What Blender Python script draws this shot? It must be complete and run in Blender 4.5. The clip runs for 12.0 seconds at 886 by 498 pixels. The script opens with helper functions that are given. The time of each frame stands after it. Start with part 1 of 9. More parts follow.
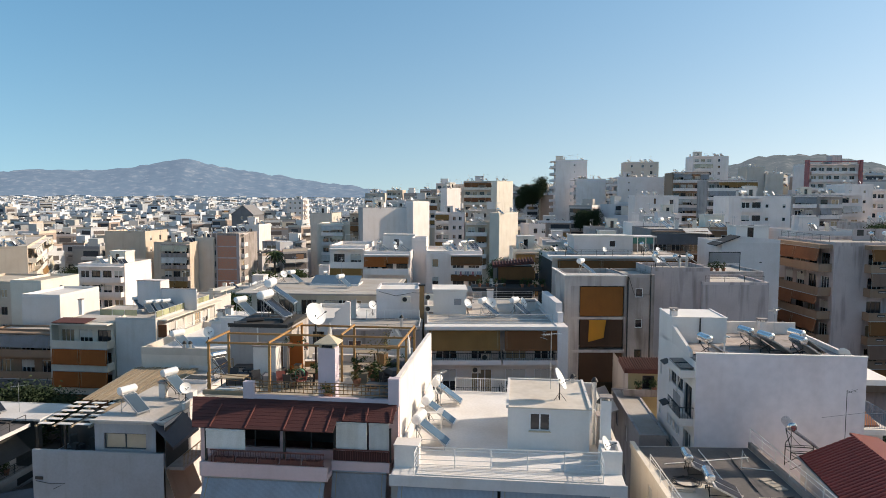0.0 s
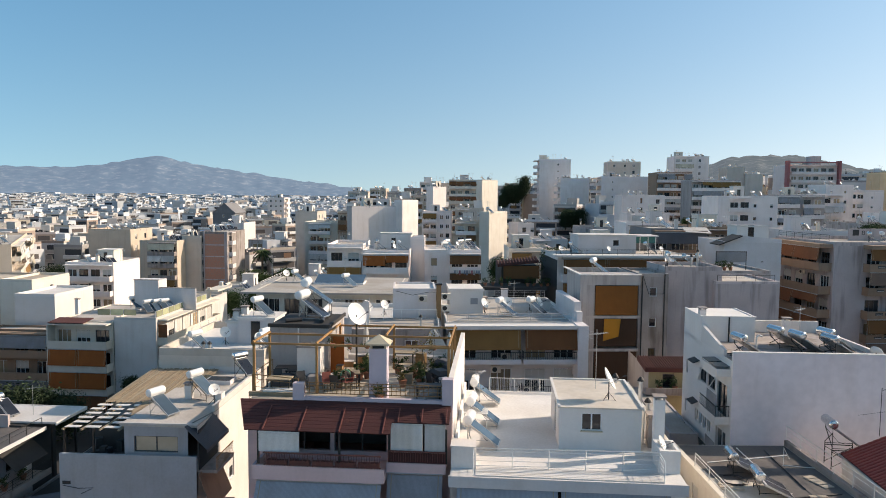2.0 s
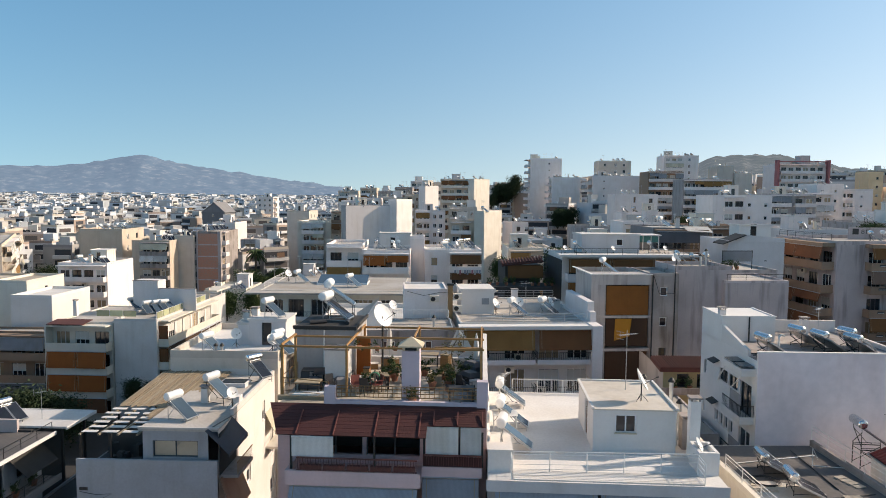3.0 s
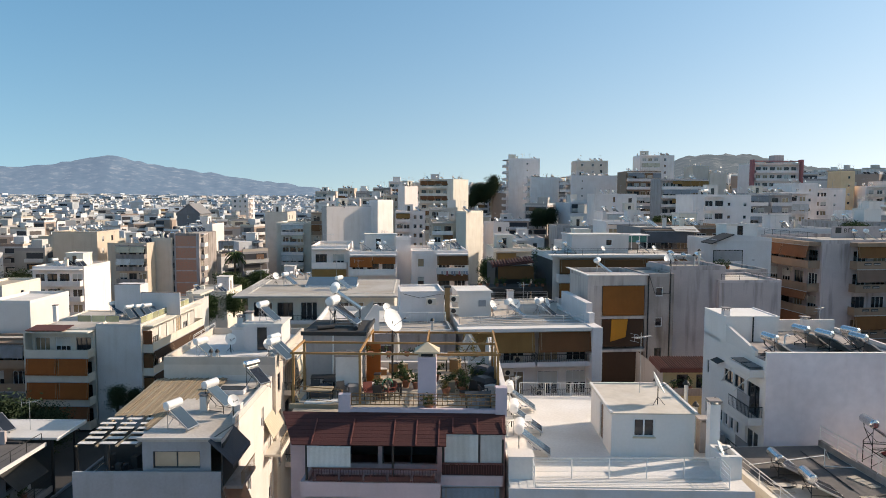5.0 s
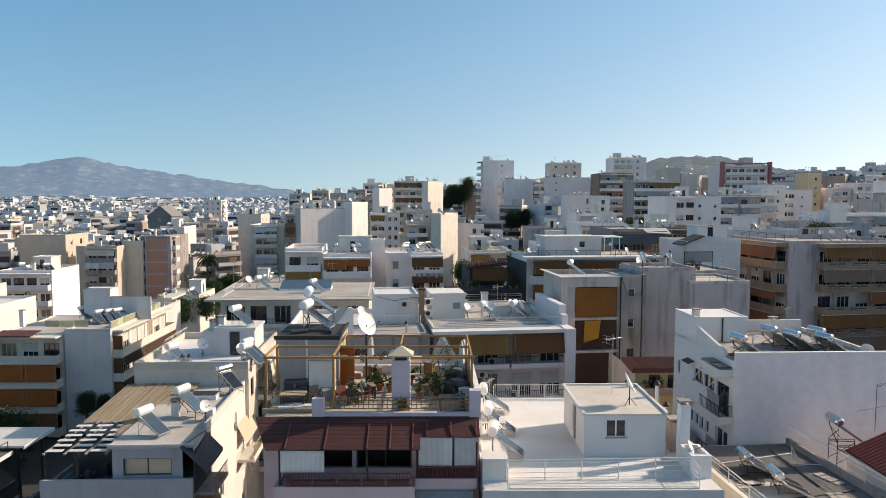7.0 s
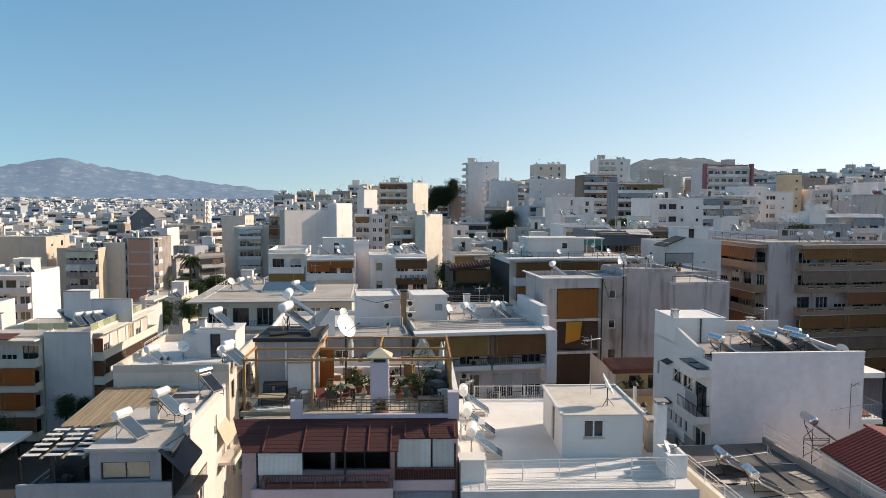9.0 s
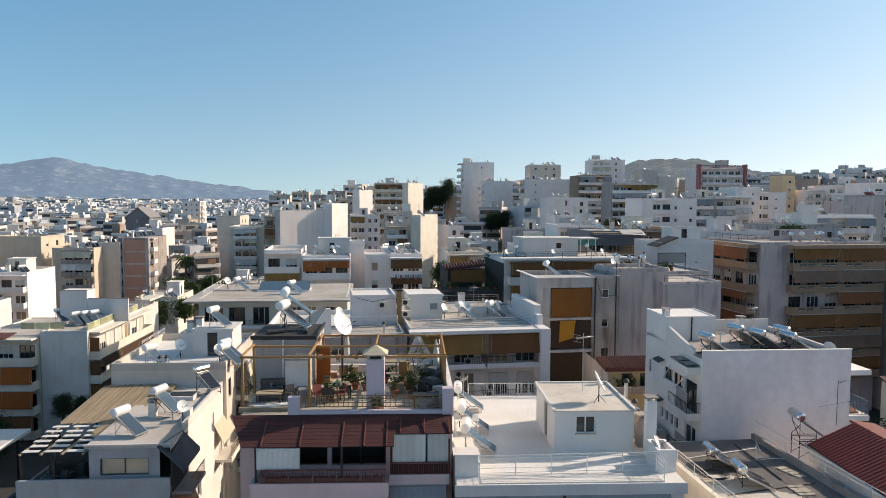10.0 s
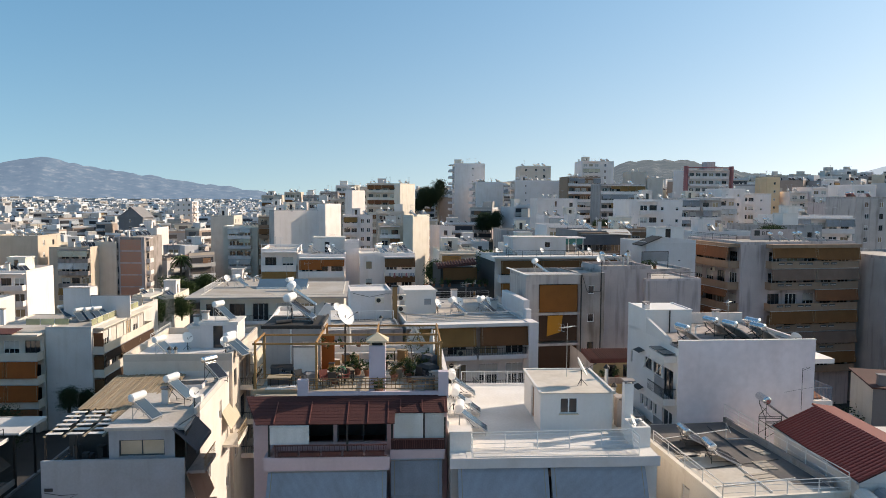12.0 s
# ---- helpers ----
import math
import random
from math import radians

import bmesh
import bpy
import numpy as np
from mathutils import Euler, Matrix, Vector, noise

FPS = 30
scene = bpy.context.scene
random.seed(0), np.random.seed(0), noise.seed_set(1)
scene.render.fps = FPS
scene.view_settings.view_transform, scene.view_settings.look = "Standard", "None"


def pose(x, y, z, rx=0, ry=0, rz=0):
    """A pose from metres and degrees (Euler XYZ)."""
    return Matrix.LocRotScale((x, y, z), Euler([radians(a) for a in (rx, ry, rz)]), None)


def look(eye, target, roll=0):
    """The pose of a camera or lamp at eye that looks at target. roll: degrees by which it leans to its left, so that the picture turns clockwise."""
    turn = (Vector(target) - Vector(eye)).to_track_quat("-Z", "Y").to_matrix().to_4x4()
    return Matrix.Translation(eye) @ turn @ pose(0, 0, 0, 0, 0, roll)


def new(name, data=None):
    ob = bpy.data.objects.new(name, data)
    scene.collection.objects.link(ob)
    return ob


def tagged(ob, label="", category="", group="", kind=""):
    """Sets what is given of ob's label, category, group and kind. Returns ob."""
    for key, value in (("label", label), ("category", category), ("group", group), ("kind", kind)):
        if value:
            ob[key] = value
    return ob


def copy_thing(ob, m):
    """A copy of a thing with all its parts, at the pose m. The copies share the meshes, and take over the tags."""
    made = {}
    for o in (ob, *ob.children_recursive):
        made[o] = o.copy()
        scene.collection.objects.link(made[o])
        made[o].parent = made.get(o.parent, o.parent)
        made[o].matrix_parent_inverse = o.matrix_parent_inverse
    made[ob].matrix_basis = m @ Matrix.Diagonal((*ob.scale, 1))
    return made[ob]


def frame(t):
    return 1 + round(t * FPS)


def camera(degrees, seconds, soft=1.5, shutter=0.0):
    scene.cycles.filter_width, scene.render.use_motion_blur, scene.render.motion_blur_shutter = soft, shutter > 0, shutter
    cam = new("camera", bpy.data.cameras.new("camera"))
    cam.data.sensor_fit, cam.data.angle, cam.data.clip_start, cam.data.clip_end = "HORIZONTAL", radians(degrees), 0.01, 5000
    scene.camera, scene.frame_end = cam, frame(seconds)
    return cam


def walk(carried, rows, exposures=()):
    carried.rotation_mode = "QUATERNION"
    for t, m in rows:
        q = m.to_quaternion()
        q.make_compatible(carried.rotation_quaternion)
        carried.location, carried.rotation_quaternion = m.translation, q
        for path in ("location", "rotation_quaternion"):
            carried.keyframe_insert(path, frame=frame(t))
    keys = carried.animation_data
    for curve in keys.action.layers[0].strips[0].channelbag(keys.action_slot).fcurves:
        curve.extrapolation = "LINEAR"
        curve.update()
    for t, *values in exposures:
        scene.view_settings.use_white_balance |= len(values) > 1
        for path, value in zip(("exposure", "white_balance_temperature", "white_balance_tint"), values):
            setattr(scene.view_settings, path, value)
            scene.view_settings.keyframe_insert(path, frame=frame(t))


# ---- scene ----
# camera: seconds, eye, tilt from straight down, lean, turn
PATH = (
    (0.0, 0.001, 0.000, 30.002, 85.692, 0.276, -0.090),
    (0.5, -0.536, -0.019, 30.000, 85.676, 0.328, -0.281),
    (1.0, -1.476, 0.014, 29.991, 85.650, 0.413, -0.858),
    (1.5, -2.640, 0.143, 29.981, 85.629, 0.491, -1.486),
    (2.0, -3.953, 0.357, 29.995, 85.597, 0.511, -2.103),
    (2.5, -5.111, 0.630, 30.000, 85.569, 0.498, -2.673),
    (3.0, -6.306, 0.966, 30.016, 85.533, 0.480, -3.232),
    (4.0, -7.920, 1.678, 30.059, 85.543, 0.375, -4.283),
    (5.0, -8.320, 1.898, 30.101, 85.554, 0.271, -5.334),
    (5.5, -8.297, 1.928, 30.128, 85.580, 0.190, -5.923),
    (6.0, -8.261, 1.911, 30.119, 85.644, 0.185, -6.485),
    (6.5, -8.247, 1.863, 30.140, 85.687, 0.187, -6.942),
    (7.0, -8.242, 1.811, 30.194, 85.700, 0.204, -7.371),
    (9.0, -7.893, 1.636, 30.241, 85.814, 0.225, -8.521),
    (9.5, -7.887, 1.554, 30.258, 85.823, 0.255, -8.722),
    (10.0, -7.973, 0.948, 30.235, 85.836, 0.285, -8.914),
    (10.5, -8.132, 0.090, 30.244, 85.844, 0.313, -9.137),
    (11.0, -8.337, -0.832, 30.244, 85.874, 0.348, -9.345),
    (11.5, -8.556, -1.654, 30.238, 85.881, 0.379, -9.505),
    (12.0, -8.791, -2.396, 30.229, 85.889, 0.404, -9.670),
)


def aim(x, y, z, tilt, lean, turn):
    """The camera's pose: turned, tilted and leaned."""
    return pose(x, y, z, 0, 0, turn) @ pose(0, 0, 0, tilt) @ pose(0, 0, 0, 0, 0, lean)


cam = camera(64.59, 12.0, 0.9)
walk(cam, [(t, aim(*row)) for t, *row in PATH], [(0.0, 0.12, 7750.0, 17.0)])

# world and sun
SUN_AZ, SUN_EL = radians(78), radians(29)
world = bpy.data.worlds.new("sky")
scene.world = world
world.use_nodes = True
wn = world.node_tree
sky = wn.nodes.new("ShaderNodeTexSky")
sky.sky_type = "NISHITA"
sky.sun_disc = False
sky.sun_elevation, sky.sun_rotation = SUN_EL, SUN_AZ
sky.altitude, sky.air_density, sky.dust_density, sky.ozone_density = 100, 1.0, 0.6, 2.0
co = wn.nodes.new("ShaderNodeTexCoord")
lift, ahead = wn.nodes.new("ShaderNodeVectorMath"), wn.nodes.new("ShaderNodeVectorMath")
lift.operation, ahead.operation = "MULTIPLY_ADD", "NORMALIZE"
lift.inputs[1].default_value, lift.inputs[2].default_value = (1, 1, 0.85), (0, 0, 0.13)
wn.links.new(co.outputs["Generated"], lift.inputs[0])
wn.links.new(lift.outputs[0], ahead.inputs[0])
wn.links.new(ahead.outputs[0], sky.inputs["Vector"])
# the sky pales towards the sun and towards the horizon
TOWARDS = Vector((math.sin(SUN_AZ) * math.cos(SUN_EL), math.cos(SUN_AZ) * math.cos(SUN_EL), math.sin(SUN_EL)))
near_sun, part_z, low, glow = (wn.nodes.new("ShaderNodeVectorMath"), wn.nodes.new("ShaderNodeSeparateXYZ"), wn.nodes.new("ShaderNodeMath"), wn.nodes.new("ShaderNodeMapRange"))
near_sun.operation, near_sun.inputs[1].default_value = "DOT_PRODUCT", TOWARDS
wn.links.new(co.outputs["Generated"], near_sun.inputs[0])
wn.links.new(co.outputs["Generated"], part_z.inputs[0])
flip, arch = wn.nodes.new("ShaderNodeMath"), wn.nodes.new("ShaderNodeMath")
flip.operation, flip.inputs[0].default_value = "SUBTRACT", 1.0
wn.links.new(part_z.outputs["Z"], flip.inputs[1])
arch.operation = "MULTIPLY"
wn.links.new(part_z.outputs["Z"], arch.inputs[0])
wn.links.new(flip.outputs[0], arch.inputs[1])
low.operation, low.inputs[1].default_value = "MULTIPLY_ADD", -3.2
wn.links.new(arch.outputs[0], low.inputs[0])
wn.links.new(near_sun.outputs["Value"], low.inputs[2])
glow.inputs["From Min"].default_value, glow.inputs["From Max"].default_value = -0.8, 0.53
wn.links.new(low.outputs[0], glow.inputs["Value"])
shade = wn.nodes.new("ShaderNodeMix")
shade.data_type = "RGBA"
shade.inputs[6].default_value, shade.inputs[7].default_value = (0.69, 1.20, 1.33, 1), (1.12, 1.15, 1.09, 1)
wn.links.new(glow.outputs[0], shade.inputs[0])
tint = wn.nodes.new("ShaderNodeVectorMath")
tint.operation = "MULTIPLY"
wn.links.new(sky.outputs[0], tint.inputs[0])
wn.links.new(shade.outputs[2], tint.inputs[1])
height, deep, deeper = wn.nodes.new("ShaderNodeMapRange"), wn.nodes.new("ShaderNodeMix"), wn.nodes.new("ShaderNodeVectorMath")
height.inputs["From Min"].default_value, height.inputs["From Max"].default_value = 0.0, 0.28
deep.data_type, deeper.operation = "RGBA", "MULTIPLY"
deep.inputs[6].default_value, deep.inputs[7].default_value = (1.10, 1.03, 0.995, 1), (0.955, 1.035, 1.045, 1)
wn.links.new(part_z.outputs["Z"], height.inputs["Value"])
wn.links.new(height.outputs[0], deep.inputs[0])
wn.links.new(tint.outputs[0], deeper.inputs[0])
wn.links.new(deep.outputs[2], deeper.inputs[1])
aureole = wn.nodes.new("ShaderNodeMapRange")
aureole.inputs["From Min"].default_value, aureole.inputs["From Max"].default_value = 0.86, 1.0
halo, bright = wn.nodes.new("ShaderNodeMix"), wn.nodes.new("ShaderNodeVectorMath")
halo.data_type, bright.operation = "RGBA", "MULTIPLY"
halo.inputs[6].default_value, halo.inputs[7].default_value = (1, 1, 1, 1), (3.0, 2.3, 1.5, 1)
wn.links.new(near_sun.outputs["Value"], aureole.inputs["Value"])
wn.links.new(aureole.outputs[0], halo.inputs[0])
wn.links.new(deeper.outputs[0], bright.inputs[0])
wn.links.new(halo.outputs[2], bright.inputs[1])
wn.links.new(bright.outputs[0], wn.nodes["Background"].inputs[0])
wn.nodes["Background"].inputs[1].default_value = 0.13
sun = new("sun", bpy.data.lights.new("sun", "SUN"))
sun.data.energy, sun.data.angle, sun.data.color = 4.3, radians(0.5), (1.0, 0.955, 0.89)
sun.matrix_world = look((0, 0, 200), (-math.sin(SUN_AZ) * math.cos(SUN_EL), -math.cos(SUN_AZ) * math.cos(SUN_EL), 200 - math.sin(SUN_EL)))


# ---- materials ----
def surface(name, color, rough=0.85, metal=0.0, var=0.18, big=0.45, fine=7.0, streak=0.0, bump=0.12, dirt=(0.35, 0.31, 0.26), spread=0.10):
    """A worn surface: broad blotches, fine grain, optional rain streaks, small relief."""
    m = bpy.data.materials.new(name)
    m.use_nodes = True
    nt, n = m.node_tree, m.node_tree.nodes
    bsdf = n["Principled BSDF"]
    bsdf.inputs["Roughness"].default_value = rough
    bsdf.inputs["Metallic"].default_value = metal
    co = n.new("ShaderNodeTexCoord")
    a, b = n.new("ShaderNodeTexNoise"), n.new("ShaderNodeTexNoise")
    a.inputs["Scale"].default_value, a.inputs["Detail"].default_value = big, 6
    b.inputs["Scale"].default_value, b.inputs["Detail"].default_value = fine, 4
    info = n.new("ShaderNodeObjectInfo")
    shift = n.new("ShaderNodeVectorMath")
    shift.operation = "ADD"
    wide = n.new("ShaderNodeMath")
    wide.operation, wide.inputs[1].default_value = "MULTIPLY", 57.0
    nt.links.new(info.outputs["Random"], wide.inputs[0])
    nt.links.new(co.outputs["Object"], shift.inputs[0])
    nt.links.new(wide.outputs[0], shift.inputs[1])
    for tex in (a, b):
        nt.links.new(shift.outputs[0], tex.inputs["Vector"])
    ramp = n.new("ShaderNodeMapRange")
    ramp.inputs["From Min"].default_value, ramp.inputs["From Max"].default_value = 0.35, 0.72
    ramp.inputs["To Min"].default_value, ramp.inputs["To Max"].default_value = 0.0, var * 1.5
    nt.links.new(a.outputs["Fac"], ramp.inputs["Value"])
    grain = n.new("ShaderNodeMapRange")
    grain.inputs["From Min"].default_value, grain.inputs["From Max"].default_value = 0.3, 0.7
    grain.inputs["To Min"].default_value, grain.inputs["To Max"].default_value = 1 - var * 0.22, 1 + var * 0.14
    nt.links.new(b.outputs["Fac"], grain.inputs["Value"])
    tone = n.new("ShaderNodeMapRange")
    tone.inputs["To Min"].default_value, tone.inputs["To Max"].default_value = 1 - spread, 1 + spread
    nt.links.new(info.outputs["Random"], tone.inputs["Value"])
    mix = n.new("ShaderNodeMix")
    mix.data_type = "RGBA"
    mix.inputs[6].default_value = (*color, 1)
    mix.inputs[7].default_value = (color[0] * dirt[0] * 1.9, color[1] * dirt[1] * 1.9, color[2] * dirt[2] * 1.9, 1)
    last = ramp.outputs[0]
    if streak:
        mp, st = n.new("ShaderNodeMapping"), n.new("ShaderNodeTexNoise")
        mp.inputs["Scale"].default_value = (1.3, 1.3, 0.13)
        st.inputs["Scale"].default_value, st.inputs["Detail"].default_value = 1.0, 8
        nt.links.new(shift.outputs[0], mp.inputs["Vector"])
        nt.links.new(mp.outputs[0], st.inputs["Vector"])
        sr = n.new("ShaderNodeMapRange")
        sr.inputs["From Min"].default_value, sr.inputs["From Max"].default_value = 0.52, 0.72
        sr.inputs["To Max"].default_value = streak
        nt.links.new(st.outputs["Fac"], sr.inputs["Value"])
        both = n.new("ShaderNodeMath")
        both.operation, both.use_clamp = "ADD", True
        nt.links.new(last, both.inputs[0])
        nt.links.new(sr.outputs[0], both.inputs[1])
        last = both.outputs[0]
    nt.links.new(last, mix.inputs[0])
    mul, mul2 = n.new("ShaderNodeVectorMath"), n.new("ShaderNodeVectorMath")
    mul.operation = mul2.operation = "MULTIPLY"
    nt.links.new(mix.outputs[2], mul.inputs[0])
    nt.links.new(grain.outputs[0], mul.inputs[1])
    nt.links.new(mul.outputs[0], mul2.inputs[0])
    nt.links.new(tone.outputs[0], mul2.inputs[1])
    nt.links.new(mul2.outputs[0], bsdf.inputs["Base Color"])
    if bump:
        bp = n.new("ShaderNodeBump")
        bp.inputs["Strength"].default_value, bp.inputs["Distance"].default_value = bump, 0.03
        nt.links.new(b.outputs["Fac"], bp.inputs["Height"])
        nt.links.new(bp.outputs[0], bsdf.inputs["Normal"])
    return m


def glassy(name, color, rough=0.08, coat=0.5):
    m = surface(name, color, rough, 0.0, 0.25, 0.8, 2.0, bump=0.0, spread=0.35)
    m.node_tree.nodes["Principled BSDF"].inputs["Coat Weight"].default_value = coat
    return m


def cloth(name, color, pleat=5.5, stripe=0.12):
    """Awning canvas with sewn widths, a little faded."""
    m = surface(name, color, 0.9, 0, 0.3, 0.7, 12.0, streak=0.25, bump=0.15, spread=0.16)
    nt, n = m.node_tree, m.node_tree.nodes
    co, wave = n.new("ShaderNodeTexCoord"), n.new("ShaderNodeTexWave")
    wave.inputs["Scale"].default_value, wave.inputs["Distortion"].default_value = pleat, 0.6
    nt.links.new(co.outputs["Object"], wave.inputs["Vector"])
    mr = n.new("ShaderNodeMapRange")
    mr.inputs["To Min"].default_value, mr.inputs["To Max"].default_value = 1 - stripe, 1 + stripe * 0.5
    nt.links.new(wave.outputs["Fac"], mr.inputs["Value"])
    bsdf = n["Principled BSDF"]
    old = bsdf.inputs["Base Color"].links[0].from_socket
    mul = n.new("ShaderNodeVectorMath")
    mul.operation = "MULTIPLY"
    nt.links.new(old, mul.inputs[0])
    nt.links.new(mr.outputs[0], mul.inputs[1])
    nt.links.new(mul.outputs[0], bsdf.inputs["Base Color"])
    return m


def brickwork(name, c1, c2, mortar, scale=4.0):
    m = surface(name, c1, 0.9)
    nt, n = m.node_tree, m.node_tree.nodes
    co, br, mp = n.new("ShaderNodeTexCoord"), n.new("ShaderNodeTexBrick"), n.new("ShaderNodeMapping")
    mp.inputs["Rotation"].default_value = (radians(90), 0, 0)
    br.inputs["Scale"].default_value = scale
    br.inputs["Color1"].default_value, br.inputs["Color2"].default_value, br.inputs["Mortar"].default_value = (*c1, 1), (*c2, 1), (*mortar, 1)
    br.inputs["Mortar Size"].default_value = 0.03
    nt.links.new(co.outputs["Object"], mp.inputs["Vector"])
    nt.links.new(mp.outputs[0], br.inputs["Vector"])
    nt.links.new(br.outputs["Color"], n["Principled BSDF"].inputs["Base Color"])
    return m


def leafy(name, color, spread=0.5):
    """Foliage whose clumps differ in tone."""
    m = bpy.data.materials.new(name)
    m.use_nodes = True
    nt, n = m.node_tree, m.node_tree.nodes
    geo, mr, mul = n.new("ShaderNodeNewGeometry"), n.new("ShaderNodeMapRange"), n.new("ShaderNodeVectorMath")
    mr.inputs["To Min"].default_value, mr.inputs["To Max"].default_value = 1 - spread, 1 + spread
    mul.operation, mul.inputs[0].default_value = "MULTIPLY", color
    nt.links.new(geo.outputs["Random Per Island"], mr.inputs["Value"])
    nt.links.new(mr.outputs[0], mul.inputs[1])
    bsdf = n["Principled BSDF"]
    nt.links.new(mul.outputs[0], bsdf.inputs["Base Color"])
    bsdf.inputs["Roughness"].default_value = 0.75
    bsdf.inputs["Specular IOR Level"].default_value = 0.15
    return m


def islands(name, colors, rough=0.9, haze_tint=(0.98, 1.0, 1.03)):
    """Far walls: every block takes one of the colours, times a painted haze tint."""
    m = bpy.data.materials.new(name)
    m.use_nodes = True
    nt, n = m.node_tree, m.node_tree.nodes
    geo, ramp = n.new("ShaderNodeNewGeometry"), n.new("ShaderNodeValToRGB")
    ramp.color_ramp.interpolation = "CONSTANT"
    for k, c in enumerate(colors):
        e = ramp.color_ramp.elements[k] if k < 2 else ramp.color_ramp.elements.new(k / len(colors))
        e.position, e.color = k / len(colors), (c[0] * haze_tint[0], c[1] * haze_tint[1], c[2] * haze_tint[2], 1)
    co, tex, mr, mul = n.new("ShaderNodeTexCoord"), n.new("ShaderNodeTexNoise"), n.new("ShaderNodeMapRange"), n.new("ShaderNodeVectorMath")
    tex.inputs["Scale"].default_value, tex.inputs["Detail"].default_value = 0.25, 6
    mr.inputs["To Min"].default_value, mr.inputs["To Max"].default_value = 0.75, 1.15
    mul.operation = "MULTIPLY"
    nt.links.new(co.outputs["Object"], tex.inputs["Vector"])
    nt.links.new(tex.outputs["Fac"], mr.inputs["Value"])
    nt.links.new(geo.outputs["Random Per Island"], ramp.inputs[0])
    nt.links.new(ramp.outputs[0], mul.inputs[0])
    nt.links.new(mr.outputs[0], mul.inputs[1])
    nt.links.new(mul.outputs[0], n["Principled BSDF"].inputs["Base Color"])
    n["Principled BSDF"].inputs["Roughness"].default_value = rough
    return m


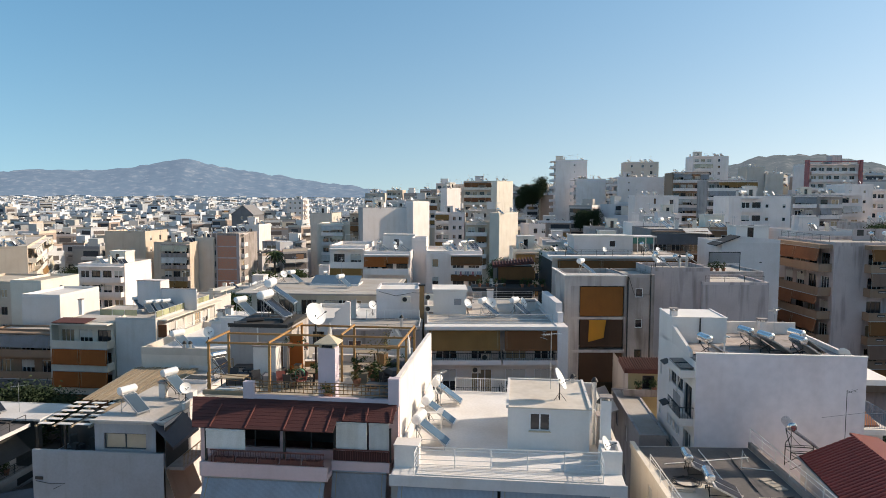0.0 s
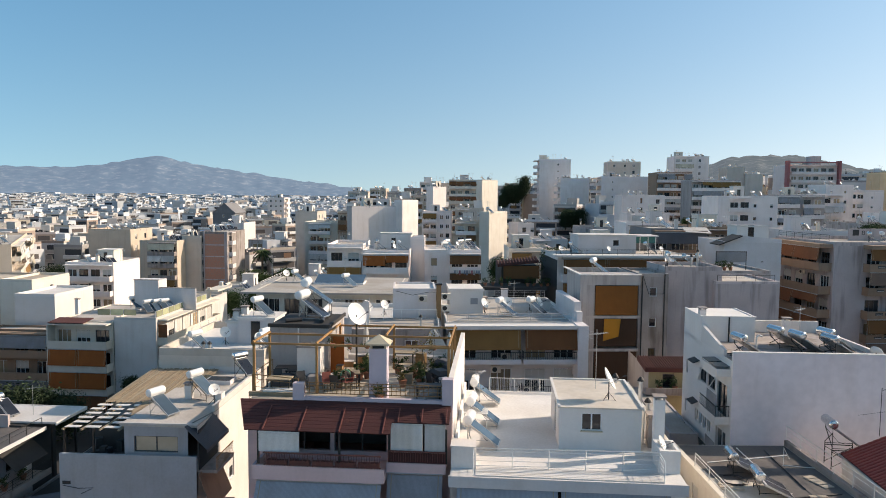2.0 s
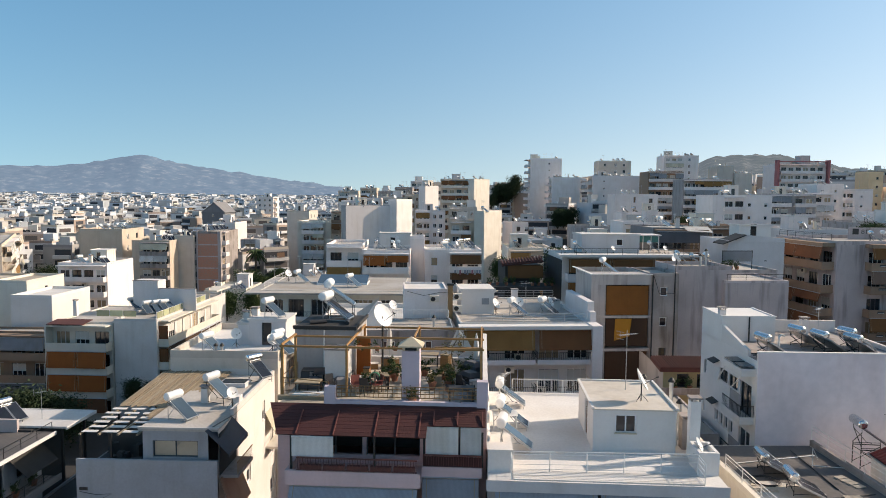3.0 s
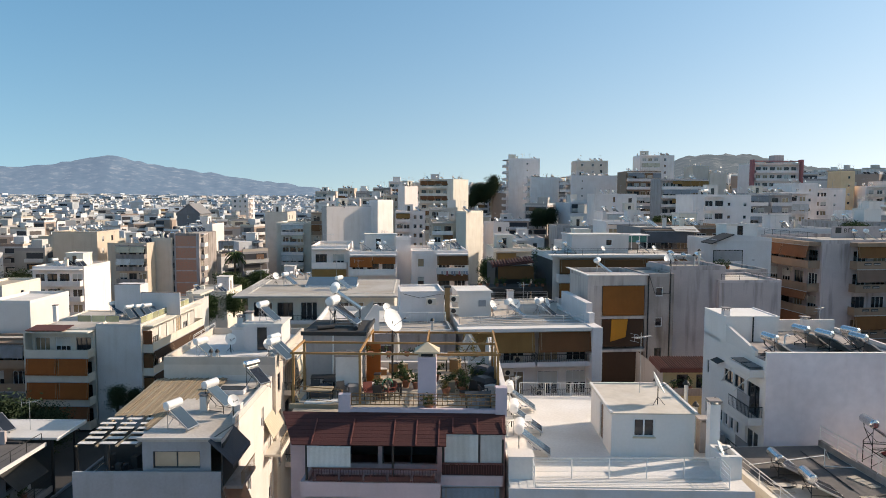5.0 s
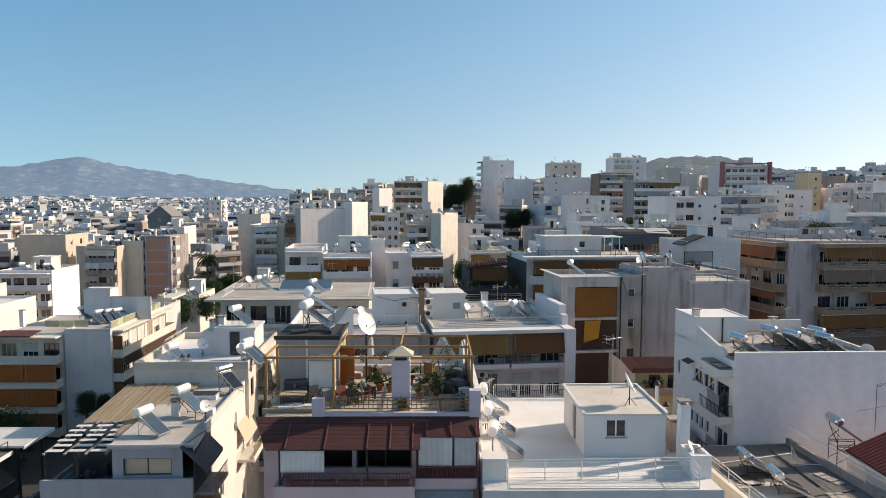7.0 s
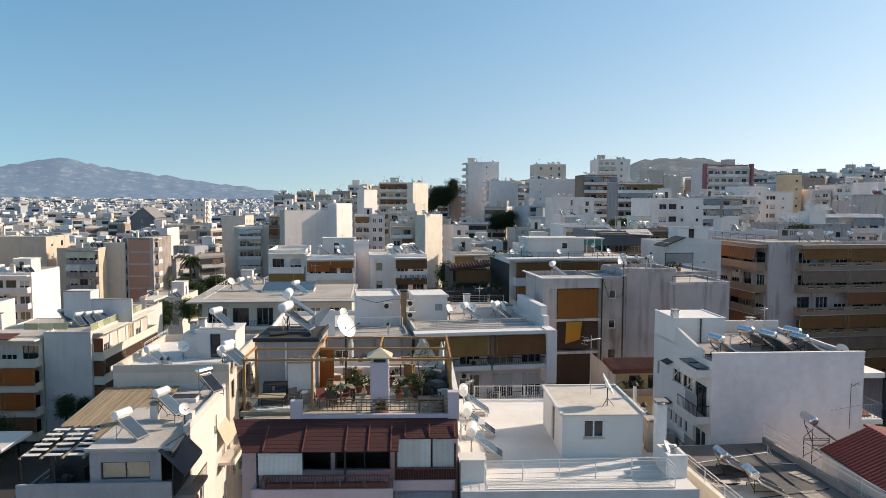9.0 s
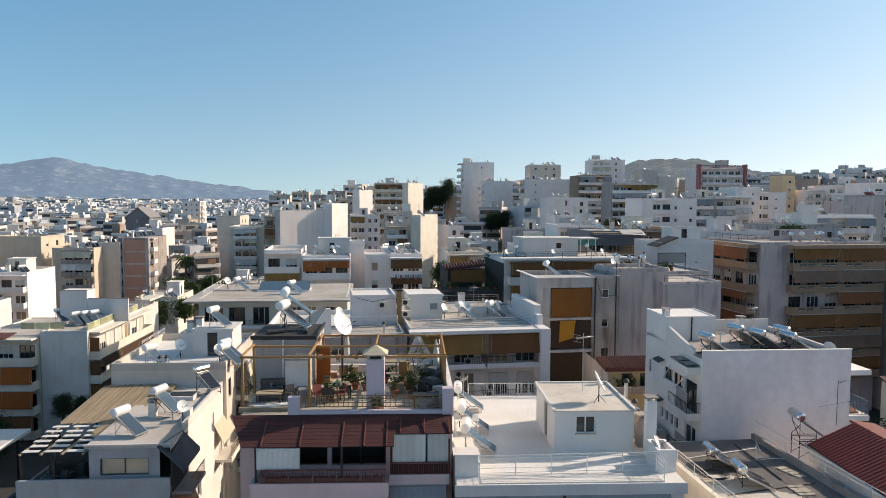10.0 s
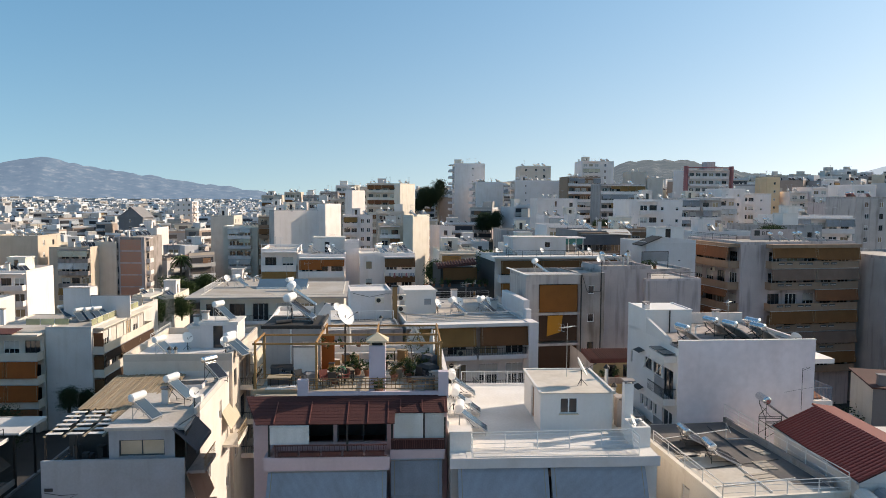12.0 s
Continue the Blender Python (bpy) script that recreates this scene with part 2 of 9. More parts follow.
MAT = {
    # paler plaster that stands in for haze on walls farther off
    "dusty": surface("haze_paled_pinkish_plaster", (0.84, 0.755, 0.715), var=0.14, streak=0.2),
    "white": surface("white_plaster", (0.70, 0.652, 0.615), streak=0.22),
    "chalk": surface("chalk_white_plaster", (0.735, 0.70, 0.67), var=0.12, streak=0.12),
    "cool": surface("greyish_white_plaster", (0.7, 0.655, 0.645), streak=0.16),
    "cream": surface("cream_plaster", (0.72, 0.66, 0.57), streak=0.25),
    "sand": surface("sand_plaster", (0.61, 0.505, 0.405), streak=0.3),
    "beige": surface("beige_plaster", (0.607, 0.537, 0.466), streak=0.25),
    "grey": surface("grey_plaster", (0.45, 0.41, 0.39), streak=0.6, dirt=(0.2, 0.19, 0.18)),
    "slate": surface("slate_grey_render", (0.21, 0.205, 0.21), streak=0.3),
    "pink": surface("pink_plaster", (0.62, 0.45, 0.45), streak=0.25),
    "lilac": surface("lilac_paint", (0.581, 0.493, 0.546), var=0.12, streak=0.15),
    "mauve": surface("mauve_plaster", (0.535, 0.452, 0.435), streak=0.75, dirt=(0.22, 0.21, 0.2)),
    "ochre": surface("ochre_plaster", (0.8, 0.58, 0.36), streak=0.2),
    "yellow": surface("yellow_plaster", (0.52, 0.43, 0.24), streak=0.35),
    "olive": surface("olive_brown_render", (0.31, 0.205, 0.14), streak=0.4),
    "concrete": surface("bare_concrete", (0.37, 0.32, 0.295), streak=0.8, var=0.35, dirt=(0.22, 0.2, 0.18)),
    "deck": surface("painted_roof_screed", (0.5, 0.46, 0.42), var=0.5, big=0.3, streak=0.0),
    "deck_warm": surface("warm_roof_screed", (0.5, 0.43, 0.35), var=0.38, big=0.3),
    "deck_white": surface("whitewashed_roof", (0.69, 0.66, 0.63), var=0.3, big=0.3),
    "deck_dark": surface("bitumen_roof", (0.15, 0.14, 0.13), var=0.6, big=0.55, dirt=(1.1, 1.05, 1.0)),
    "roof_worn": surface("worn_pale_screed", (0.55, 0.5, 0.44), var=0.35, big=0.6, fine=4.0),
    "roof_low": surface("worn_grey_roof", (0.1, 0.09, 0.085), var=0.5, big=0.4, fine=5.0, dirt=(0.95, 0.92, 0.88)),
    # bluish white; the reed house fronts wear it as painted shade
    "bluewall": surface("bluish_white_and_shade_plaster", (0.43, 0.44, 0.465), var=0.25, big=0.5, streak=0.35),
    "stained": surface("stained_lilac_render", (0.78, 0.705, 0.725), var=0.3, big=0.22, fine=2.0, streak=0.18, bump=0.06, dirt=(0.38, 0.35, 0.33)),
    "ridge_red": surface("red_painted_sheet", (0.2, 0.042, 0.03), 0.7, var=0.15),
    "deck_cream": surface("cream_roof_screed", (0.64, 0.575, 0.5), var=0.3, big=0.8, fine=3.0),
    "orange": cloth("orange_canvas", (0.4, 0.105, 0.018)),
    "rust": cloth("rust_canvas", (0.23, 0.085, 0.034)),
    "amber": cloth("amber_canvas", (0.28, 0.1, 0.016)),
    "taupe": cloth("taupe_canvas", (0.215, 0.135, 0.1)),
    "bronze": cloth("bronze_brown_canvas", (0.185, 0.076, 0.022)),
    "brown": cloth("brown_canvas", (0.21, 0.085, 0.03)),
    "umber": cloth("umber_canvas", (0.062, 0.03, 0.015)),
    "tan": cloth("olive_tan_canvas", (0.29, 0.152, 0.046)),
    "greycloth": cloth("grey_canvas", (0.30, 0.31, 0.33)),
    "darkcloth": cloth("charcoal_canvas", (0.11, 0.115, 0.13)),
    "bluecloth": cloth("pale_blue_canvas", (0.30, 0.33, 0.38)),
    "saffron": cloth("saffron_cloth", (0.5, 0.22, 0.02)),
    "pinkcloth": cloth("pink_cloth", (0.5, 0.2, 0.22)),
    "teal": cloth("teal_canvas", (0.05, 0.19, 0.18)),
    "whitecloth": cloth("white_canvas", (0.62, 0.61, 0.59)),
    "creamcloth": cloth("cream_canvas", (0.62, 0.55, 0.42)),
    "glass": glassy("window_glass", (0.02, 0.022, 0.026)),
    "curtain": glassy("curtained_glass", (0.34, 0.26, 0.17), 0.2),
    "panel": glassy("solar_collector_glass", (0.07, 0.11, 0.15), 0.16, 0.1),
    "railglass": glassy("greenish_rail_glass", (0.40, 0.41, 0.24), 0.2),
    "drape": glassy("bright_curtained_glass", (0.68, 0.56, 0.42), 0.3),
    "panel_dark": glassy("dark_collector_glass", (0.02, 0.024, 0.032), 0.16, 0.1),
    "frame": surface("white_aluminium", (0.70, 0.70, 0.70), 0.45, var=0.08),
    "frame_dark": surface("dark_aluminium", (0.06, 0.06, 0.065), 0.45, var=0.1),
    "shutter": surface("roller_shutter", (0.52, 0.50, 0.46), 0.6, var=0.1),
    "wood_shutter": surface("brown_shutter", (0.16, 0.08, 0.04), 0.6, var=0.2),
    "steel": surface("galvanised_steel", (0.52, 0.53, 0.54), 0.38, 0.85, 0.25),
    "tank": surface("polished_tank_steel", (0.70, 0.70, 0.70), 0.22, 0.95, 0.15),
    "tank_white": surface("white_tank_enamel", (0.76, 0.76, 0.75), 0.35, var=0.08),
    "iron": surface("black_iron", (0.035, 0.032, 0.03), 0.55, 0.3, 0.3),
    "rail_brown": surface("brown_painted_rail", (0.27, 0.15, 0.06), 0.6, var=0.25),
    "rail_red": surface("oxide_red_rail", (0.16, 0.05, 0.04), 0.6, var=0.3),
    "rail_white": surface("white_painted_rail", (0.72, 0.71, 0.69), 0.5, var=0.15),
    "timber": surface("honey_timber", (0.41, 0.22, 0.08), 0.7, var=0.35, fine=14),
    "timber_old": surface("weathered_timber", (0.36, 0.29, 0.20), 0.8, var=0.4, fine=14),
    "reed": cloth("reed_mat", (0.36, 0.27, 0.175), 26.0, 0.35),
    "felt_red": surface("dark_red_shingle", (0.072, 0.018, 0.016), 0.8, var=0.4, fine=11, bump=0.6),
    "tile_red": surface("red_clay_tile", (0.26, 0.042, 0.03), 0.6, var=0.2, fine=9, spread=0.09),
    "tile_old": surface("old_clay_tile", (0.11, 0.036, 0.028), 0.8, var=0.4, spread=0.3),
    "dish": surface("dish_enamel", (0.78, 0.78, 0.76), 0.4, var=0.08),
    "terracotta": surface("terracotta", (0.32, 0.13, 0.075), 0.8, var=0.2),
    "plastic_green": surface("green_plastic", (0.06, 0.28, 0.16), 0.45, var=0.2),
    "plastic_red": surface("faded_red_plastic", (0.25, 0.07, 0.05), 0.5, var=0.2),
    "plastic_dark": surface("dark_plastic", (0.03, 0.03, 0.033), 0.5, var=0.2),
    "stone": surface("pale_cap_stone", (0.62, 0.52, 0.38), 0.85, var=0.25),
    "brick": brickwork("hollow_brick", (0.60, 0.26, 0.17), (0.52, 0.22, 0.14), (0.40, 0.30, 0.24)),
    "leaf": leafy("leaf_green", (0.045, 0.07, 0.024)),
    "leaf_dry": leafy("dry_leaf", (0.16, 0.13, 0.05)),
    "pine": leafy("pine_green", (0.03, 0.047, 0.022)),
    "palm": leafy("palm_green", (0.05, 0.075, 0.03)),
    "bark": surface("bark", (0.13, 0.10, 0.07), 0.9, var=0.4, fine=10),
    "asphalt": surface("asphalt_and_earth", (0.042, 0.039, 0.037), 0.95, var=0.5, big=0.02, fine=0.6, bump=0.0),
    "portal": surface("faded_red_concrete", (0.42, 0.15, 0.15), streak=0.3),
    "blue_rail": surface("blue_painted_rail", (0.10, 0.16, 0.24), 0.5, var=0.2),
    "bitumen": surface("black_bitumen_felt", (0.045, 0.042, 0.04), 0.8, var=0.5, fine=9),
    # near-black colour that paints deep shade onto walls and floors
    "shade_dark": surface("shade_dark_render", (0.045, 0.043, 0.042), var=0.4, streak=0.4),
    # near black, mostly shade painted into recesses; also the black lettering
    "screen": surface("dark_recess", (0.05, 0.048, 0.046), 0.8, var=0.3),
}


# ---- building blocks ----
class Shape:
    """Collects corners and faces; becomes one mesh."""

    def __init__(self):
        self.v, self.f, self.m = [], [], []

    def face(self, pts, m=0):
        k = len(self.v)
        self.v += [tuple(p) for p in pts]
        self.f.append(tuple(range(k, k + len(pts))))
        self.m.append(m)
        return self

    def box(self, x0, x1, y0, y1, z0, z1, m=0, top=None):
        k = len(self.v)
        self.v += [(x0, y0, z0), (x1, y0, z0), (x1, y1, z0), (x0, y1, z0), (x0, y0, z1), (x1, y0, z1), (x1, y1, z1), (x0, y1, z1)]
        for n, q in enumerate(((0, 3, 2, 1), (4, 5, 6, 7), (0, 1, 5, 4), (1, 2, 6, 5), (2, 3, 7, 6), (3, 0, 4, 7))):
            self.f.append(tuple(k + i for i in q))
            self.m.append(top if n == 1 and top is not None else m)
        return self

    def slab(self, a, b, c, d, thick, m=0):
        """A plate with the corners a b c d (counter-clockwise seen from its face), thick behind."""
        a, b, c, d = map(Vector, (a, b, c, d))
        n = (b - a).cross(d - a).normalized() * thick
        k = len(self.v)
        self.v += [tuple(p) for p in (a, b, c, d, a - n, b - n, c - n, d - n)]
        for q in ((0, 1, 2, 3), (7, 6, 5, 4), (0, 4, 5, 1), (1, 5, 6, 2), (2, 6, 7, 3), (3, 7, 4, 0)):
            self.f.append(tuple(k + i for i in q))
            self.m.append(m)
        return self

    def tube(self, p, q, r, n=8, m=0, r2=None):
        p, q = Vector(p), Vector(q)
        d = (q - p).normalized()
        u = d.orthogonal().normalized()
        w = d.cross(u)
        r2 = r if r2 is None else r2
        k = len(self.v)
        for c, rad in ((p, r), (q, r2)):
            for i in range(n):
                a = 2 * math.pi * i / n
                self.v.append(tuple(c + rad * (math.cos(a) * u + math.sin(a) * w)))
        for i in range(n):
            j = (i + 1) % n
            self.f.append((k + i, k + j, k + n + j, k + n + i))
            self.m.append(m)
        self.f += [tuple(k + i for i in reversed(range(n))), tuple(k + n + i for i in range(n))]
        self.m += [m, m]
        return self

    def tub(self, w, d, z0, h, t=0.1, m=0):
        """A balcony slab and its three parapets in one piece, open towards the wall at y = 0."""
        k = len(self.v)
        outer = ((0, 0), (0, -d), (w, -d), (w, 0))
        inner = ((t, 0), (t, -d + t), (w - t, -d + t), (w - t, 0))
        for ring, z in ((outer, z0), (outer, h), (inner, h), (inner, 0.0)):
            self.v += [(x, y, z) for x, y in ring]
        quads = [(3, 2, 1, 0), (12, 13, 14, 15), (0, 3, 7, 11, 15, 12, 8, 4)]
        for i in range(3):
            quads += [(i, i + 1, i + 5, i + 4), (i + 4, i + 5, i + 9, i + 8), (i + 8, i + 9, i + 13, i + 12)]
        self.f += [tuple(k + i for i in q) for q in quads]
        self.m += [m] * len(quads)
        return self

    def run(self, pts, r, n=5, m=0):
        """One bent tube through the points, welded at its corners."""
        pts = [Vector(p) for p in pts]
        k, u = len(self.v), None
        for i, p in enumerate(pts):
            d0 = (p - pts[i - 1]).normalized() if i else None
            d1 = (pts[i + 1] - p).normalized() if i + 1 < len(pts) else None
            d = d0 if d1 is None else d1 if d0 is None or (d0 + d1).length < 0.2 else (d0 + d1).normalized()
            u = d.orthogonal().normalized() if u is None else (u - d * u.dot(d))
            u = d.orthogonal().normalized() if u.length < 0.1 else u.normalized()
            w = d.cross(u)
            self.v += [tuple(p + r * (math.cos(2 * math.pi * j / n) * u + math.sin(2 * math.pi * j / n) * w)) for j in range(n)]
        for i in range(len(pts) - 1):
            a = k + i * n
            for j in range(n):
                q = (j + 1) % n
                self.f.append((a + j, a + q, a + n + q, a + n + j))
                self.m.append(m)
        self.f += [tuple(k + j for j in reversed(range(n))), tuple(len(self.v) - n + j for j in range(n))]
        self.m += [m, m]
        return self

    def wall(self, w, h, holes, z0=0.0, reveal=0.22, m=0):
        """A wall in the plane y = 0, seen from -y, from z0 to z0 + h, with openings (u0, u1, z0, z1) that go in by the reveal."""
        us = sorted({0.0, w, *(a for o in holes for a in o[:2])})
        zs = sorted({z0, z0 + h, *(a for o in holes for a in o[2:])})
        for u0, u1 in zip(us, us[1:]):
            for a, b in zip(zs, zs[1:]):
                cu, cz = (u0 + u1) / 2, (a + b) / 2
                if not any(o[0] < cu < o[1] and o[2] < cz < o[3] for o in holes):
                    self.face(((u0, 0, a), (u1, 0, a), (u1, 0, b), (u0, 0, b)), m)
        for u0, u1, a, b in holes:
            r = reveal
            self.face(((u0, 0, a), (u0, r, a), (u1, r, a), (u1, 0, a)), m)
            self.face(((u0, 0, b), (u1, 0, b), (u1, r, b), (u0, r, b)), m)
            self.face(((u0, 0, a), (u0, 0, b), (u0, r, b), (u0, r, a)), m)
            self.face(((u1, 0, a), (u1, r, a), (u1, r, b), (u1, 0, b)), m)
        return self

    def bar(self, edge, x0, x1, m=0):
        """A bar along x whose outline in y and z is edge."""
        k, n = len(self.v), len(edge)
        self.v += [(x0, y, z) for y, z in edge] + [(x1, y, z) for y, z in edge]
        for i in range(n):
            j = (i + 1) % n
            self.f.append((k + i, k + n + i, k + n + j, k + j))
        self.f += [tuple(k + i for i in range(n)), tuple(k + n + i for i in reversed(range(n)))]
        self.m += [m] * (n + 2)
        return self

    def add(self, other, mat=None, m=None):
        k = len(self.v)
        self.v += [tuple(mat @ Vector(p)) for p in other.v] if mat else list(other.v)
        self.f += [tuple(k + i for i in q) for q in other.f]
        self.m += [(m if m is not None else s) for s in other.m]
        return self

    def mesh(self, name, mats, smooth=False):
        me = bpy.data.meshes.new(name)
        me.from_pydata(self.v, [], self.f)
        for s in mats if isinstance(mats, (list, tuple)) else [mats]:
            me.materials.append(MAT[s] if isinstance(s, str) else s)
        me.polygons.foreach_set("material_index", self.m)
        if smooth:
            me.polygons.foreach_set("use_smooth", [True] * len(self.f))
        me.update()
        return me


def part(name, shape, mats, parent, label="", at=None, smooth=False):
    """One mesh object under a thing or a part."""
    if isinstance(shape, tuple):
        ob = part(name, shape[0], None, parent, label, at)
        part("pane", shape[1], None, ob)
        if shape[2]:
            part("shutter", shape[2], None, ob)
        return ob
    me = shape if isinstance(shape, bpy.types.Mesh) else shape.mesh(name, mats, smooth)
    ob = new(name, me)
    ob.parent = parent
    if at is not None:
        ob.matrix_local = at
    return tagged(ob, label)


def thing(name, at, label, category, group="", kind=""):
    ob = new(name)
    ob.empty_display_size = 0.3
    ob.matrix_world = at
    return tagged(ob, label, category, group, kind)


PROTO = {}


def place(key, make, m):
    """The first of a kind is built, the others are copies of it."""
    if key not in PROTO:
        PROTO[key] = make(m)
        return PROTO[key]
    return copy_thing(PROTO[key], m)


SHARED = {}


def shared(key, make):
    if key not in SHARED:
        SHARED[key] = make()
    return SHARED[key]


def frame_shape(w, h, cols, b, pane=False, low=None):
    """A window frame about its centre, facing -y, in one piece: outer edge, mullions, reveals; with pane, the recessed panes too,
    and above the height low a lowered blind."""
    s, x, z = Shape(), w / 2, h / 2
    us = [-x]
    for k in range(cols):
        a, c = -x + w * k / cols, -x + w * (k + 1) / cols
        us += [a + (b if k == 0 else b / 2), c - (b if k == cols - 1 else b / 2)]
    us.append(x)
    zs = [-z, -z + b, z - b, z]
    if low is not None and -z + b + 0.05 < low < z - b - 0.05:
        zs = [-z, -z + b, low, z - b, z]
    seen = {}

    def at(*q):
        if q not in seen:
            seen[q] = len(s.v)
            s.v.append(q)
        return seen[q]

    def quad(m, *pts):
        s.f.append(tuple(at(*q) for q in pts))
        s.m.append(m)

    f, g = -0.03, 0.05
    for i, (a, c) in enumerate(zip(us, us[1:])):
        for j, (d, e) in enumerate(zip(zs, zs[1:])):
            if i % 2 == 0 or j in (0, len(zs) - 2):
                quad(0, (a, f, d), (c, f, d), (c, f, e), (a, f, e))
                continue
            blind = pane and low is not None and (d + e) / 2 > low
            k = (0.0 if blind else 0.025) if pane else g
            for p, q in (((a, d), (c, d)), ((c, d), (c, e)), ((c, e), (a, e)), ((a, e), (a, d))):
                quad(0, (p[0], f, p[1]), (p[0], k, p[1]), (q[0], k, q[1]), (q[0], f, q[1]))
            if pane:
                quad(2 if blind else 1, (a, k, d), (c, k, d), (c, k, e), (a, k, e))
    for a, c in zip(us, us[1:]):
        quad(0, (a, g, -z), (c, g, -z), (c, f, -z), (a, f, -z))
        quad(0, (a, f, z), (c, f, z), (c, g, z), (a, g, z))
    for d, e in zip(zs, zs[1:]):
        quad(0, (-x, f, d), (-x, f, e), (-x, g, e), (-x, g, d))
        quad(0, (x, g, d), (x, g, e), (x, f, e), (x, f, d))
    return s


def far_window(w, h, style="plain"):
    """A window for the middle distance, frame, panes and blind in one piece."""

    def make():
        low = {"half": 0.0, "shut": -h / 2}.get(style)
        s = frame_shape(w, h, 2 if w > 1.0 else 1, 0.09, True, low)
        return s.mesh("window", ["frame_dark" if style == "dark" else "frame", "curtain" if style == "curtain" else "glass", "wood_shutter" if style == "shut" and w < 1.3 else "shutter"])

    return shared(("far", round(w, 2), round(h, 2), style), make)


def window_mesh(w, h, style="plain", n=0):
    """The meshes of a window about its centre, facing -y: a frame with mullions, its panes, and a shutter for some."""

    def make():
        b, x, z = 0.07, w / 2, h / 2
        frame = frame_shape(w, h, n or max(1, round(w / 0.75)), b).mesh("window", ["frame_dark" if style in ("dark", "drape") else "frame"])
        pane = Shape().box(-x + 0.02, x - 0.02, 0.02, 0.03, -z + 0.02, z - 0.02).mesh("pane", [style if style in ("curtain", "drape") else "glass"])
        blind = None
        if style in ("half", "shut"):
            q, edge = (-0.02 if style == "half" else -z + b), []
            while q < z - b - 0.05:
                edge += [(-0.055, q), (-0.022, q + 0.09), (-0.03, q + 0.1)]
                q += 0.1
            edge += [(-0.012, edge[-1][1]), (-0.012, edge[0][1])]
            blind = Shape().bar(edge, -x + b, x - b).mesh("shutter", ["wood_shutter" if style == "shut" and w < 1.3 else "shutter"])
        return frame, pane, blind

    return shared(("window", round(w, 2), round(h, 2), style, n), make)


FACES = {"front": (lambda W, D: pose(0, 0, 0)), "right": (lambda W, D: pose(W, 0, 0, 0, 0, 90)), "left": (lambda W, D: pose(0, D, 0, 0, 0, -90)), "back": (lambda W, D: pose(W, D, 0, 0, 0, 180))}


def awning_mesh(w, drop, out, key, valance=0.18):
    def make():
        s = Shape()
        s.slab((0, -0.02, 0), (0, -out, -drop), (w, -out, -drop), (w, -0.02, 0), 0.03)
        s.slab((0, -out, -drop), (0, -out - 0.01, -drop - valance), (w, -out - 0.01, -drop - valance), (w, -out, -drop), 0.02)
        for u in (0.04, w - 0.04):
            s.tube((u, 0.0, -0.1), (u, -out + 0.03, -drop), 0.02, 5, 1)
        s.tube((0, -0.03, 0.03), (w, -0.03, 0.03), 0.06, 6, 1)
        for u in (0.18, w - 0.22):
            s.slab((u, -0.024, 0.004), (u, -out - 0.004, -drop + 0.004), (u + 0.035, -out - 0.004, -drop + 0.004), (u + 0.035, -0.024, 0.004), 0.034, 2)
        return s.mesh("awning", [key, "steel", "timber_old"])

    return shared(("awning", round(w, 2), round(drop, 2), round(out, 2), key), make)


def balcony_mesh(w, depth, mat, style="solid", height=0.92):
    """A balcony slab with its front: a solid parapet, or a bar railing."""

    def make():
        s = Shape()
        if style == "solid":
            s.tub(w, depth, -0.16, height)
        else:
            s.tub(w, depth, -0.16, 0.28)
            s.box(0, w, -depth + 0.02, -depth + 0.06, height - 0.05, height, 1)
            n = max(4, int(w / 0.16))
            for k in range(n + 1):
                u = 0.03 + (w - 0.06) * k / n
                s.box(u - 0.012, u + 0.012, -depth + 0.03, -depth + 0.054, 0.28, height - 0.05, 1)
            for u in (0.02, w - 0.06):
                s.box(u, u + 0.04, -depth + 0.06, 0, height - 0.05, height, 1)
                for j in range(6):
                    y = -depth + 0.15 + (depth - 0.2) * j / 6
                    s.box(u + 0.008, u + 0.032, y, y + 0.024, 0, height - 0.05, 1)
        return s.mesh("balcony", [mat, "iron" if style == "rail" else "rail_white"])

    return shared(("balcony", round(w, 2), round(depth, 2), mat, style), make)


def cooler_at(m):
    ac = thing("air_conditioner", m, "pale air conditioner unit on a balcony wall", "air conditioner", "air conditioners")
    part("case", Shape().box(-0.42, 0.42, -0.16, 0.16, 0, 0.6), ["cream"], ac)
    part("fan_grille", Shape().tube((-0.12, -0.17, 0.3), (-0.12, -0.19, 0.3), 0.22, 14), ["iron"], ac)
    return ac


def cooler(m):
    return place("cooler", cooler_at, m)


STOREY = 3.05
WIN_STYLES = ("plain", "half", "plain", "shut", "curtain", "dark")


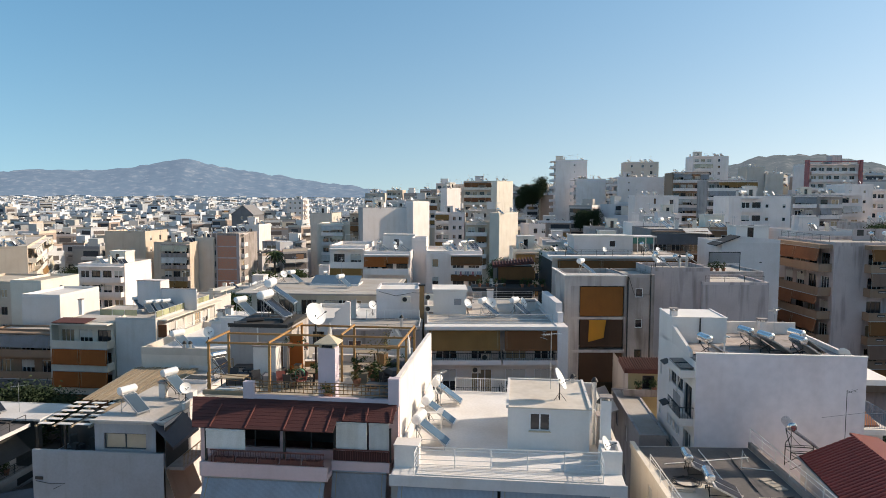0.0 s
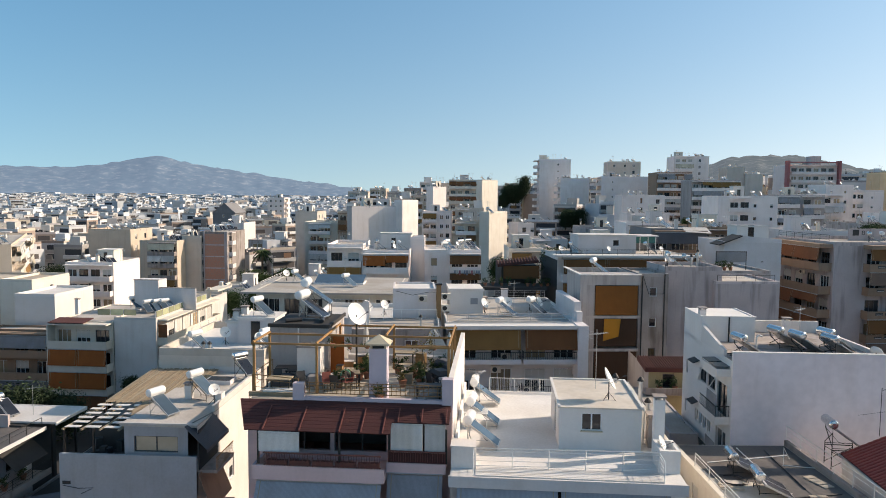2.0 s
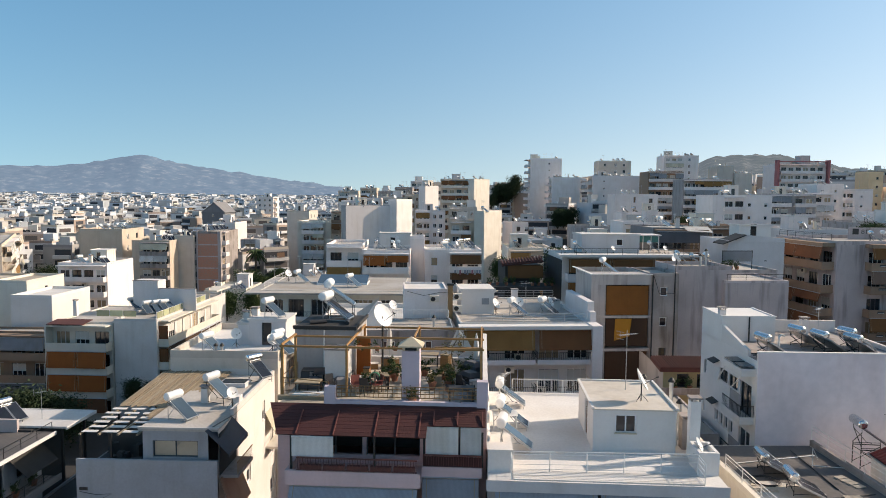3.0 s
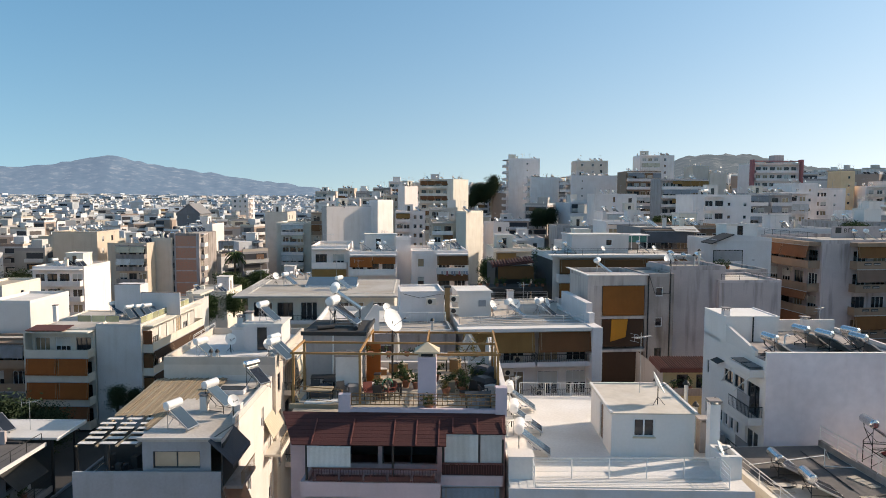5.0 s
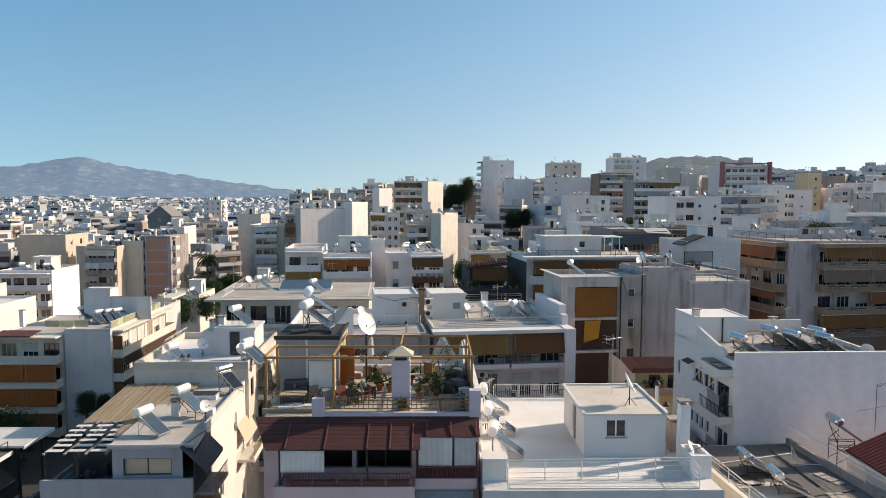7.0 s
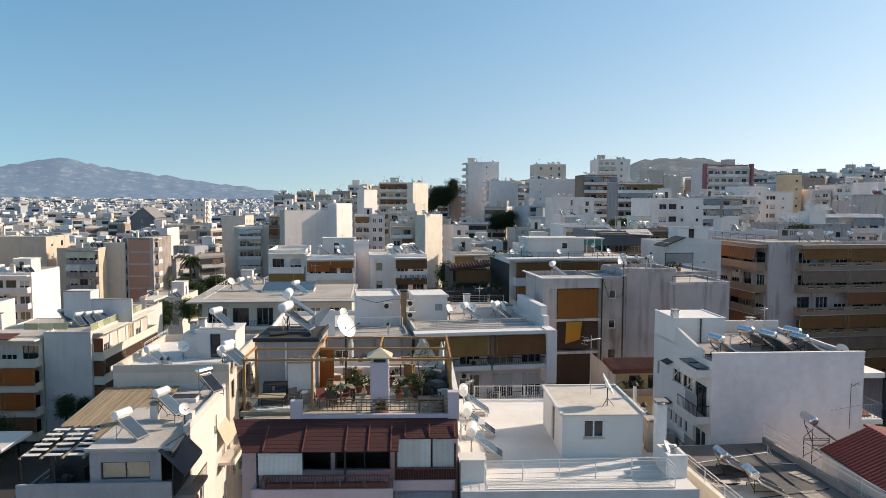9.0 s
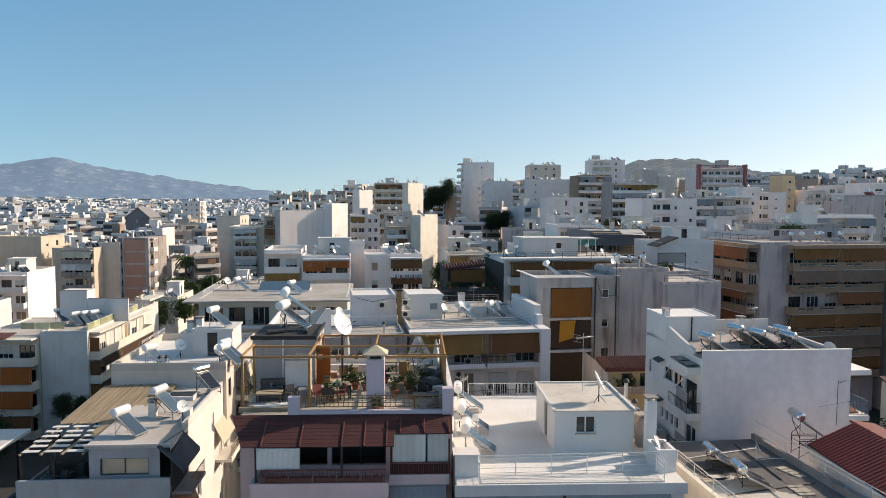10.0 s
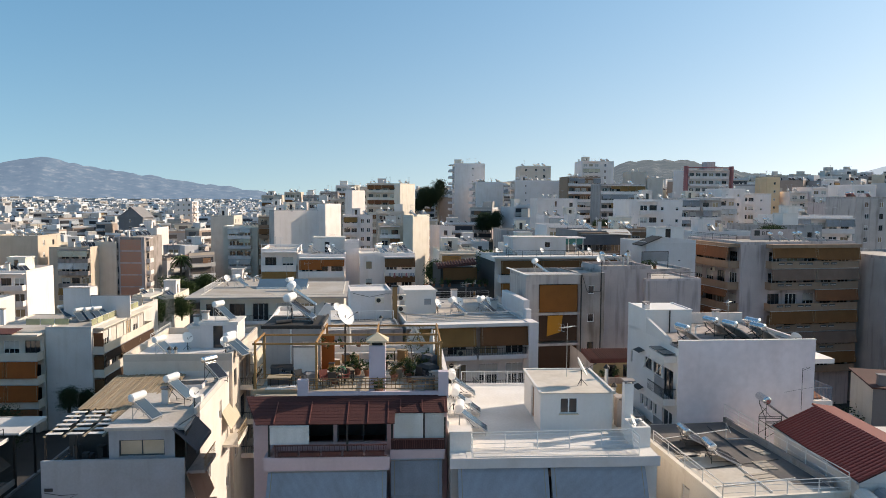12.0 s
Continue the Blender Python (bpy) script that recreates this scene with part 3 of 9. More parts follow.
def building(x, y, rot, W, D, top, label, wall="white", deck="deck", storeys=4, parapet=0.7, name="apartment_building", group="apartment buildings", seed=0, base=None, doors=("plain", "dark", "dark", "half", "curtain", "plain"), **faces):
    """A block of flats. x, y: its front left corner. faces: front, right, left, back, each a list of
    ("win", us, w, h, sill) or ("bal", u0, u1, depth, material, awnings, style), repeated on each storey."""
    rnd = random.Random(seed * 7 + 3)
    pick = far_window if y > 125 else window_mesh
    base = 0.0 if base is None else base
    # past this distance white walls are recoloured paler, in place of haze
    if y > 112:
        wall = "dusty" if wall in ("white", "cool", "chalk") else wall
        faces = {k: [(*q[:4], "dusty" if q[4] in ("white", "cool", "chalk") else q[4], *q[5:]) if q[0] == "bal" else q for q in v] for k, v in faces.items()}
    b = thing(name, pose(x, y, base, 0, 0, rot), label, "building", group)
    roof_z = top - parapet - base
    body = Shape()
    later = []
    for side, make in FACES.items():
        fm = make(W, D)
        length = W if side in ("front", "back") else D
        holes = []
        for spec in faces.get(side, ()):
            for k in range(storeys):
                zf = roof_z - STOREY * (k + 1) - 0.12
                if zf < 0.2:
                    break
                if spec[0] == "win":
                    _, us, w, h, sill = spec
                    for u in us:
                        z = zf + sill
                        holes.append((u - w / 2, u + w / 2, z, z + h))
                        later.append(("window", pick(w, h, rnd.choice(WIN_STYLES)), fm @ pose(u, 0.13, z + h / 2)))
                else:
                    _, u0, u1, depth, mat, awns, style = spec
                    later.append(("balcony", balcony_mesh(u1 - u0, depth, mat, style), fm @ pose(u0, 0, zf)))
                    n = max(1, round((u1 - u0) / 2.7))
                    for j in range(n):
                        u = u0 + (u1 - u0) * (j + 0.5) / n
                        w = 1.9
                        if w < (u1 - u0) / n - 0.1:
                            holes.append((u - w / 2, u + w / 2, zf + 0.04, zf + 2.2))
                            later.append(("balcony_door", pick(w, 2.16, rnd.choice(doors)), fm @ pose(u, 0.13, zf + 1.12)))
                    a = awns[k % len(awns)] if awns else None
                    if a:
                        m = max(1, round((u1 - u0) / ((4.0 if a == "orange" else 6.4) if y < 125 else 3.2)))
                        for j in range(m):
                            if y > 125 and rnd.random() < 0.14:
                                continue
                            w = (u1 - u0) / m - 0.06
                            drop = 1.9 if a == "orange" and y < 110 else rnd.choice((1.45, 1.6, 1.3, 0.9))
                            later.append(("awning", awning_mesh(w, drop, 0.3, a), fm @ pose(u0 + (u1 - u0) * j / m + 0.03, -depth + 0.02, zf + STOREY - 0.2)))
        piece = Shape().wall(length, roof_z, holes)
        body.add(piece, fm)
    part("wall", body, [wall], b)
    part("roof", Shape().box(0.05, W - 0.05, 0.05, D - 0.05, roof_z - 0.1, roof_z + 0.02), [deck], b)
    if parapet > 0.05:
        p = Shape()
        t = 0.18
        p.box(0, W, 0, t, roof_z, roof_z + parapet).box(0, W, D - t, D, roof_z, roof_z + parapet)
        p.box(0, t, t, D - t, roof_z, roof_z + parapet).box(W - t, W, t, D - t, roof_z, roof_z + parapet)
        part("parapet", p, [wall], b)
    for n, me, m in later:
        part(n, me, None, b, at=m)
    for side in FACES:
        for spec in faces.get(side, ()):
            if spec[0] == "bal" and y < 240:
                for k in range(min(storeys, 4)):
                    zf = roof_z - STOREY * (k + 1) - 0.12
                    if zf > 8 and rnd.random() < 0.5:
                        cooler(b.matrix_world @ FACES[side](W, D) @ pose(rnd.uniform(spec[1] + 0.5, spec[2] - 0.5), -0.2, zf + rnd.choice((0.0, 1.9))))
            if spec[0] == "bal":
                _, u0, u1, depth, mat, awns, style = spec
                part("eave", Shape().box(u0, u1, -depth, 0, roof_z - 0.16, roof_z + 0.02), [mat], b, at=FACES[side](W, D))
    return b


# ---- roof things ----
def heater_at(m, tank="tank_white", glass="panel", panels=1, lift=0.0):
    """A solar water heater; its collector falls towards local +x, its tank lies along y at the top."""
    words = {"tank_white": "white", "tank": "polished steel"}[tank]
    h = thing("solar_water_heater", m, f"solar water heater with {words} tank and tilted collector", "solar heater", "rooftop solar heaters")
    top, foot = 1.25 + lift, max(0.08, 0.22 + lift)
    s = Shape().run(((0, -0.5, 0), (0, -0.5, top), (1.5, -0.5, foot), (1.5, -0.5, 0), (1.5, -0.5, 0.12), (0, -0.5, 0.1), (0, -0.5, 0.2), (0, 0.5, top - 0.25),
                     (0, 0.5, top), (1.5, 0.5, foot), (1.5, 0.5, 0), (1.5, 0.5, 0.12), (0, 0.5, 0.1), (0, 0.5, 0), (0, 0.5, 0.2), (0, -0.5, top - 0.25)), 0.025)
    part("stand", s, ["iron" if lift or tank == "tank" else "steel"], h)
    t = Shape()
    prof = ((-0.68, 0.10), (-0.66, 0.2), (-0.6, 0.265), (0.6, 0.265), (0.66, 0.2), (0.68, 0.10))
    for (a, ra), (c, rc) in zip(prof, prof[1:]):
        t.tube((0, a, 1.5 + lift), (0, c, 1.5 + lift), ra, 18, 0, rc)
    part("tank", t, [tank], h, smooth=False)
    w = 1.05 if panels == 1 else 0.98
    for k in range(panels):
        y0 = -w * panels / 2 + k * w
        p = Shape()
        p.slab((0.12, y0 + 0.02, 1.28 + lift), (1.62, y0 + 0.02, foot), (1.62, y0 + w - 0.02, foot), (0.12, y0 + w - 0.02, 1.28 + lift), 0.09, 0)
        c = part("collector", p, ["steel"], h)
        g = Shape().slab((0.17, y0 + 0.07, 1.255 + lift), (1.57, y0 + 0.07, foot + 0.045), (1.57, y0 + w - 0.07, foot + 0.045), (0.17, y0 + w - 0.07, 1.255 + lift), 0.005, 0)
        part("glass", g, [glass], c)
    pp = Shape().run(((0.0, 0.62, 1.28 + lift), (0.1, 0.66, 0.9 + lift), (0.8, 0.66, 0.1), (1.1, 0.66, 0.02)), 0.018)
    part("pipe", pp, ["plastic_dark"], h)
    return h


def heater(x, y, z, turn, tank="tank_white", glass="panel", panels=1, lift=0.0):
    return place(("heater", tank, glass, panels, lift), lambda m: heater_at(m, tank, glass, panels, lift), pose(x, y, z, 0, 0, turn))


def dish_shape(r=0.5, deep=0.12, n=20, rings=4):
    s = Shape()
    pts = []
    for k in range(rings + 1):
        q = r * k / rings
        pts.append([(q * math.cos(2 * math.pi * i / n), -deep * (1 - (q / r) ** 2), q * math.sin(2 * math.pi * i / n)) for i in range(n)])
    for sgn in (0.0, 0.02):
        for k in range(rings):
            for i in range(n):
                j = (i + 1) % n
                quad = [pts[k][i], pts[k][j], pts[k + 1][j], pts[k + 1][i]]
                quad = [(a, -b + sgn, c) for a, b, c in quad]
                s.face(quad if sgn else quad[::-1])
    for i in range(n):
        j = (i + 1) % n
        a, b = pts[rings][i], pts[rings][j]
        s.face(((a[0], 0, a[2]), (b[0], 0, b[2]), (b[0], 0.02, b[2]), (a[0], 0.02, a[2])))
    return s


def dish_at(m, r=0.5, stand=0.9):
    """A satellite dish that looks to local -y and up, on a short mast with legs."""
    d = thing("satellite_dish", m, "white satellite dish on a thin steel stand", "dish", "satellite dishes")
    part("reflector", dish_shape(r, r * 0.22), ["dish"], d, at=pose(0, -0.06, stand + r * 0.7, -28), smooth=True)
    s = Shape().tube((0, 0, 0), (0, 0, stand + r * 0.6), 0.03, 6)
    for a in (0.3, 2.4, 4.5):
        s.tube((0, 0, stand * 0.55), (0.38 * math.cos(a), 0.38 * math.sin(a), 0.0), 0.015, 5)
    part("stand", s, ["iron"], d)
    part("feed_arm", Shape().tube((0, -0.06, stand + 0.12), (0, -0.62 * r / 0.5, stand + r * 0.95), 0.015, 5).tube((0, -0.6 * r / 0.5, stand + r * 0.93), (0, -0.7 * r / 0.5, stand + r), 0.04, 6), ["frame_dark"], d)
    return d


def dish(x, y, z, turn, r=0.5, stand=0.9):
    return place(("dish", r, stand), lambda m: dish_at(m, r, stand), pose(x, y, z, 0, 0, turn))


def antenna_at(m, h=3.0):
    a = thing("tv_antenna", m, "thin rooftop TV antenna with cross bars", "antenna", "TV antennas")
    part("mast", Shape().tube((0, 0, 0), (0, 0, h), 0.022, 5), ["steel"], a)
    q, way = h - 0.25, [(-0.55, 0, h - 0.25)]
    for k in range(9):
        x, w = -0.5 + 0.15 * k, 0.24 - 0.012 * k
        way += [(x, 0, q), (x, -w, q), (x, w, q), (x, 0, q)]
    way += [(0.75, 0, q), (-0.5, 0, q), (-0.5, 0, h - 0.05), (-0.5, -0.3, h - 0.05), (-0.5, 0.3, h - 0.05), (-0.5, 0, h - 0.05), (-0.5, 0, h - 0.45), (-0.5, -0.3, h - 0.45), (-0.5, 0.3, h - 0.45)]
    s = Shape().run(way, 0.011, 4)
    part("crossbar", s, ["steel"], a)
    return a


def antenna(x, y, z, turn, h=3.0):
    return place(("antenna", h), lambda m: antenna_at(m, h), pose(x, y, z, 0, 0, turn))


def chimney_at(m, h=1.4, w=0.5, mat="white", cap="concrete"):
    c = thing("chimney", m, "plastered roof chimney with a flat cap slab", "chimney", "roof chimneys")
    part("shaft", Shape().box(-w / 2, w / 2, -w / 2, w / 2, 0, h), [mat], c)
    s = Shape()
    for x in (-1, 1):
        for y in (-1, 1):
            s.box(x * w * 0.4 - 0.04, x * w * 0.4 + 0.04, y * w * 0.4 - 0.04, y * w * 0.4 + 0.04, h, h + 0.13)
    s.box(-w * 0.64, w * 0.64, -w * 0.64, w * 0.64, h + 0.13, h + 0.2)
    part("cap", s, [cap], c)
    return c


def chimney(x, y, z, h=1.4, w=0.5, mat="white", turn=-6):
    return place(("chimney", h, w, mat), lambda m: chimney_at(m, h, w, mat), pose(x, y, z, 0, 0, turn))


def flue_at(m, h=1.5):
    c = thing("flue_pipe", m, "metal flue pipe with a round cowl", "flue", "metal flues")
    part("pipe", Shape().tube((0, 0, 0), (0, 0, h), 0.11, 10), ["steel"], c)
    part("cowl", Shape().tube((0, 0, h + 0.02), (0, 0, h + 0.12), 0.2, 10, 0, 0.16).tube((0, 0, h + 0.12), (0, 0, h + 0.26), 0.16, 10, 0, 0.05), ["iron"], c)
    return c


def flue(x, y, z, h=1.5):
    return place(("flue", h), lambda m: flue_at(m, h), pose(x, y, z))


def stairhouse(x, y, z, rot, w, d, h, wall="white", door="front", label="white plastered stair house on the roof", window=False):
    """A small roof house with a door or a window."""
    s = thing("stair_house", pose(x, y, z, 0, 0, rot), label, "roof house", "roof stair houses")
    holes = {"front": [], "right": [], "left": [], "back": []}
    spots = []
    L = w if door in ("front", "back") else d
    if door:
        u = L * 0.35
        holes[door].append((u, u + 0.85, 0.05, 2.05))
        spots.append(("door", window_mesh(0.85, 2.0, "dark"), FACES[door](w, d) @ pose(u + 0.425, 0.12, 1.05)))
    if window:
        holes["front"].append((w * 0.6, w * 0.6 + 0.9, 1.0, 1.9))
        spots.append(("window", window_mesh(0.9, 0.9, "plain"), pose(w * 0.6 + 0.45, 0.12, 1.45)))
    body = Shape()
    for side, make in FACES.items():
        body.add(Shape().wall(w if side in ("front", "back") else d, h - 0.14, holes[side]), make(w, d))
    part("wall", body, [wall], s)
    part("roof", Shape().box(-0.12, w + 0.12, -0.12, d + 0.12, h - 0.14, h + 0.02).box(-0.12, w + 0.12, -0.12, -0.02, h + 0.02, h + 0.1).box(-0.12, -0.02, -0.02, d + 0.12, h + 0.02, h + 0.1), ["deck_white"], s)
    for n, me, m in spots:
        part(n, me, None, s, at=m)
    return s


def water_tank_at(m):
    t = thing("water_tank", m, "small white roof water tank on blocks", "tank", "roof tanks")
    part("tank", Shape().tube((0, 0, 0.25), (0, 0, 1.25), 0.45, 14).tube((0, 0, 1.25), (0, 0, 1.4), 0.45, 14, 0, 0.2), ["tank_white"], t)
    part("block", Shape().box(-0.4, -0.15, -0.4, 0.4, 0, 0.25).box(0.15, 0.4, -0.4, 0.4, 0, 0.25), ["concrete"], t)
    return t


def clutter(b, W, D, z, seed, heaters=3, dishes=1, masts=2, house=True, chim=1):
    """Roof things scattered on a building's roof."""
    heaters, masts = heaters + (1 if heaters else 0), masts * 2
    rnd = random.Random(seed)
    m = b.matrix_world

    def spot(mx=0.9, my=0.9):
        return m @ Vector((rnd.uniform(mx, W - mx), rnd.uniform(my, D - my), z))

    if house and W > 5:
        w, d = rnd.uniform(2.6, 3.6), rnd.uniform(2.6, min(4.0, D * 0.45))
        p = m @ Vector((rnd.uniform(0.3, W - w - 0.3), D * 0.5, z))
        stairhouse(p.x, p.y, p.z, math.degrees(m.to_euler().z), w, d, rnd.uniform(2.4, 3.0), rnd.choice(("white", "chalk", "cool", "cream")), rnd.choice(("front", "right")))
    turn = rnd.choice((-35, -20, 10, -50))
    for _ in range(heaters):
        p = spot(1.2, 1.2)
        heater(p.x, p.y, p.z, turn + rnd.uniform(-8, 8), *rnd.choice((("tank_white", "panel", 1), ("tank", "panel_dark", 2), ("tank_white", "panel_dark", 2), ("tank", "panel", 1))))
    for _ in range(dishes):
        p = spot()
        dish(p.x, p.y, p.z, rnd.uniform(30, 120), rnd.choice((0.4, 0.5)), 0.8)
    for _ in range(masts):
        p = spot()
        antenna(p.x, p.y, p.z, rnd.uniform(0, 180), rnd.choice((2.4, 3.4)))
    for _ in range(chim):
        p = spot()
        chimney(p.x, p.y, p.z, rnd.choice((1.1, 1.6)), 0.5, rnd.choice(("white", "cream")))


def railing(name, pts, z, h, mat, parent, bars=0, gap=0.14, at=None, r=0.02, label=""):
    """A railing along points: posts, a top rail, and either level bars or upright balusters."""
    for a, c in zip(pts, pts[1:]):
        a, c = Vector((*a, z)), Vector((*c, z))
        up = Vector((0, 0, h))
        n = max(1, round((c - a).length / 1.9))
        part(name, Shape().tube(a + up, c + up, r * 1.3, 6), [mat], parent, label)
        for q in [h * (k + 0.7) / (bars + 0.3) for k in range(bars)] or [h * 0.08]:
            q = Vector((0, 0, q))
            part("rail_bar", Shape().tube(a + q, c + q, r * 0.7, 5), [mat], parent)
        for k in range(n + 1):
            p = a.lerp(c, k / n)
            part("post", Shape().tube(p, p + up, r * 1.3, 6), [mat], parent)
        if not bars:
            m = int((c - a).length / gap)
            me = shared(("baluster", h, r, mat), lambda: Shape().tube((0, 0, h * 0.08), (0, 0, h), r * 0.6, 4).mesh("baluster", [mat]))
            for k in range(1, m):
                part("baluster", me, None, parent, at=pose(*a.lerp(c, k / m)))


# ---- ground ----
def rise(x, y):
    """Height of the land: flat below, a slope that climbs to the far right."""
    def smooth(t):
        t = min(1.0, max(0.0, t))
        return t * t * (3 - 2 * t)
    return 22 * smooth((y - 130) / 230) * smooth((x + 45) / 130) + 6 * smooth((x - 60) / 200) * smooth((y - 60) / 150)


gs = Shape()
xs = [-4900, -3000, -1800, -1000, -600, -400, -300, -220, -160, -120, -90, -60, -40, -20, 0, 20, 40, 60, 80, 110, 140, 180, 220, 280, 360, 480, 700, 1000, 1800, 3000, 4900]
ys = [-4900, -2000, -600, -200, -60, 0, 60, 100, 130, 160, 190, 220, 250, 280, 320, 360, 420, 500, 650, 900, 1400, 2200, 3200, 4900]
gs.v = [(x, y, rise(x, y)) for y in ys for x in xs]
nx = len(xs)
gs.f = [(j * nx + i, j * nx + i + 1, (j + 1) * nx + i + 1, (j + 1) * nx + i) for j in range(len(ys) - 1) for i in range(nx - 1)]
gs.m = [0] * len(gs.f)
tagged(new("ground", gs.mesh("ground", ["asphalt"], True)), "dark asphalt and earth between the houses", "ground", kind="structure")


# ---- white house with the open roof terrace ----
def terrace_house():
    b = thing("apartment_building", pose(-2.38, 32.26, 0, 0, 0, -6.5), "white plastered block with a whitewashed roof terrace", "building", "apartment buildings")
    W, D, z = 10.9, 14.7, 16.86
    holes = [(1.3, 3.9, 13.9, 16.0), (4.6, 5.6, 13.9, 16.0), (6.2, 9.6, 13.9, 16.0), (1.3, 3.9, 10.8, 12.9), (6.2, 9.6, 10.8, 12.9)]
    body = Shape().add(Shape().wall(W, 16.4, holes), pose(0, 1.25, 0))
    body.add(Shape().wall(D - 1.25, 16.4, []), pose(W, 1.25, 0, 0, 0, 90)).add(Shape().wall(D - 1.25, 16.4, []), pose(0, D, 0, 0, 0, -90)).add(Shape().wall(W, 16.4, []), pose(W, D, 0, 0, 0, 180))
    part("wall", body, ["white"], b)
    for u0, u1, a, c in holes:
        part("balcony_door", window_mesh(u1 - u0, c - a, "plain"), None, b, at=pose((u0 + u1) / 2, 1.4, (a + c) / 2))
    part("roof", Shape().box(0, W, 0.0, D, 16.4, z), ["deck_white"], b, "whitewashed terrace floor")
    part("front_fascia", Shape().box(-0.06, W + 0.06, -0.09, -0.004, 16.36, z + 0.03), ["cool"], b)
    for k in range(7):
        y = 0.12 + 0.172 * k
        part("floor_board", shared("b1board", lambda: Shape().box(0, 8.7, 0, 0.142, 0, 0.055).mesh("floor_board", ["deck_white"])), None, b, at=pose(1.2, y, z))
    # corner piers and low walls
    part("pier", Shape().box(0.0, 1.15, 1.0, 2.0, z, z + 1.05).box(-0.04, 1.19, 0.96, 2.04, z + 1.05, z + 1.1), ["white"], b)
    pr = Shape().box(9.95, 10.9, 1.3, 1.5, z, z + 1.1).box(9.95, 10.1, 1.5, 2.9, z, z + 1.1).box(10.75, 10.9, 1.5, 2.9, z, z + 1.1).box(10.1, 10.75, 2.75, 2.9, z, z + 1.1).box(10.1, 10.75, 1.5, 2.75, z, z + 0.75)
    part("planter_pier", pr, ["chalk"], b)
    part("low_wall", Shape().box(0, 0.14, 2.0, D, z, z + 0.55), ["chalk"], b)
    lw = Shape().box(10.72, 10.9, 2.9, D, z, z + 0.85)
    for k in range(6):
        lw.box(10.72, 10.9, 3.0 + 0.12 * k, 3.12 + 0.12 * k, z + 0.85, z + 0.85 + 0.03 * (5 - k))
    part("low_wall", lw, ["cream"], b)
    railing("front_rail", [(1.19, 1.02), (9.95, 1.32)], z, 1.02, "rail_white", b, bars=4)
    railing("side_rail", [(9.9, 0.15), (9.9, 1.3)], z, 1.0, "rail_white", b, bars=4)
    railing("side_rail", [(1.1, 0.15), (1.1, 1.0)], z, 1.0, "rail_white", b, bars=4)
    railing("back_rail", [(1.7, D - 0.15), (8.4, D - 0.15)], z, 0.92, "rail_white", b, gap=0.12)
    part("sill", Shape().box(8.4, W, D - 0.3, D - 0.1, z, z + 0.9), ["white"], b)
    # canvas below the terrace slab
    for u, w in ((0.35, 4.7), (5.2, 5.0)):
        part("awning", awning_mesh(w, 1.35, 0.75, "bluecloth"), None, b, at=pose(u, 0.1, 16.33))
    part("balcony", balcony_mesh(10.0, 1.3, "cool", "solid"), None, b, at=pose(0.45, 1.25, 13.75))
    part("side_pier", Shape().box(0, 0.9, 0.2, 1.2, 0, 16.36), ["grey"], b)
    part("side_pier", Shape().box(10.2, 10.9, 0.2, 1.2, 0, 16.36), ["white"], b)

    # roof room
    r = thing("stair_house", b.matrix_world @ pose(5.42, 4.12, z), "white roof room with a two-pane dark window", "roof house", "roof stair houses")
    w, d, h = 4.2, 5.4, 2.2
    s = Shape()
    s.wall(w, h, [(1.12, 2.2, 1.0, 1.96)])
    s.add(Shape().wall(d, h, []), pose(w, 0, 0, 0, 0, 90)).add(Shape().wall(d, h, [(2.55, 3.4, 0.02, 2.0)]), pose(0, d, 0, 0, 0, -90)).add(Shape().wall(w, h, []), pose(w, d, 0, 0, 0, 180))
    part("wall", s, ["chalk"], r)
    win = part("window", window_mesh(1.08, 0.96, "plain", 2), None, r, at=pose(1.66, 0.1, 1.48))
    part("window_sill", Shape().box(-0.58, 0.58, -0.16, 0.02, -0.53, -0.47), ["stone"], win)
    part("door", window_mesh(0.85, 1.98, "shut"), None, r, "closed door", at=pose(0.11, 2.43, 1.01, 0, 0, -90))
    part("roof", Shape().box(-0.1, w + 0.1, -0.1, d + 0.1, h, h + 0.07), ["deck_cream"], r, "stained bare roof screed")
    up = Shape().box(-0.1, 0.04, -0.1, d + 0.1, h + 0.07, h + 0.15).box(w - 0.04, w + 0.1, -0.1, d + 0.1, h + 0.07, h + 0.17).box(0.04, w - 0.04, d - 0.04, d + 0.1, h + 0.07, h + 0.15)
    part("roof_edge", up, ["chalk"], r)
    part("drain_pipe", Shape().tube((w + 0.35, 1.2, 0), (w + 0.35, 1.2, 1.9), 0.07, 8), ["rail_white"], r)

    def at(lx, ly, lz):
        return b.matrix_world @ Vector((lx, ly, lz))

    p = at(8.15, 5.6, z + h + 0.07)
    dish(p.x, p.y, p.z, 72, 0.62, 0.75)
    p = at(7.75, 7.7, z + h + 0.07)
    antenna(p.x, p.y, p.z, 25, 3.4)
    p = at(9.1, 9.2, z + h)
    flue(p.x, p.y, p.z, 0.35)
    p = at(10.15, 7.2, z)
    flue(p.x, p.y, p.z, 2.9)
    p = at(10.35, 6.2, z)
    flue(p.x, p.y, p.z, 2.0)
    flue(-3.6, 62.2, 16.8, 2.3)
    p = at(10.35, 3.6, z)
    chimney(p.x, p.y, p.z, 2.95, 0.5, "chalk", -6.5)
    p = at(10.4, 5.0, z)
    chimney(p.x, p.y, p.z, 1.6, 0.6, "concrete", -6.5)
    p = at(10.2, 2.2, z + 0.75)
    dish(p.x, p.y, p.z, 62, 0.4, 0.15)
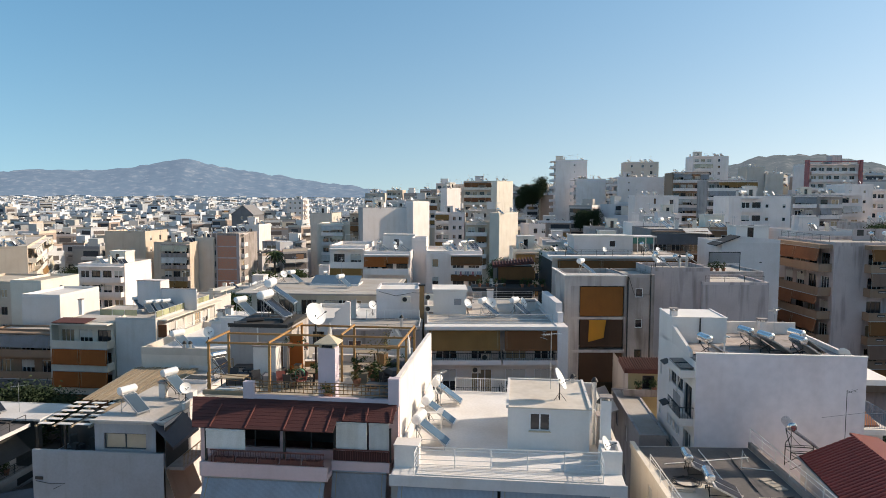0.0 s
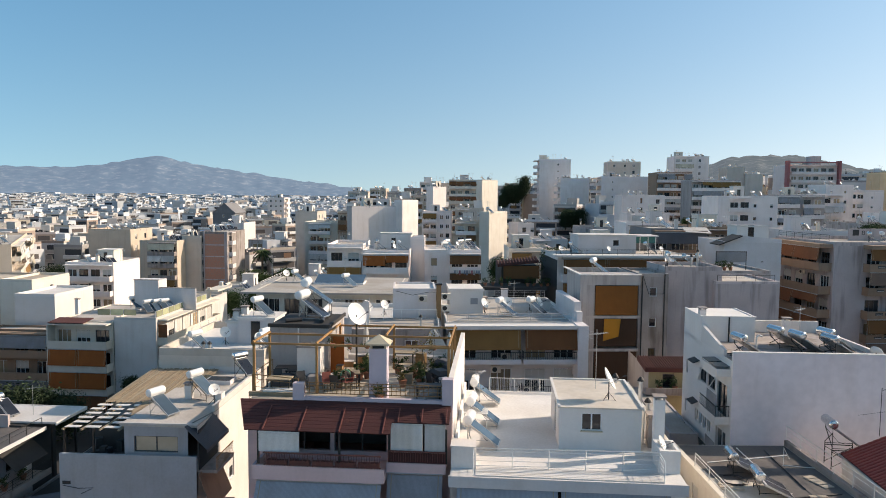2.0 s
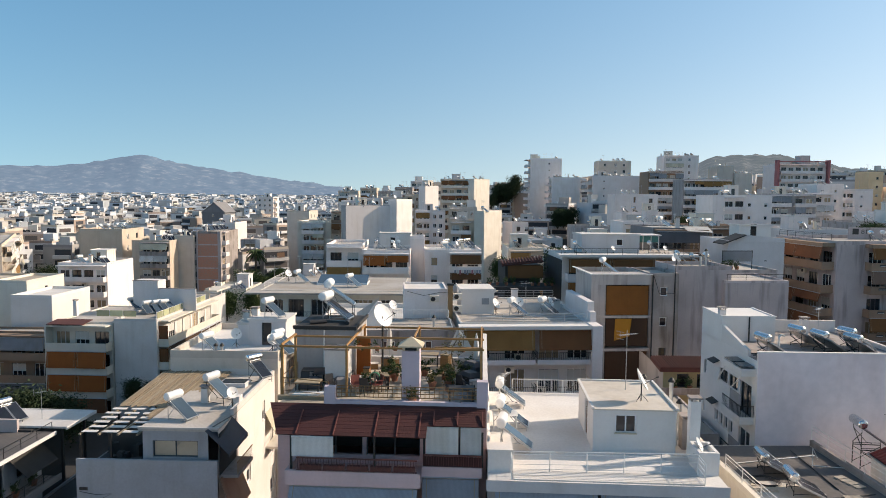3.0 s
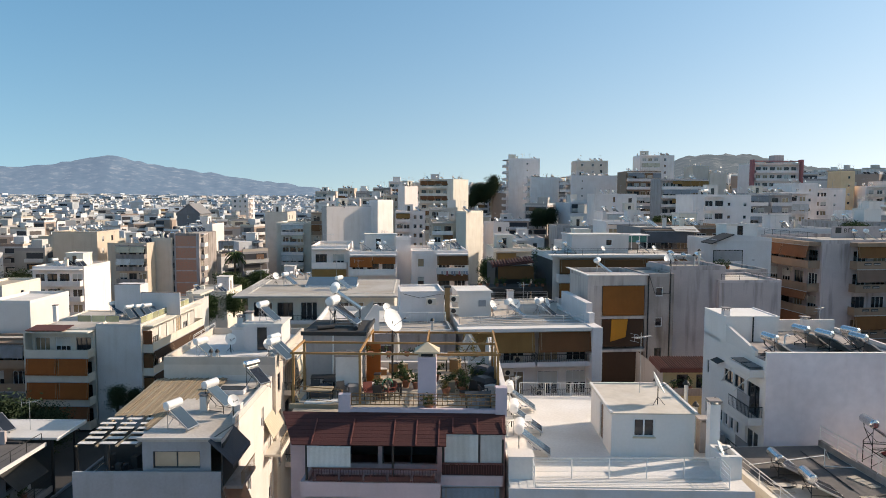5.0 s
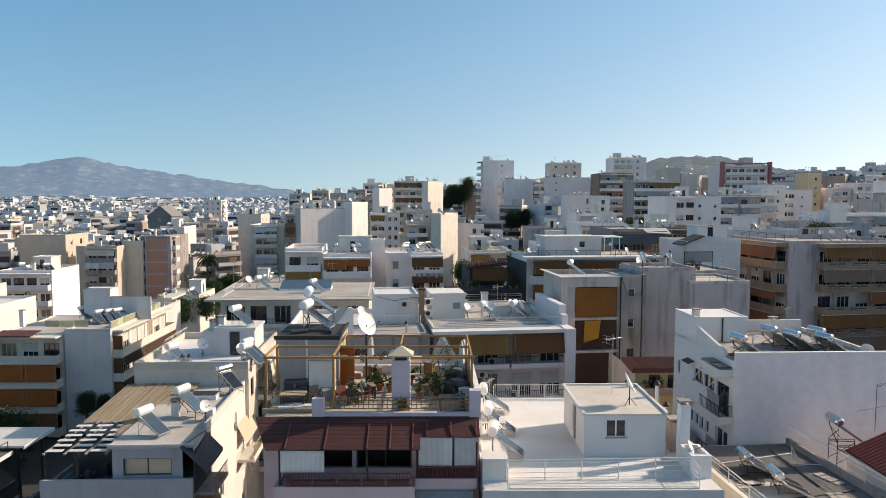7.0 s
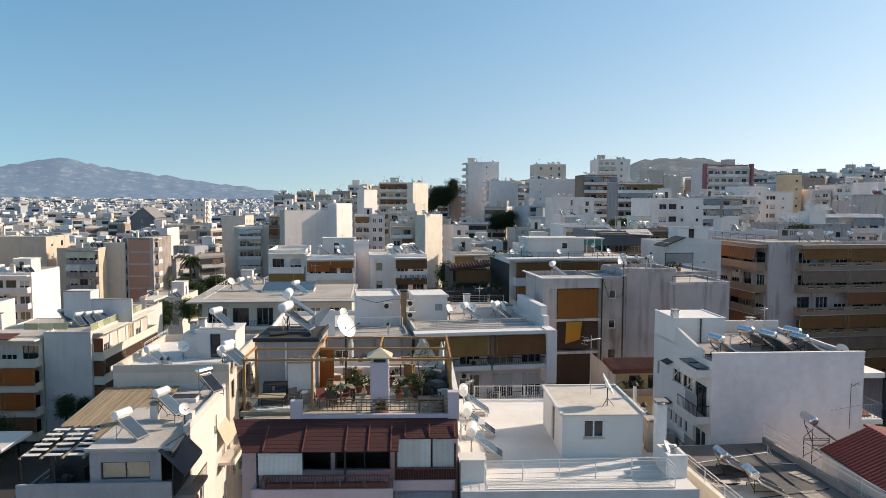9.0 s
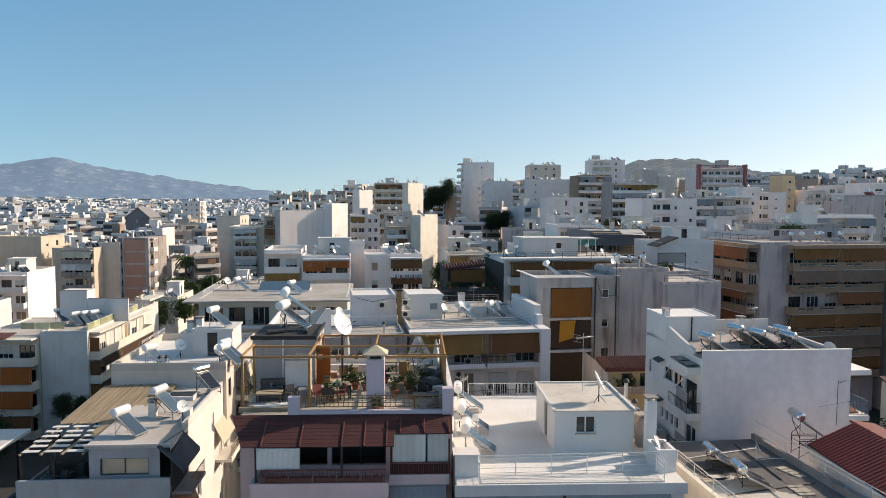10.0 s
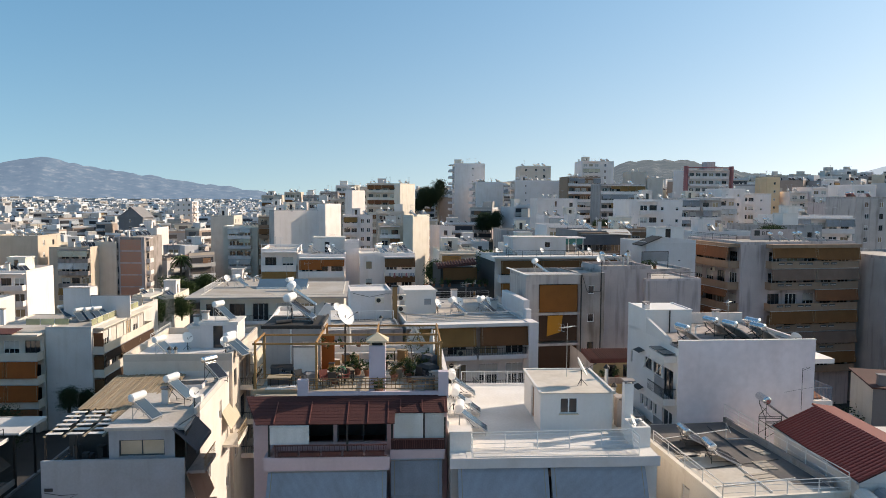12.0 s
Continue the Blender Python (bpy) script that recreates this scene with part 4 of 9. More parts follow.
    for lx, ly, tn in ((0.75, 4.2, -14), (0.75, 7.6, -12), (0.8, 11.6, -10)):
        p = at(lx, ly, z)
        heater(p.x, p.y, p.z, tn, "tank_white", "panel", 1, 0.0)
    for lx, ly in ((0.7, 8.4), (0.9, 11.2)):
        p = at(lx, ly, z)
        dish(p.x, p.y, p.z, 62, 0.4, 0.8)
    p = at(1.1, 10.9, z)
    antenna(p.x, p.y, p.z, 60, 2.4)
    p = at(0.8, 7.2, z)
    k = thing("storage_crate", pose(p.x, p.y, p.z, 0, 0, -6), "slatted white crate under the heaters", "crate")
    for j in range(6):
        part("slat", shared("crate_slat", lambda: Shape().box(-0.5, 0.9, 0, 0.12, 0, 0.03).mesh("slat", ["rail_white"])), None, k, at=pose(0, -0.5 + 0.18 * j, 0.9))
    part("leg", Shape().box(-0.45, -0.4, -0.45, -0.4, 0, 0.9).box(0.8, 0.85, -0.45, -0.4, 0, 0.9).box(-0.45, -0.4, 0.45, 0.5, 0, 0.9).box(0.8, 0.85, 0.45, 0.5, 0, 0.9), ["rail_white"], k)


terrace_house()


# ---- pink house with the planted pergola terrace ----
def foliage(n, rx, ry, rz, size, seed, low=0.0):
    """A crown of many small leaf blades in uneven clumps."""
    rnd = random.Random(seed)
    s = Shape()
    clumps = [(rnd.gauss(0, 0.45), rnd.gauss(0, 0.45), rnd.uniform(low - 0.2, 1)) for _ in range(max(5, n // 28))]
    for k in range(n):
        c = clumps[k % len(clumps)]
        p = Vector(((c[0] + rnd.gauss(0, 0.2)) * rx, (c[1] + rnd.gauss(0, 0.2)) * ry, (c[2] + rnd.gauss(0, 0.16)) * rz))
        a, t = rnd.uniform(0, 6.28), rnd.uniform(-0.9, 0.9)
        u = Vector((math.cos(a), math.sin(a), t)).normalized() * size * rnd.uniform(0.6, 1.3)
        w = u.cross(Vector((rnd.gauss(0, 1), rnd.gauss(0, 1), rnd.gauss(0, 1)))).normalized() * size * 0.42
        s.face((p - u * 0.5, p + w * 0.5, p + u * 0.5, p - w * 0.5))
    return s


def potted_at(m, kind=0):
    t = thing("potted_plant", m, "leafy plant in a terracotta pot on the terrace", "plant", "potted plants")
    part("pot", Shape().tube((0, 0, 0), (0, 0, 0.34), 0.16, 12, 0, 0.23).tube((0, 0, 0.34), (0, 0, 0.4), 0.25, 12), ["terracotta"], t)
    h = (0.45, 0.62, 0.4)[kind]
    s = Shape()
    for k in range(5):
        a = k * 1.3
        s.tube((0, 0, 0.36), (0.18 * math.cos(a), 0.18 * math.sin(a), 0.4 + h * 0.8), 0.012, 4)
    part("stem", s, ["bark"], t)
    part("foliage", foliage((300, 360, 200)[kind], (0.38, 0.42, 0.32)[kind], (0.38, 0.42, 0.32)[kind], h, 0.15, 11 + kind), ["leaf" if kind != 2 else "leaf_dry"], t, at=pose(0, 0, 0.45))
    return t


def potted(x, y, z, kind=0, turn=0):
    return place(("potted", kind), lambda m: potted_at(m, kind), pose(x, y, z, 0, 0, turn))


def chair_at(m, mat="plastic_red"):
    c = thing("garden_chair", m, "worn garden chair on the roof terrace", "chair", "terrace chairs")
    part("seat", Shape().box(-0.24, 0.24, -0.24, 0.24, 0.42, 0.46), [mat], c)
    part("backrest", Shape().slab((-0.24, 0.22, 0.46), (0.24, 0.22, 0.46), (0.24, 0.32, 0.92), (-0.24, 0.32, 0.92), 0.03), [mat], c)
    for x in (-0.21, 0.21):
        for y in (-0.21, 0.21):
            part("leg", shared("chair_leg", lambda: Shape().tube((0, 0, 0), (0, 0, 0.42), 0.02, 6).mesh("leg", ["iron"])), None, c, at=pose(x, y, 0))
        part("armrest", shared("armrest" + mat, lambda: Shape().box(-0.02, 0.02, -0.22, 0.26, 0.64, 0.67).box(-0.02, 0.02, -0.22, -0.18, 0.44, 0.64).mesh("armrest", [mat])), None, c, at=pose(x * 1.15, 0, 0))
    return c


def table_at(m, w=1.3, d=0.8, mat="timber_old"):
    t = thing("garden_table", m, "low weathered table on the roof terrace", "table", "terrace tables")
    part("tabletop", Shape().box(-w / 2, w / 2, -d / 2, d / 2, 0.68, 0.73), [mat], t)
    for x in (-w / 2 + 0.06, w / 2 - 0.06):
        for y in (-d / 2 + 0.06, d / 2 - 0.06):
            part("leg", shared("table_leg", lambda: Shape().box(-0.03, 0.03, -0.03, 0.03, 0, 0.68).mesh("leg", ["iron"])), None, t, at=pose(x, y, 0))
    return t


def pink_house():
    O = pose(-12.6, 35.9, 0, 0, 0, -6.5)
    b = thing("apartment_building", O, "pink plastered block with a dark red shingled eave", "building", "apartment buildings")
    W, D, z = 10.5, 13.0, 19.42
    back = [(1.6, 4.3, 16.95, 18.9), (4.5, 7.2, 16.95, 18.9), (7.8, 10.0, 16.95, 18.9), (1.4, 3.6, 13.8, 15.9), (4.2, 6.6, 13.8, 15.9), (7.6, 9.8, 13.8, 15.9), (1.4, 3.6, 10.8, 12.9), (7.6, 9.8, 10.8, 12.9)]
    s = Shape().wall(W, z - 0.1, back)
    s.add(Shape().wall(D, z - 0.1, [(3, 4.2, 16.9, 18.2), (8, 9.2, 16.9, 18.2)]), pose(0, D, 0, 0, 0, -90)).add(Shape().wall(D, z - 0.1, []), pose(W, 0, 0, 0, 0, 90)).add(Shape().wall(W, z - 0.1, []), pose(W, D, 0, 0, 0, 180))
    part("wall", s, ["pink"], b)
    # dark sheet imitates the unlit room behind the open doors
    part("room_back", Shape().box(1.0, 7.8, 2.4, 2.5, 16.5, 19.0), ["screen"], b, "dark sheet standing in for the dim room")
    for u0, u1, a, c in back[2:]:
        part("balcony_door", window_mesh(u1 - u0, c - a, "dark" if a > 16 else "plain"), None, b, at=pose((u0 + u1) / 2, 0.14, (a + c) / 2))
    for u in (1.6, 2.9, 4.3, 4.5, 5.9, 7.14):
        part("door_jamb", Shape().box(u, u + 0.06, 0.1, 0.16, 16.95, 18.9), ["frame_dark"], b)
    part("roof", Shape().box(0, W, 0, D, z - 0.1, z), ["deck_warm"], b, "cream terrace floor")
    # front parapet, pier and end pier
    part("parapet", Shape().box(2.4, 10.5, -0.05, 0.2, z - 0.02, z + 0.30), ["lilac"], b)
    part("pier", Shape().box(2.38, 2.95, -0.07, 0.3, z - 0.02, z + 0.98), ["lilac"], b)
    part("pier", Shape().box(10.0, 10.55, -0.12, 0.35, z - 0.02, z + 1.4), ["lilac"], b)
    pw = Shape()
    pw.box(10.28, 10.53, 0.35, 12.9, 0, z).slab((10.28, 0.3, z + 1.38), (10.53, 0.3, z + 1.38), (10.53, 12.8, z + 1.25), (10.28, 12.8, z + 1.25), 0.05)
    pw.box(10.28, 10.53, 0.35, 12.8, z, z + 1.22)
    part("party_wall", pw, ["white"], b, "tall sunlit party wall, blotched cream render")
    # brown terrace grid railing
    g = part("grid_rail", Shape().box(3.0, 10.0, 0.015, 0.055, z + 1.012, z + 1.048), ["rail_brown"], b)
    for q in (0.48, 0.68, 0.88):
        part("rail_bar", Shape().box(3.0, 10.0, 0.015, 0.055, z + q - 0.018, z + q + 0.018), ["rail_brown"], g)
    for k in range(31):
        part("baluster", shared("grid_bar", lambda: Shape().box(-0.014, 0.014, 0.02, 0.05, z + 0.45, z + 1.012).mesh("baluster", ["rail_brown"])), None, g, at=pose(3.0 + 7.0 * k / 30, 0, 0))
    railing("left_rail", [(-0.3, 1.6), (2.4, 0.9)], z, 0.95, "rail_brown", b, bars=2)
    part("left_kerb", Shape().box(-0.25, 2.4, 0.85, 1.05, z - 0.05, z + 0.2), ["timber_old"], b)
    railing("left_rail", [(-0.3, 1.6), (-0.3, 5.0)], z, 0.95, "rail_brown", b, bars=2)
    # shingled eave with battens
    roof = part("eave_roof", Shape().box(0.0, 10.45, -0.3, -0.06, z - 0.2, z - 0.04), ["felt_red"], b, "dark red shingled lean-to eave")
    rows = 9
    for k in range(rows):
        t0, t1 = k / rows, (k + 1) / rows
        for u0, u1, out, drop in ((0.55, 7.65, 2.0, 0.92), (7.65, 10.45, 1.25, 0.58)):
            lean = 0.9 * (1 - t0) if u0 < 1 else 0
            eave = Shape().slab((u0 - 1.0 * (1 - t1) * 0.9, -0.05 - out * t1, z + 0.12 - drop * t1 + 0.008), (u1, -0.05 - out * t1, z + 0.12 - drop * t1 + 0.008), (u1, -0.05 - out * t0, z + 0.12 - drop * t0), (u0 - 1.0 * (1 - t0) * 0.9, -0.05 - out * t0, z + 0.12 - drop * t0), 0.05)
            part("shingle_course", eave, ["felt_red"], roof)
    for u, out, drop in ((1.45, 2.0, 0.92), (3.25, 2.0, 0.92), (5.2, 2.0, 0.92), (6.25, 2.0, 0.92), (7.3, 2.0, 0.92), (7.95, 1.25, 0.58), (9.1, 1.25, 0.58), (10.3, 1.25, 0.58)):
        part("batten", Shape().slab((u - 0.025, -0.6 - (out - 0.55), z + 0.19 - drop), (u + 0.025, -0.6 - (out - 0.55), z + 0.19 - drop), (u + 0.025, -0.55, z + 0.19 - drop * 0.25), (u - 0.025, -0.55, z + 0.19 - drop * 0.25), 0.06), ["rail_red"], roof)
    # recessed balcony under the eave
    bal = part("balcony", Shape().box(0.95, 7.4, -2.15, 0, 16.2, 16.5).box(0.95, 7.4, -2.15, -2.0, 16.5, 16.9).box(7.4, 10.3, -1.35, 0, 16.45, 16.6).box(7.4, 10.3, -1.35, -1.2, 16.6, 16.95).box(0.95, 1.1, -2.0, 0, 16.5, 16.9), ["pink"], b)
    fb = part("balcony_rail", Shape().box(1.5, 7.25, -2.14, -2.08, 17.5, 17.56), ["rail_red"], bal, "thin oxide red railing")
    part("bottom_rail", Shape().box(1.5, 7.25, -2.11, -2.07, 16.92, 16.96), ["rail_red"], fb)
    for k in range(46):
        part("baluster", shared("red_bar", lambda: Shape().box(-0.011, 0.011, -2.1, -2.08, 16.9, 17.5).mesh("baluster", ["rail_red"])), None, fb, at=pose(1.55 + 5.65 * k / 45, 0, 0))
    for k in range(5):
        part("flower_box", shared("flower_box", lambda: Shape().box(0, 1.0, -0.12, 0.12, 0, 0.22).mesh("flower_box", ["rail_red"])), None, bal, at=pose(1.65 + 1.12 * k, -1.95, 16.92))
    f2 = part("balcony_rail", Shape().box(7.45, 10.3, -1.33, -1.27, 17.5, 17.56), ["rail_red"], bal)
    for k in range(24):
        part("baluster", shared("red_bar_low", lambda: Shape().box(-0.011, 0.011, -1.3, -1.28, 16.95, 17.5).mesh("baluster", ["rail_red"])), None, f2, at=pose(7.5 + 2.75 * k / 23, 0, 0))
    part("balcony_panel", Shape().box(7.45, 10.3, -1.26, -1.23, 16.95, 17.45), ["felt_red"], bal)
    for u0, u1, y in ((1.25, 3.25, -2.0), (7.6, 9.15, -1.2), (9.25, 10.25, -1.2)):
        part("roller_blind", Shape().box(u0, u1, y, y + 0.03, 17.55 if u0 < 2 else 17.5, 18.5 if u0 < 2 else 18.85).tube((u0, y, 18.5 if u0 < 2 else 18.85), (u1, y, 18.5 if u0 < 2 else 18.85), 0.06, 8), ["whitecloth"], b, "white roller blind, lowered")
    for u in (1.2, 5.2, 7.5, 10.3):
        part("eave_post", Shape().box(u - 0.05, u + 0.05, -1.95 if u < 7.4 else -1.15, -1.85 if u < 7.4 else -1.05, 16.9, 18.62), ["iron"], b)
    # canvas on the storey below
    part("awning", awning_mesh(6.1, 1.25, 0.85, "bluecloth", 0.25), None, b, "pale blue awning with a scalloped edge", at=pose(1.15, -2.0, 16.12))
    part("awning", awning_mesh(2.7, 1.7, 0.5, "bluecloth", 0.25), None, b, "pale blue awning with a scalloped edge", at=pose(7.45, -1.3, 16.4))
    part("balcony", balcony_mesh(9.0, 1.9, "pink", "solid"), None, b, at=pose(1.0, 0, 13.55))
    # pergola
    pg = thing("pergola", O, "honey-coloured timber pergola frame over the roof terrace", "pergola")
    H = z + 2.62

    def beam(a, c):
        a, c = Vector(a), Vector(c)
        if abs(a.x - c.x) > abs(a.y - c.y):
            part("beam", Shape().box(min(a.x, c.x) - 0.08, max(a.x, c.x) + 0.08, a.y - 0.04, a.y + 0.04, a.z - 0.055, a.z + 0.055), ["timber"], pg)
        else:
            part("beam", Shape().box(a.x - 0.04, a.x + 0.04, min(a.y, c.y) - 0.1, max(a.y, c.y) + 0.1, a.z + 0.05, a.z + 0.15), ["timber"], pg)

    beam((-0.26, 1.6, H), (10.25, 1.6, H))
    beam((-0.2, 4.2, H), (10.25, 4.2, H))
    beam((3.15, 7.2, H), (10.25, 7.2, H))
    beam((-0.2, 1.6, H), (-0.2, 4.2, H))
    beam((3.2, 1.6, H), (3.2, 7.2, H))
    beam((6.5, 4.2, H), (6.5, 7.2, H))
    beam((10.2, 1.6, H), (10.2, 7.2, H))
    beam((7.7, 4.2, H - 0.5), (10.2, 4.2, H - 0.5))
    for x, y in ((-0.2, 1.6), (3.2, 1.6), (10.2, 1.6), (-0.2, 4.2), (6.5, 4.2), (3.2, 7.2), (6.5, 7.2), (10.2, 4.2), (10.2, 7.2)):
        part("post", Shape().box(x - 0.06, x + 0.06, y - 0.06, y + 0.06, z, H - 0.06), ["timber"], pg)
    # lilac chimney with a stone lantern cap
    ch = thing("chimney", O @ pose(6.65, 0.95, z), "tall lilac chimney with a pyramid stone cap", "chimney", "roof chimneys")
    part("shaft", Shape().box(-0.45, 0.45, -0.4, 0.4, 0, 2.72), ["lilac"], ch)
    cp = Shape()
    for x in (-0.36, 0.36):
        for y in (-0.3, 0.3):
            cp.box(x - 0.06, x + 0.06, y - 0.06, y + 0.06, 2.72, 2.92)
    cp.box(-0.62, 0.62, -0.55, 0.55, 2.92, 3.0)
    for q in ((-0.6, -0.53, 0.6, -0.53), (0.6, -0.53, 0.6, 0.53), (0.6, 0.53, -0.6, 0.53), (-0.6, 0.53, -0.6, -0.53)):
        cp.face(((q[0], q[1], 3.0), (q[2], q[3], 3.0), (0, 0, 3.4)))
    part("cap", cp, ["stone"], ch)
    part("flue", Shape().box(-0.3, 0.3, -0.25, 0.25, 2.72, 2.9), ["iron"], ch)
    # back roof house with heaters on it
    st = thing("stair_house", O @ pose(-0.45, 5.0, z), "grey-white roof house with a bitumen flat roof", "roof house", "roof stair houses")
    w, d, h = 3.45, 4.2, 2.85
    q = Shape().wall(w, h, [(2.4, 3.25, 0.03, 2.05)])
    q.add(Shape().wall(d, h, []), pose(w, 0, 0, 0, 0, 90)).add(Shape().wall(d, h, []), pose(0, d, 0, 0, 0, -90)).add(Shape().wall(w, h, []), pose(w, d, 0, 0, 0, 180))
    part("wall", q, ["grey"], st)
    part("roof", Shape().box(-0.08, w + 0.08, -0.08, d + 0.08, h, h + 0.1), ["bitumen"], st)
    part("roof_edge", Shape().box(-0.1, w + 0.1, -0.1, 0.02, h + 0.1, h + 0.22).box(w - 0.02, w + 0.1, 0.02, d, h + 0.1, h + 0.22), ["bitumen"], st)
    part("door", window_mesh(0.85, 2.0, "shut"), None, st, "brown door", at=pose(2.825, 0.1, 1.04))
    part("drain_pipe", Shape().tube((1.7, -0.05, 0.1), (1.7, -0.05, h), 0.05, 8), ["rail_white"], st)
    part("orange_panel", Shape().box(3.5, 4.3, 0.3, 0.35, 0.0, 2.45), ["orange"], st, "orange canvas screen")
    u = thing("utility_box", O @ pose(1.7, 3.1, z), "white-painted masonry utility box, weathered", "utility box")
    part("body", Shape().box(0, 1.3, 0, 0.9, 0, 2.1), ["white"], u)
    part("lid", Shape().box(-0.05, 1.35, -0.05, 0.95, 2.1, 2.2), ["concrete"], u)

    def at(lx, ly, lz=0.0):
        return O @ Vector((lx, ly, z + lz))

    heater(-10.95, 43.2, z + h + 0.1, -16, "tank_white", "panel_dark", 1, 0.0)
    heater(-10.9, 44.4, z + h + 0.1, -2, "tank_white", "panel_dark", 1, 0.6)
    big = dish(-7.5, 41.3, z + 2.8, 50, 0.7, 0.3)
    part("mast_foot", Shape().tube((0, 0, -2.8), (0, 0, 0), 0.06, 8), ["iron"], big)
    for lx, ly in ((0.6, 6.2), (2.3, 6.4), (2.2, 8.4)):
        p = at(lx, ly, h + 0.1)
        t = thing("bitumen_roll", pose(p.x, p.y, p.z, 0, 0, lx * 40), "dark roll of bitumen felt on the roof", "roll", "felt rolls")
        part("roll", Shape().tube((-0.5, 0, 0.13), (0.5, 0, 0.13), 0.13, 10), ["plastic_dark"], t)
    # terrace things
    for k, (lx, ly, kind) in enumerate(((4.1, 2.9, 0), (4.9, 4.6, 0), (5.3, 4.9, 0), (5.9, 4.6, 0), (7.55, 3.4, 2), (7.7, 4.2, 0), (8.3, 4.8, 1), (8.5, 3.7, 0), (9.1, 5.2, 0), (6.9, 6.2, 0), (9.6, 6.6, 1), (5.0, 6.4, 0), (6.75, 0.45, 0), (9.3, 6.2, 0), (3.95, 3.6, 2), (7.9, 5.4, 2))):
        p = at(lx, ly)
        potted(p.x, p.y, p.z, kind, k * 40)
    for lx, ly, tn, mt in ((3.6, 2.3, 20, "plastic_red"), (4.1, 2.2, 160, "plastic_dark"), (4.6, 2.6, -60, "plastic_red"), (4.9, 3.0, 80, "plastic_dark"), (0.7, 2.6, 0, "plastic_dark"), (2.2, 2.4, 30, "plastic_dark"), (9.6, 2.2, 100, "plastic_dark"), (9.2, 3.4, 130, "plastic_dark")):
        p = at(lx, ly)
        place(("chair", mt), lambda m, mt=mt: chair_at(m, mt), pose(p.x, p.y, p.z, 0, 0, tn))
    for lx, ly, tn, mt in ((1.1, 1.9, -6, "timber_old"), (1.6, 3.7, -6, "plastic_dark"), (4.5, 3.4, 10, "timber_old"), (6.9, 8.8, -6, "timber_old"), (9.2, 1.3, -4, "plastic_dark"), (0.8, 4.3, 0, "plastic_dark")):
        p = at(lx, ly)
        place(("table", mt), lambda m, mt=mt: table_at(m, 1.3, 0.8, mt), pose(p.x, p.y, p.z, 0, 0, tn))
    for lx, ly in ((4.45, 9.0), (9.9, 6.6)):
        p = at(lx, ly)

        def umbrella(m):
            t = thing("closed_umbrella", m, "closed white parasol on a pole", "parasol", "closed parasols")
            part("pole", Shape().tube((0, 0, 0), (0, 0, 2.5), 0.025, 6), ["steel"], t)
            part("base", Shape().tube((0, 0, 0), (0, 0, 0.1), 0.25, 12), ["concrete"], t)
            part("canopy", Shape().tube((0, 0, 1.0), (0, 0, 1.9), 0.2, 7, 0, 0.16).tube((0, 0, 1.9), (0, 0, 2.5), 0.16, 7, 0, 0.03), ["whitecloth"], t)
            return t

        place("umbrella", umbrella, pose(p.x, p.y, p.z, 0, 0, lx * 30))
    for k, (lx, ly, w, d, hh) in enumerate(((2.4, 4.4, 1.3, 0.7, 0.7), (0.9, 3.1, 1.2, 0.7, 0.6), (2.6, 3.2, 0.8, 0.7, 0.7), (9.6, 3.9, 0.9, 1.3, 0.9), (9.7, 5.5, 0.8, 1.2, 1.1), (9.3, 0.75, 1.3, 0.5, 0.6))):
        cv = thing("covered_furniture", O @ pose(lx, ly, z, 0, 0, 12 * k), "garden furniture under a dark tarpaulin", "furniture", "covered furniture")
        q = Shape()
        ring = [(-w / 2, -d / 2), (w / 2, -d / 2), (w / 2, d / 2), (-w / 2, d / 2)]
        for i in range(4):
            a, c = ring[i], ring[(i + 1) % 4]
            q.face(((a[0] * 1.1, a[1] * 1.1, 0.03), (c[0] * 1.1, c[1] * 1.1, 0.03), (c[0], c[1], hh * 0.8), (a[0], a[1], hh * 0.8)))
            q.face(((a[0], a[1], hh * 0.8), (c[0], c[1], hh * 0.8), (c[0] * 0.6, c[1] * 0.55, hh), (a[0] * 0.6, a[1] * 0.55, hh)))
        q.face([(x * 0.6, y * 0.55, hh) for x, y in ring])
        part("tarpaulin", q, [("plastic_dark", "darkcloth", "slate")[k % 3]], cv)
        part("foot", Shape().box(-w / 2.2, w / 2.2, -d / 2.2, d / 2.2, 0, 0.04), ["timber_old"], cv)
    rnd = random.Random(17)
    for k in range(16):
        lx, ly = rnd.choice((rnd.uniform(3.4, 5.0), rnd.uniform(7.6, 9.9))), rnd.uniform(3.0, 8.6)
        w, hh = rnd.uniform(0.3, 0.7), rnd.uniform(0.25, 0.8)
        q = thing("storage_box", O @ pose(lx, ly, z, 0, 0, rnd.uniform(-30, 30)), "worn storage box among the terrace plants", "box", "terrace boxes")
        part("body", Shape().box(-w / 2, w / 2, -0.2, 0.2, 0, hh), [rnd.choice(("plastic_dark", "timber_old", "terracotta", "slate", "rail_brown", "white"))], q)
        part("lid", Shape().box(-w / 2 - 0.02, w / 2 + 0.02, -0.22, 0.22, hh, hh + 0.04), [rnd.choice(("plastic_dark", "timber_old", "white"))], q)
    for lx, ly in ((3.4, 4.3), (4.4, 4.25), (5.4, 4.35), (9.2, 4.4), (9.9, 7.0)):
        hb = thing("hanging_basket", O @ pose(lx, ly, H - 0.75), "trailing plant in a hanging pot under the pergola", "plant", "hanging plants")
        part("cord", Shape().tube((0, 0, 0.3), (0, 0, 0.7), 0.008, 4), ["iron"], hb)
        part("pot", Shape().tube((0, 0, 0), (0, 0, 0.25), 0.1, 10, 0, 0.16), ["terracotta"], hb)
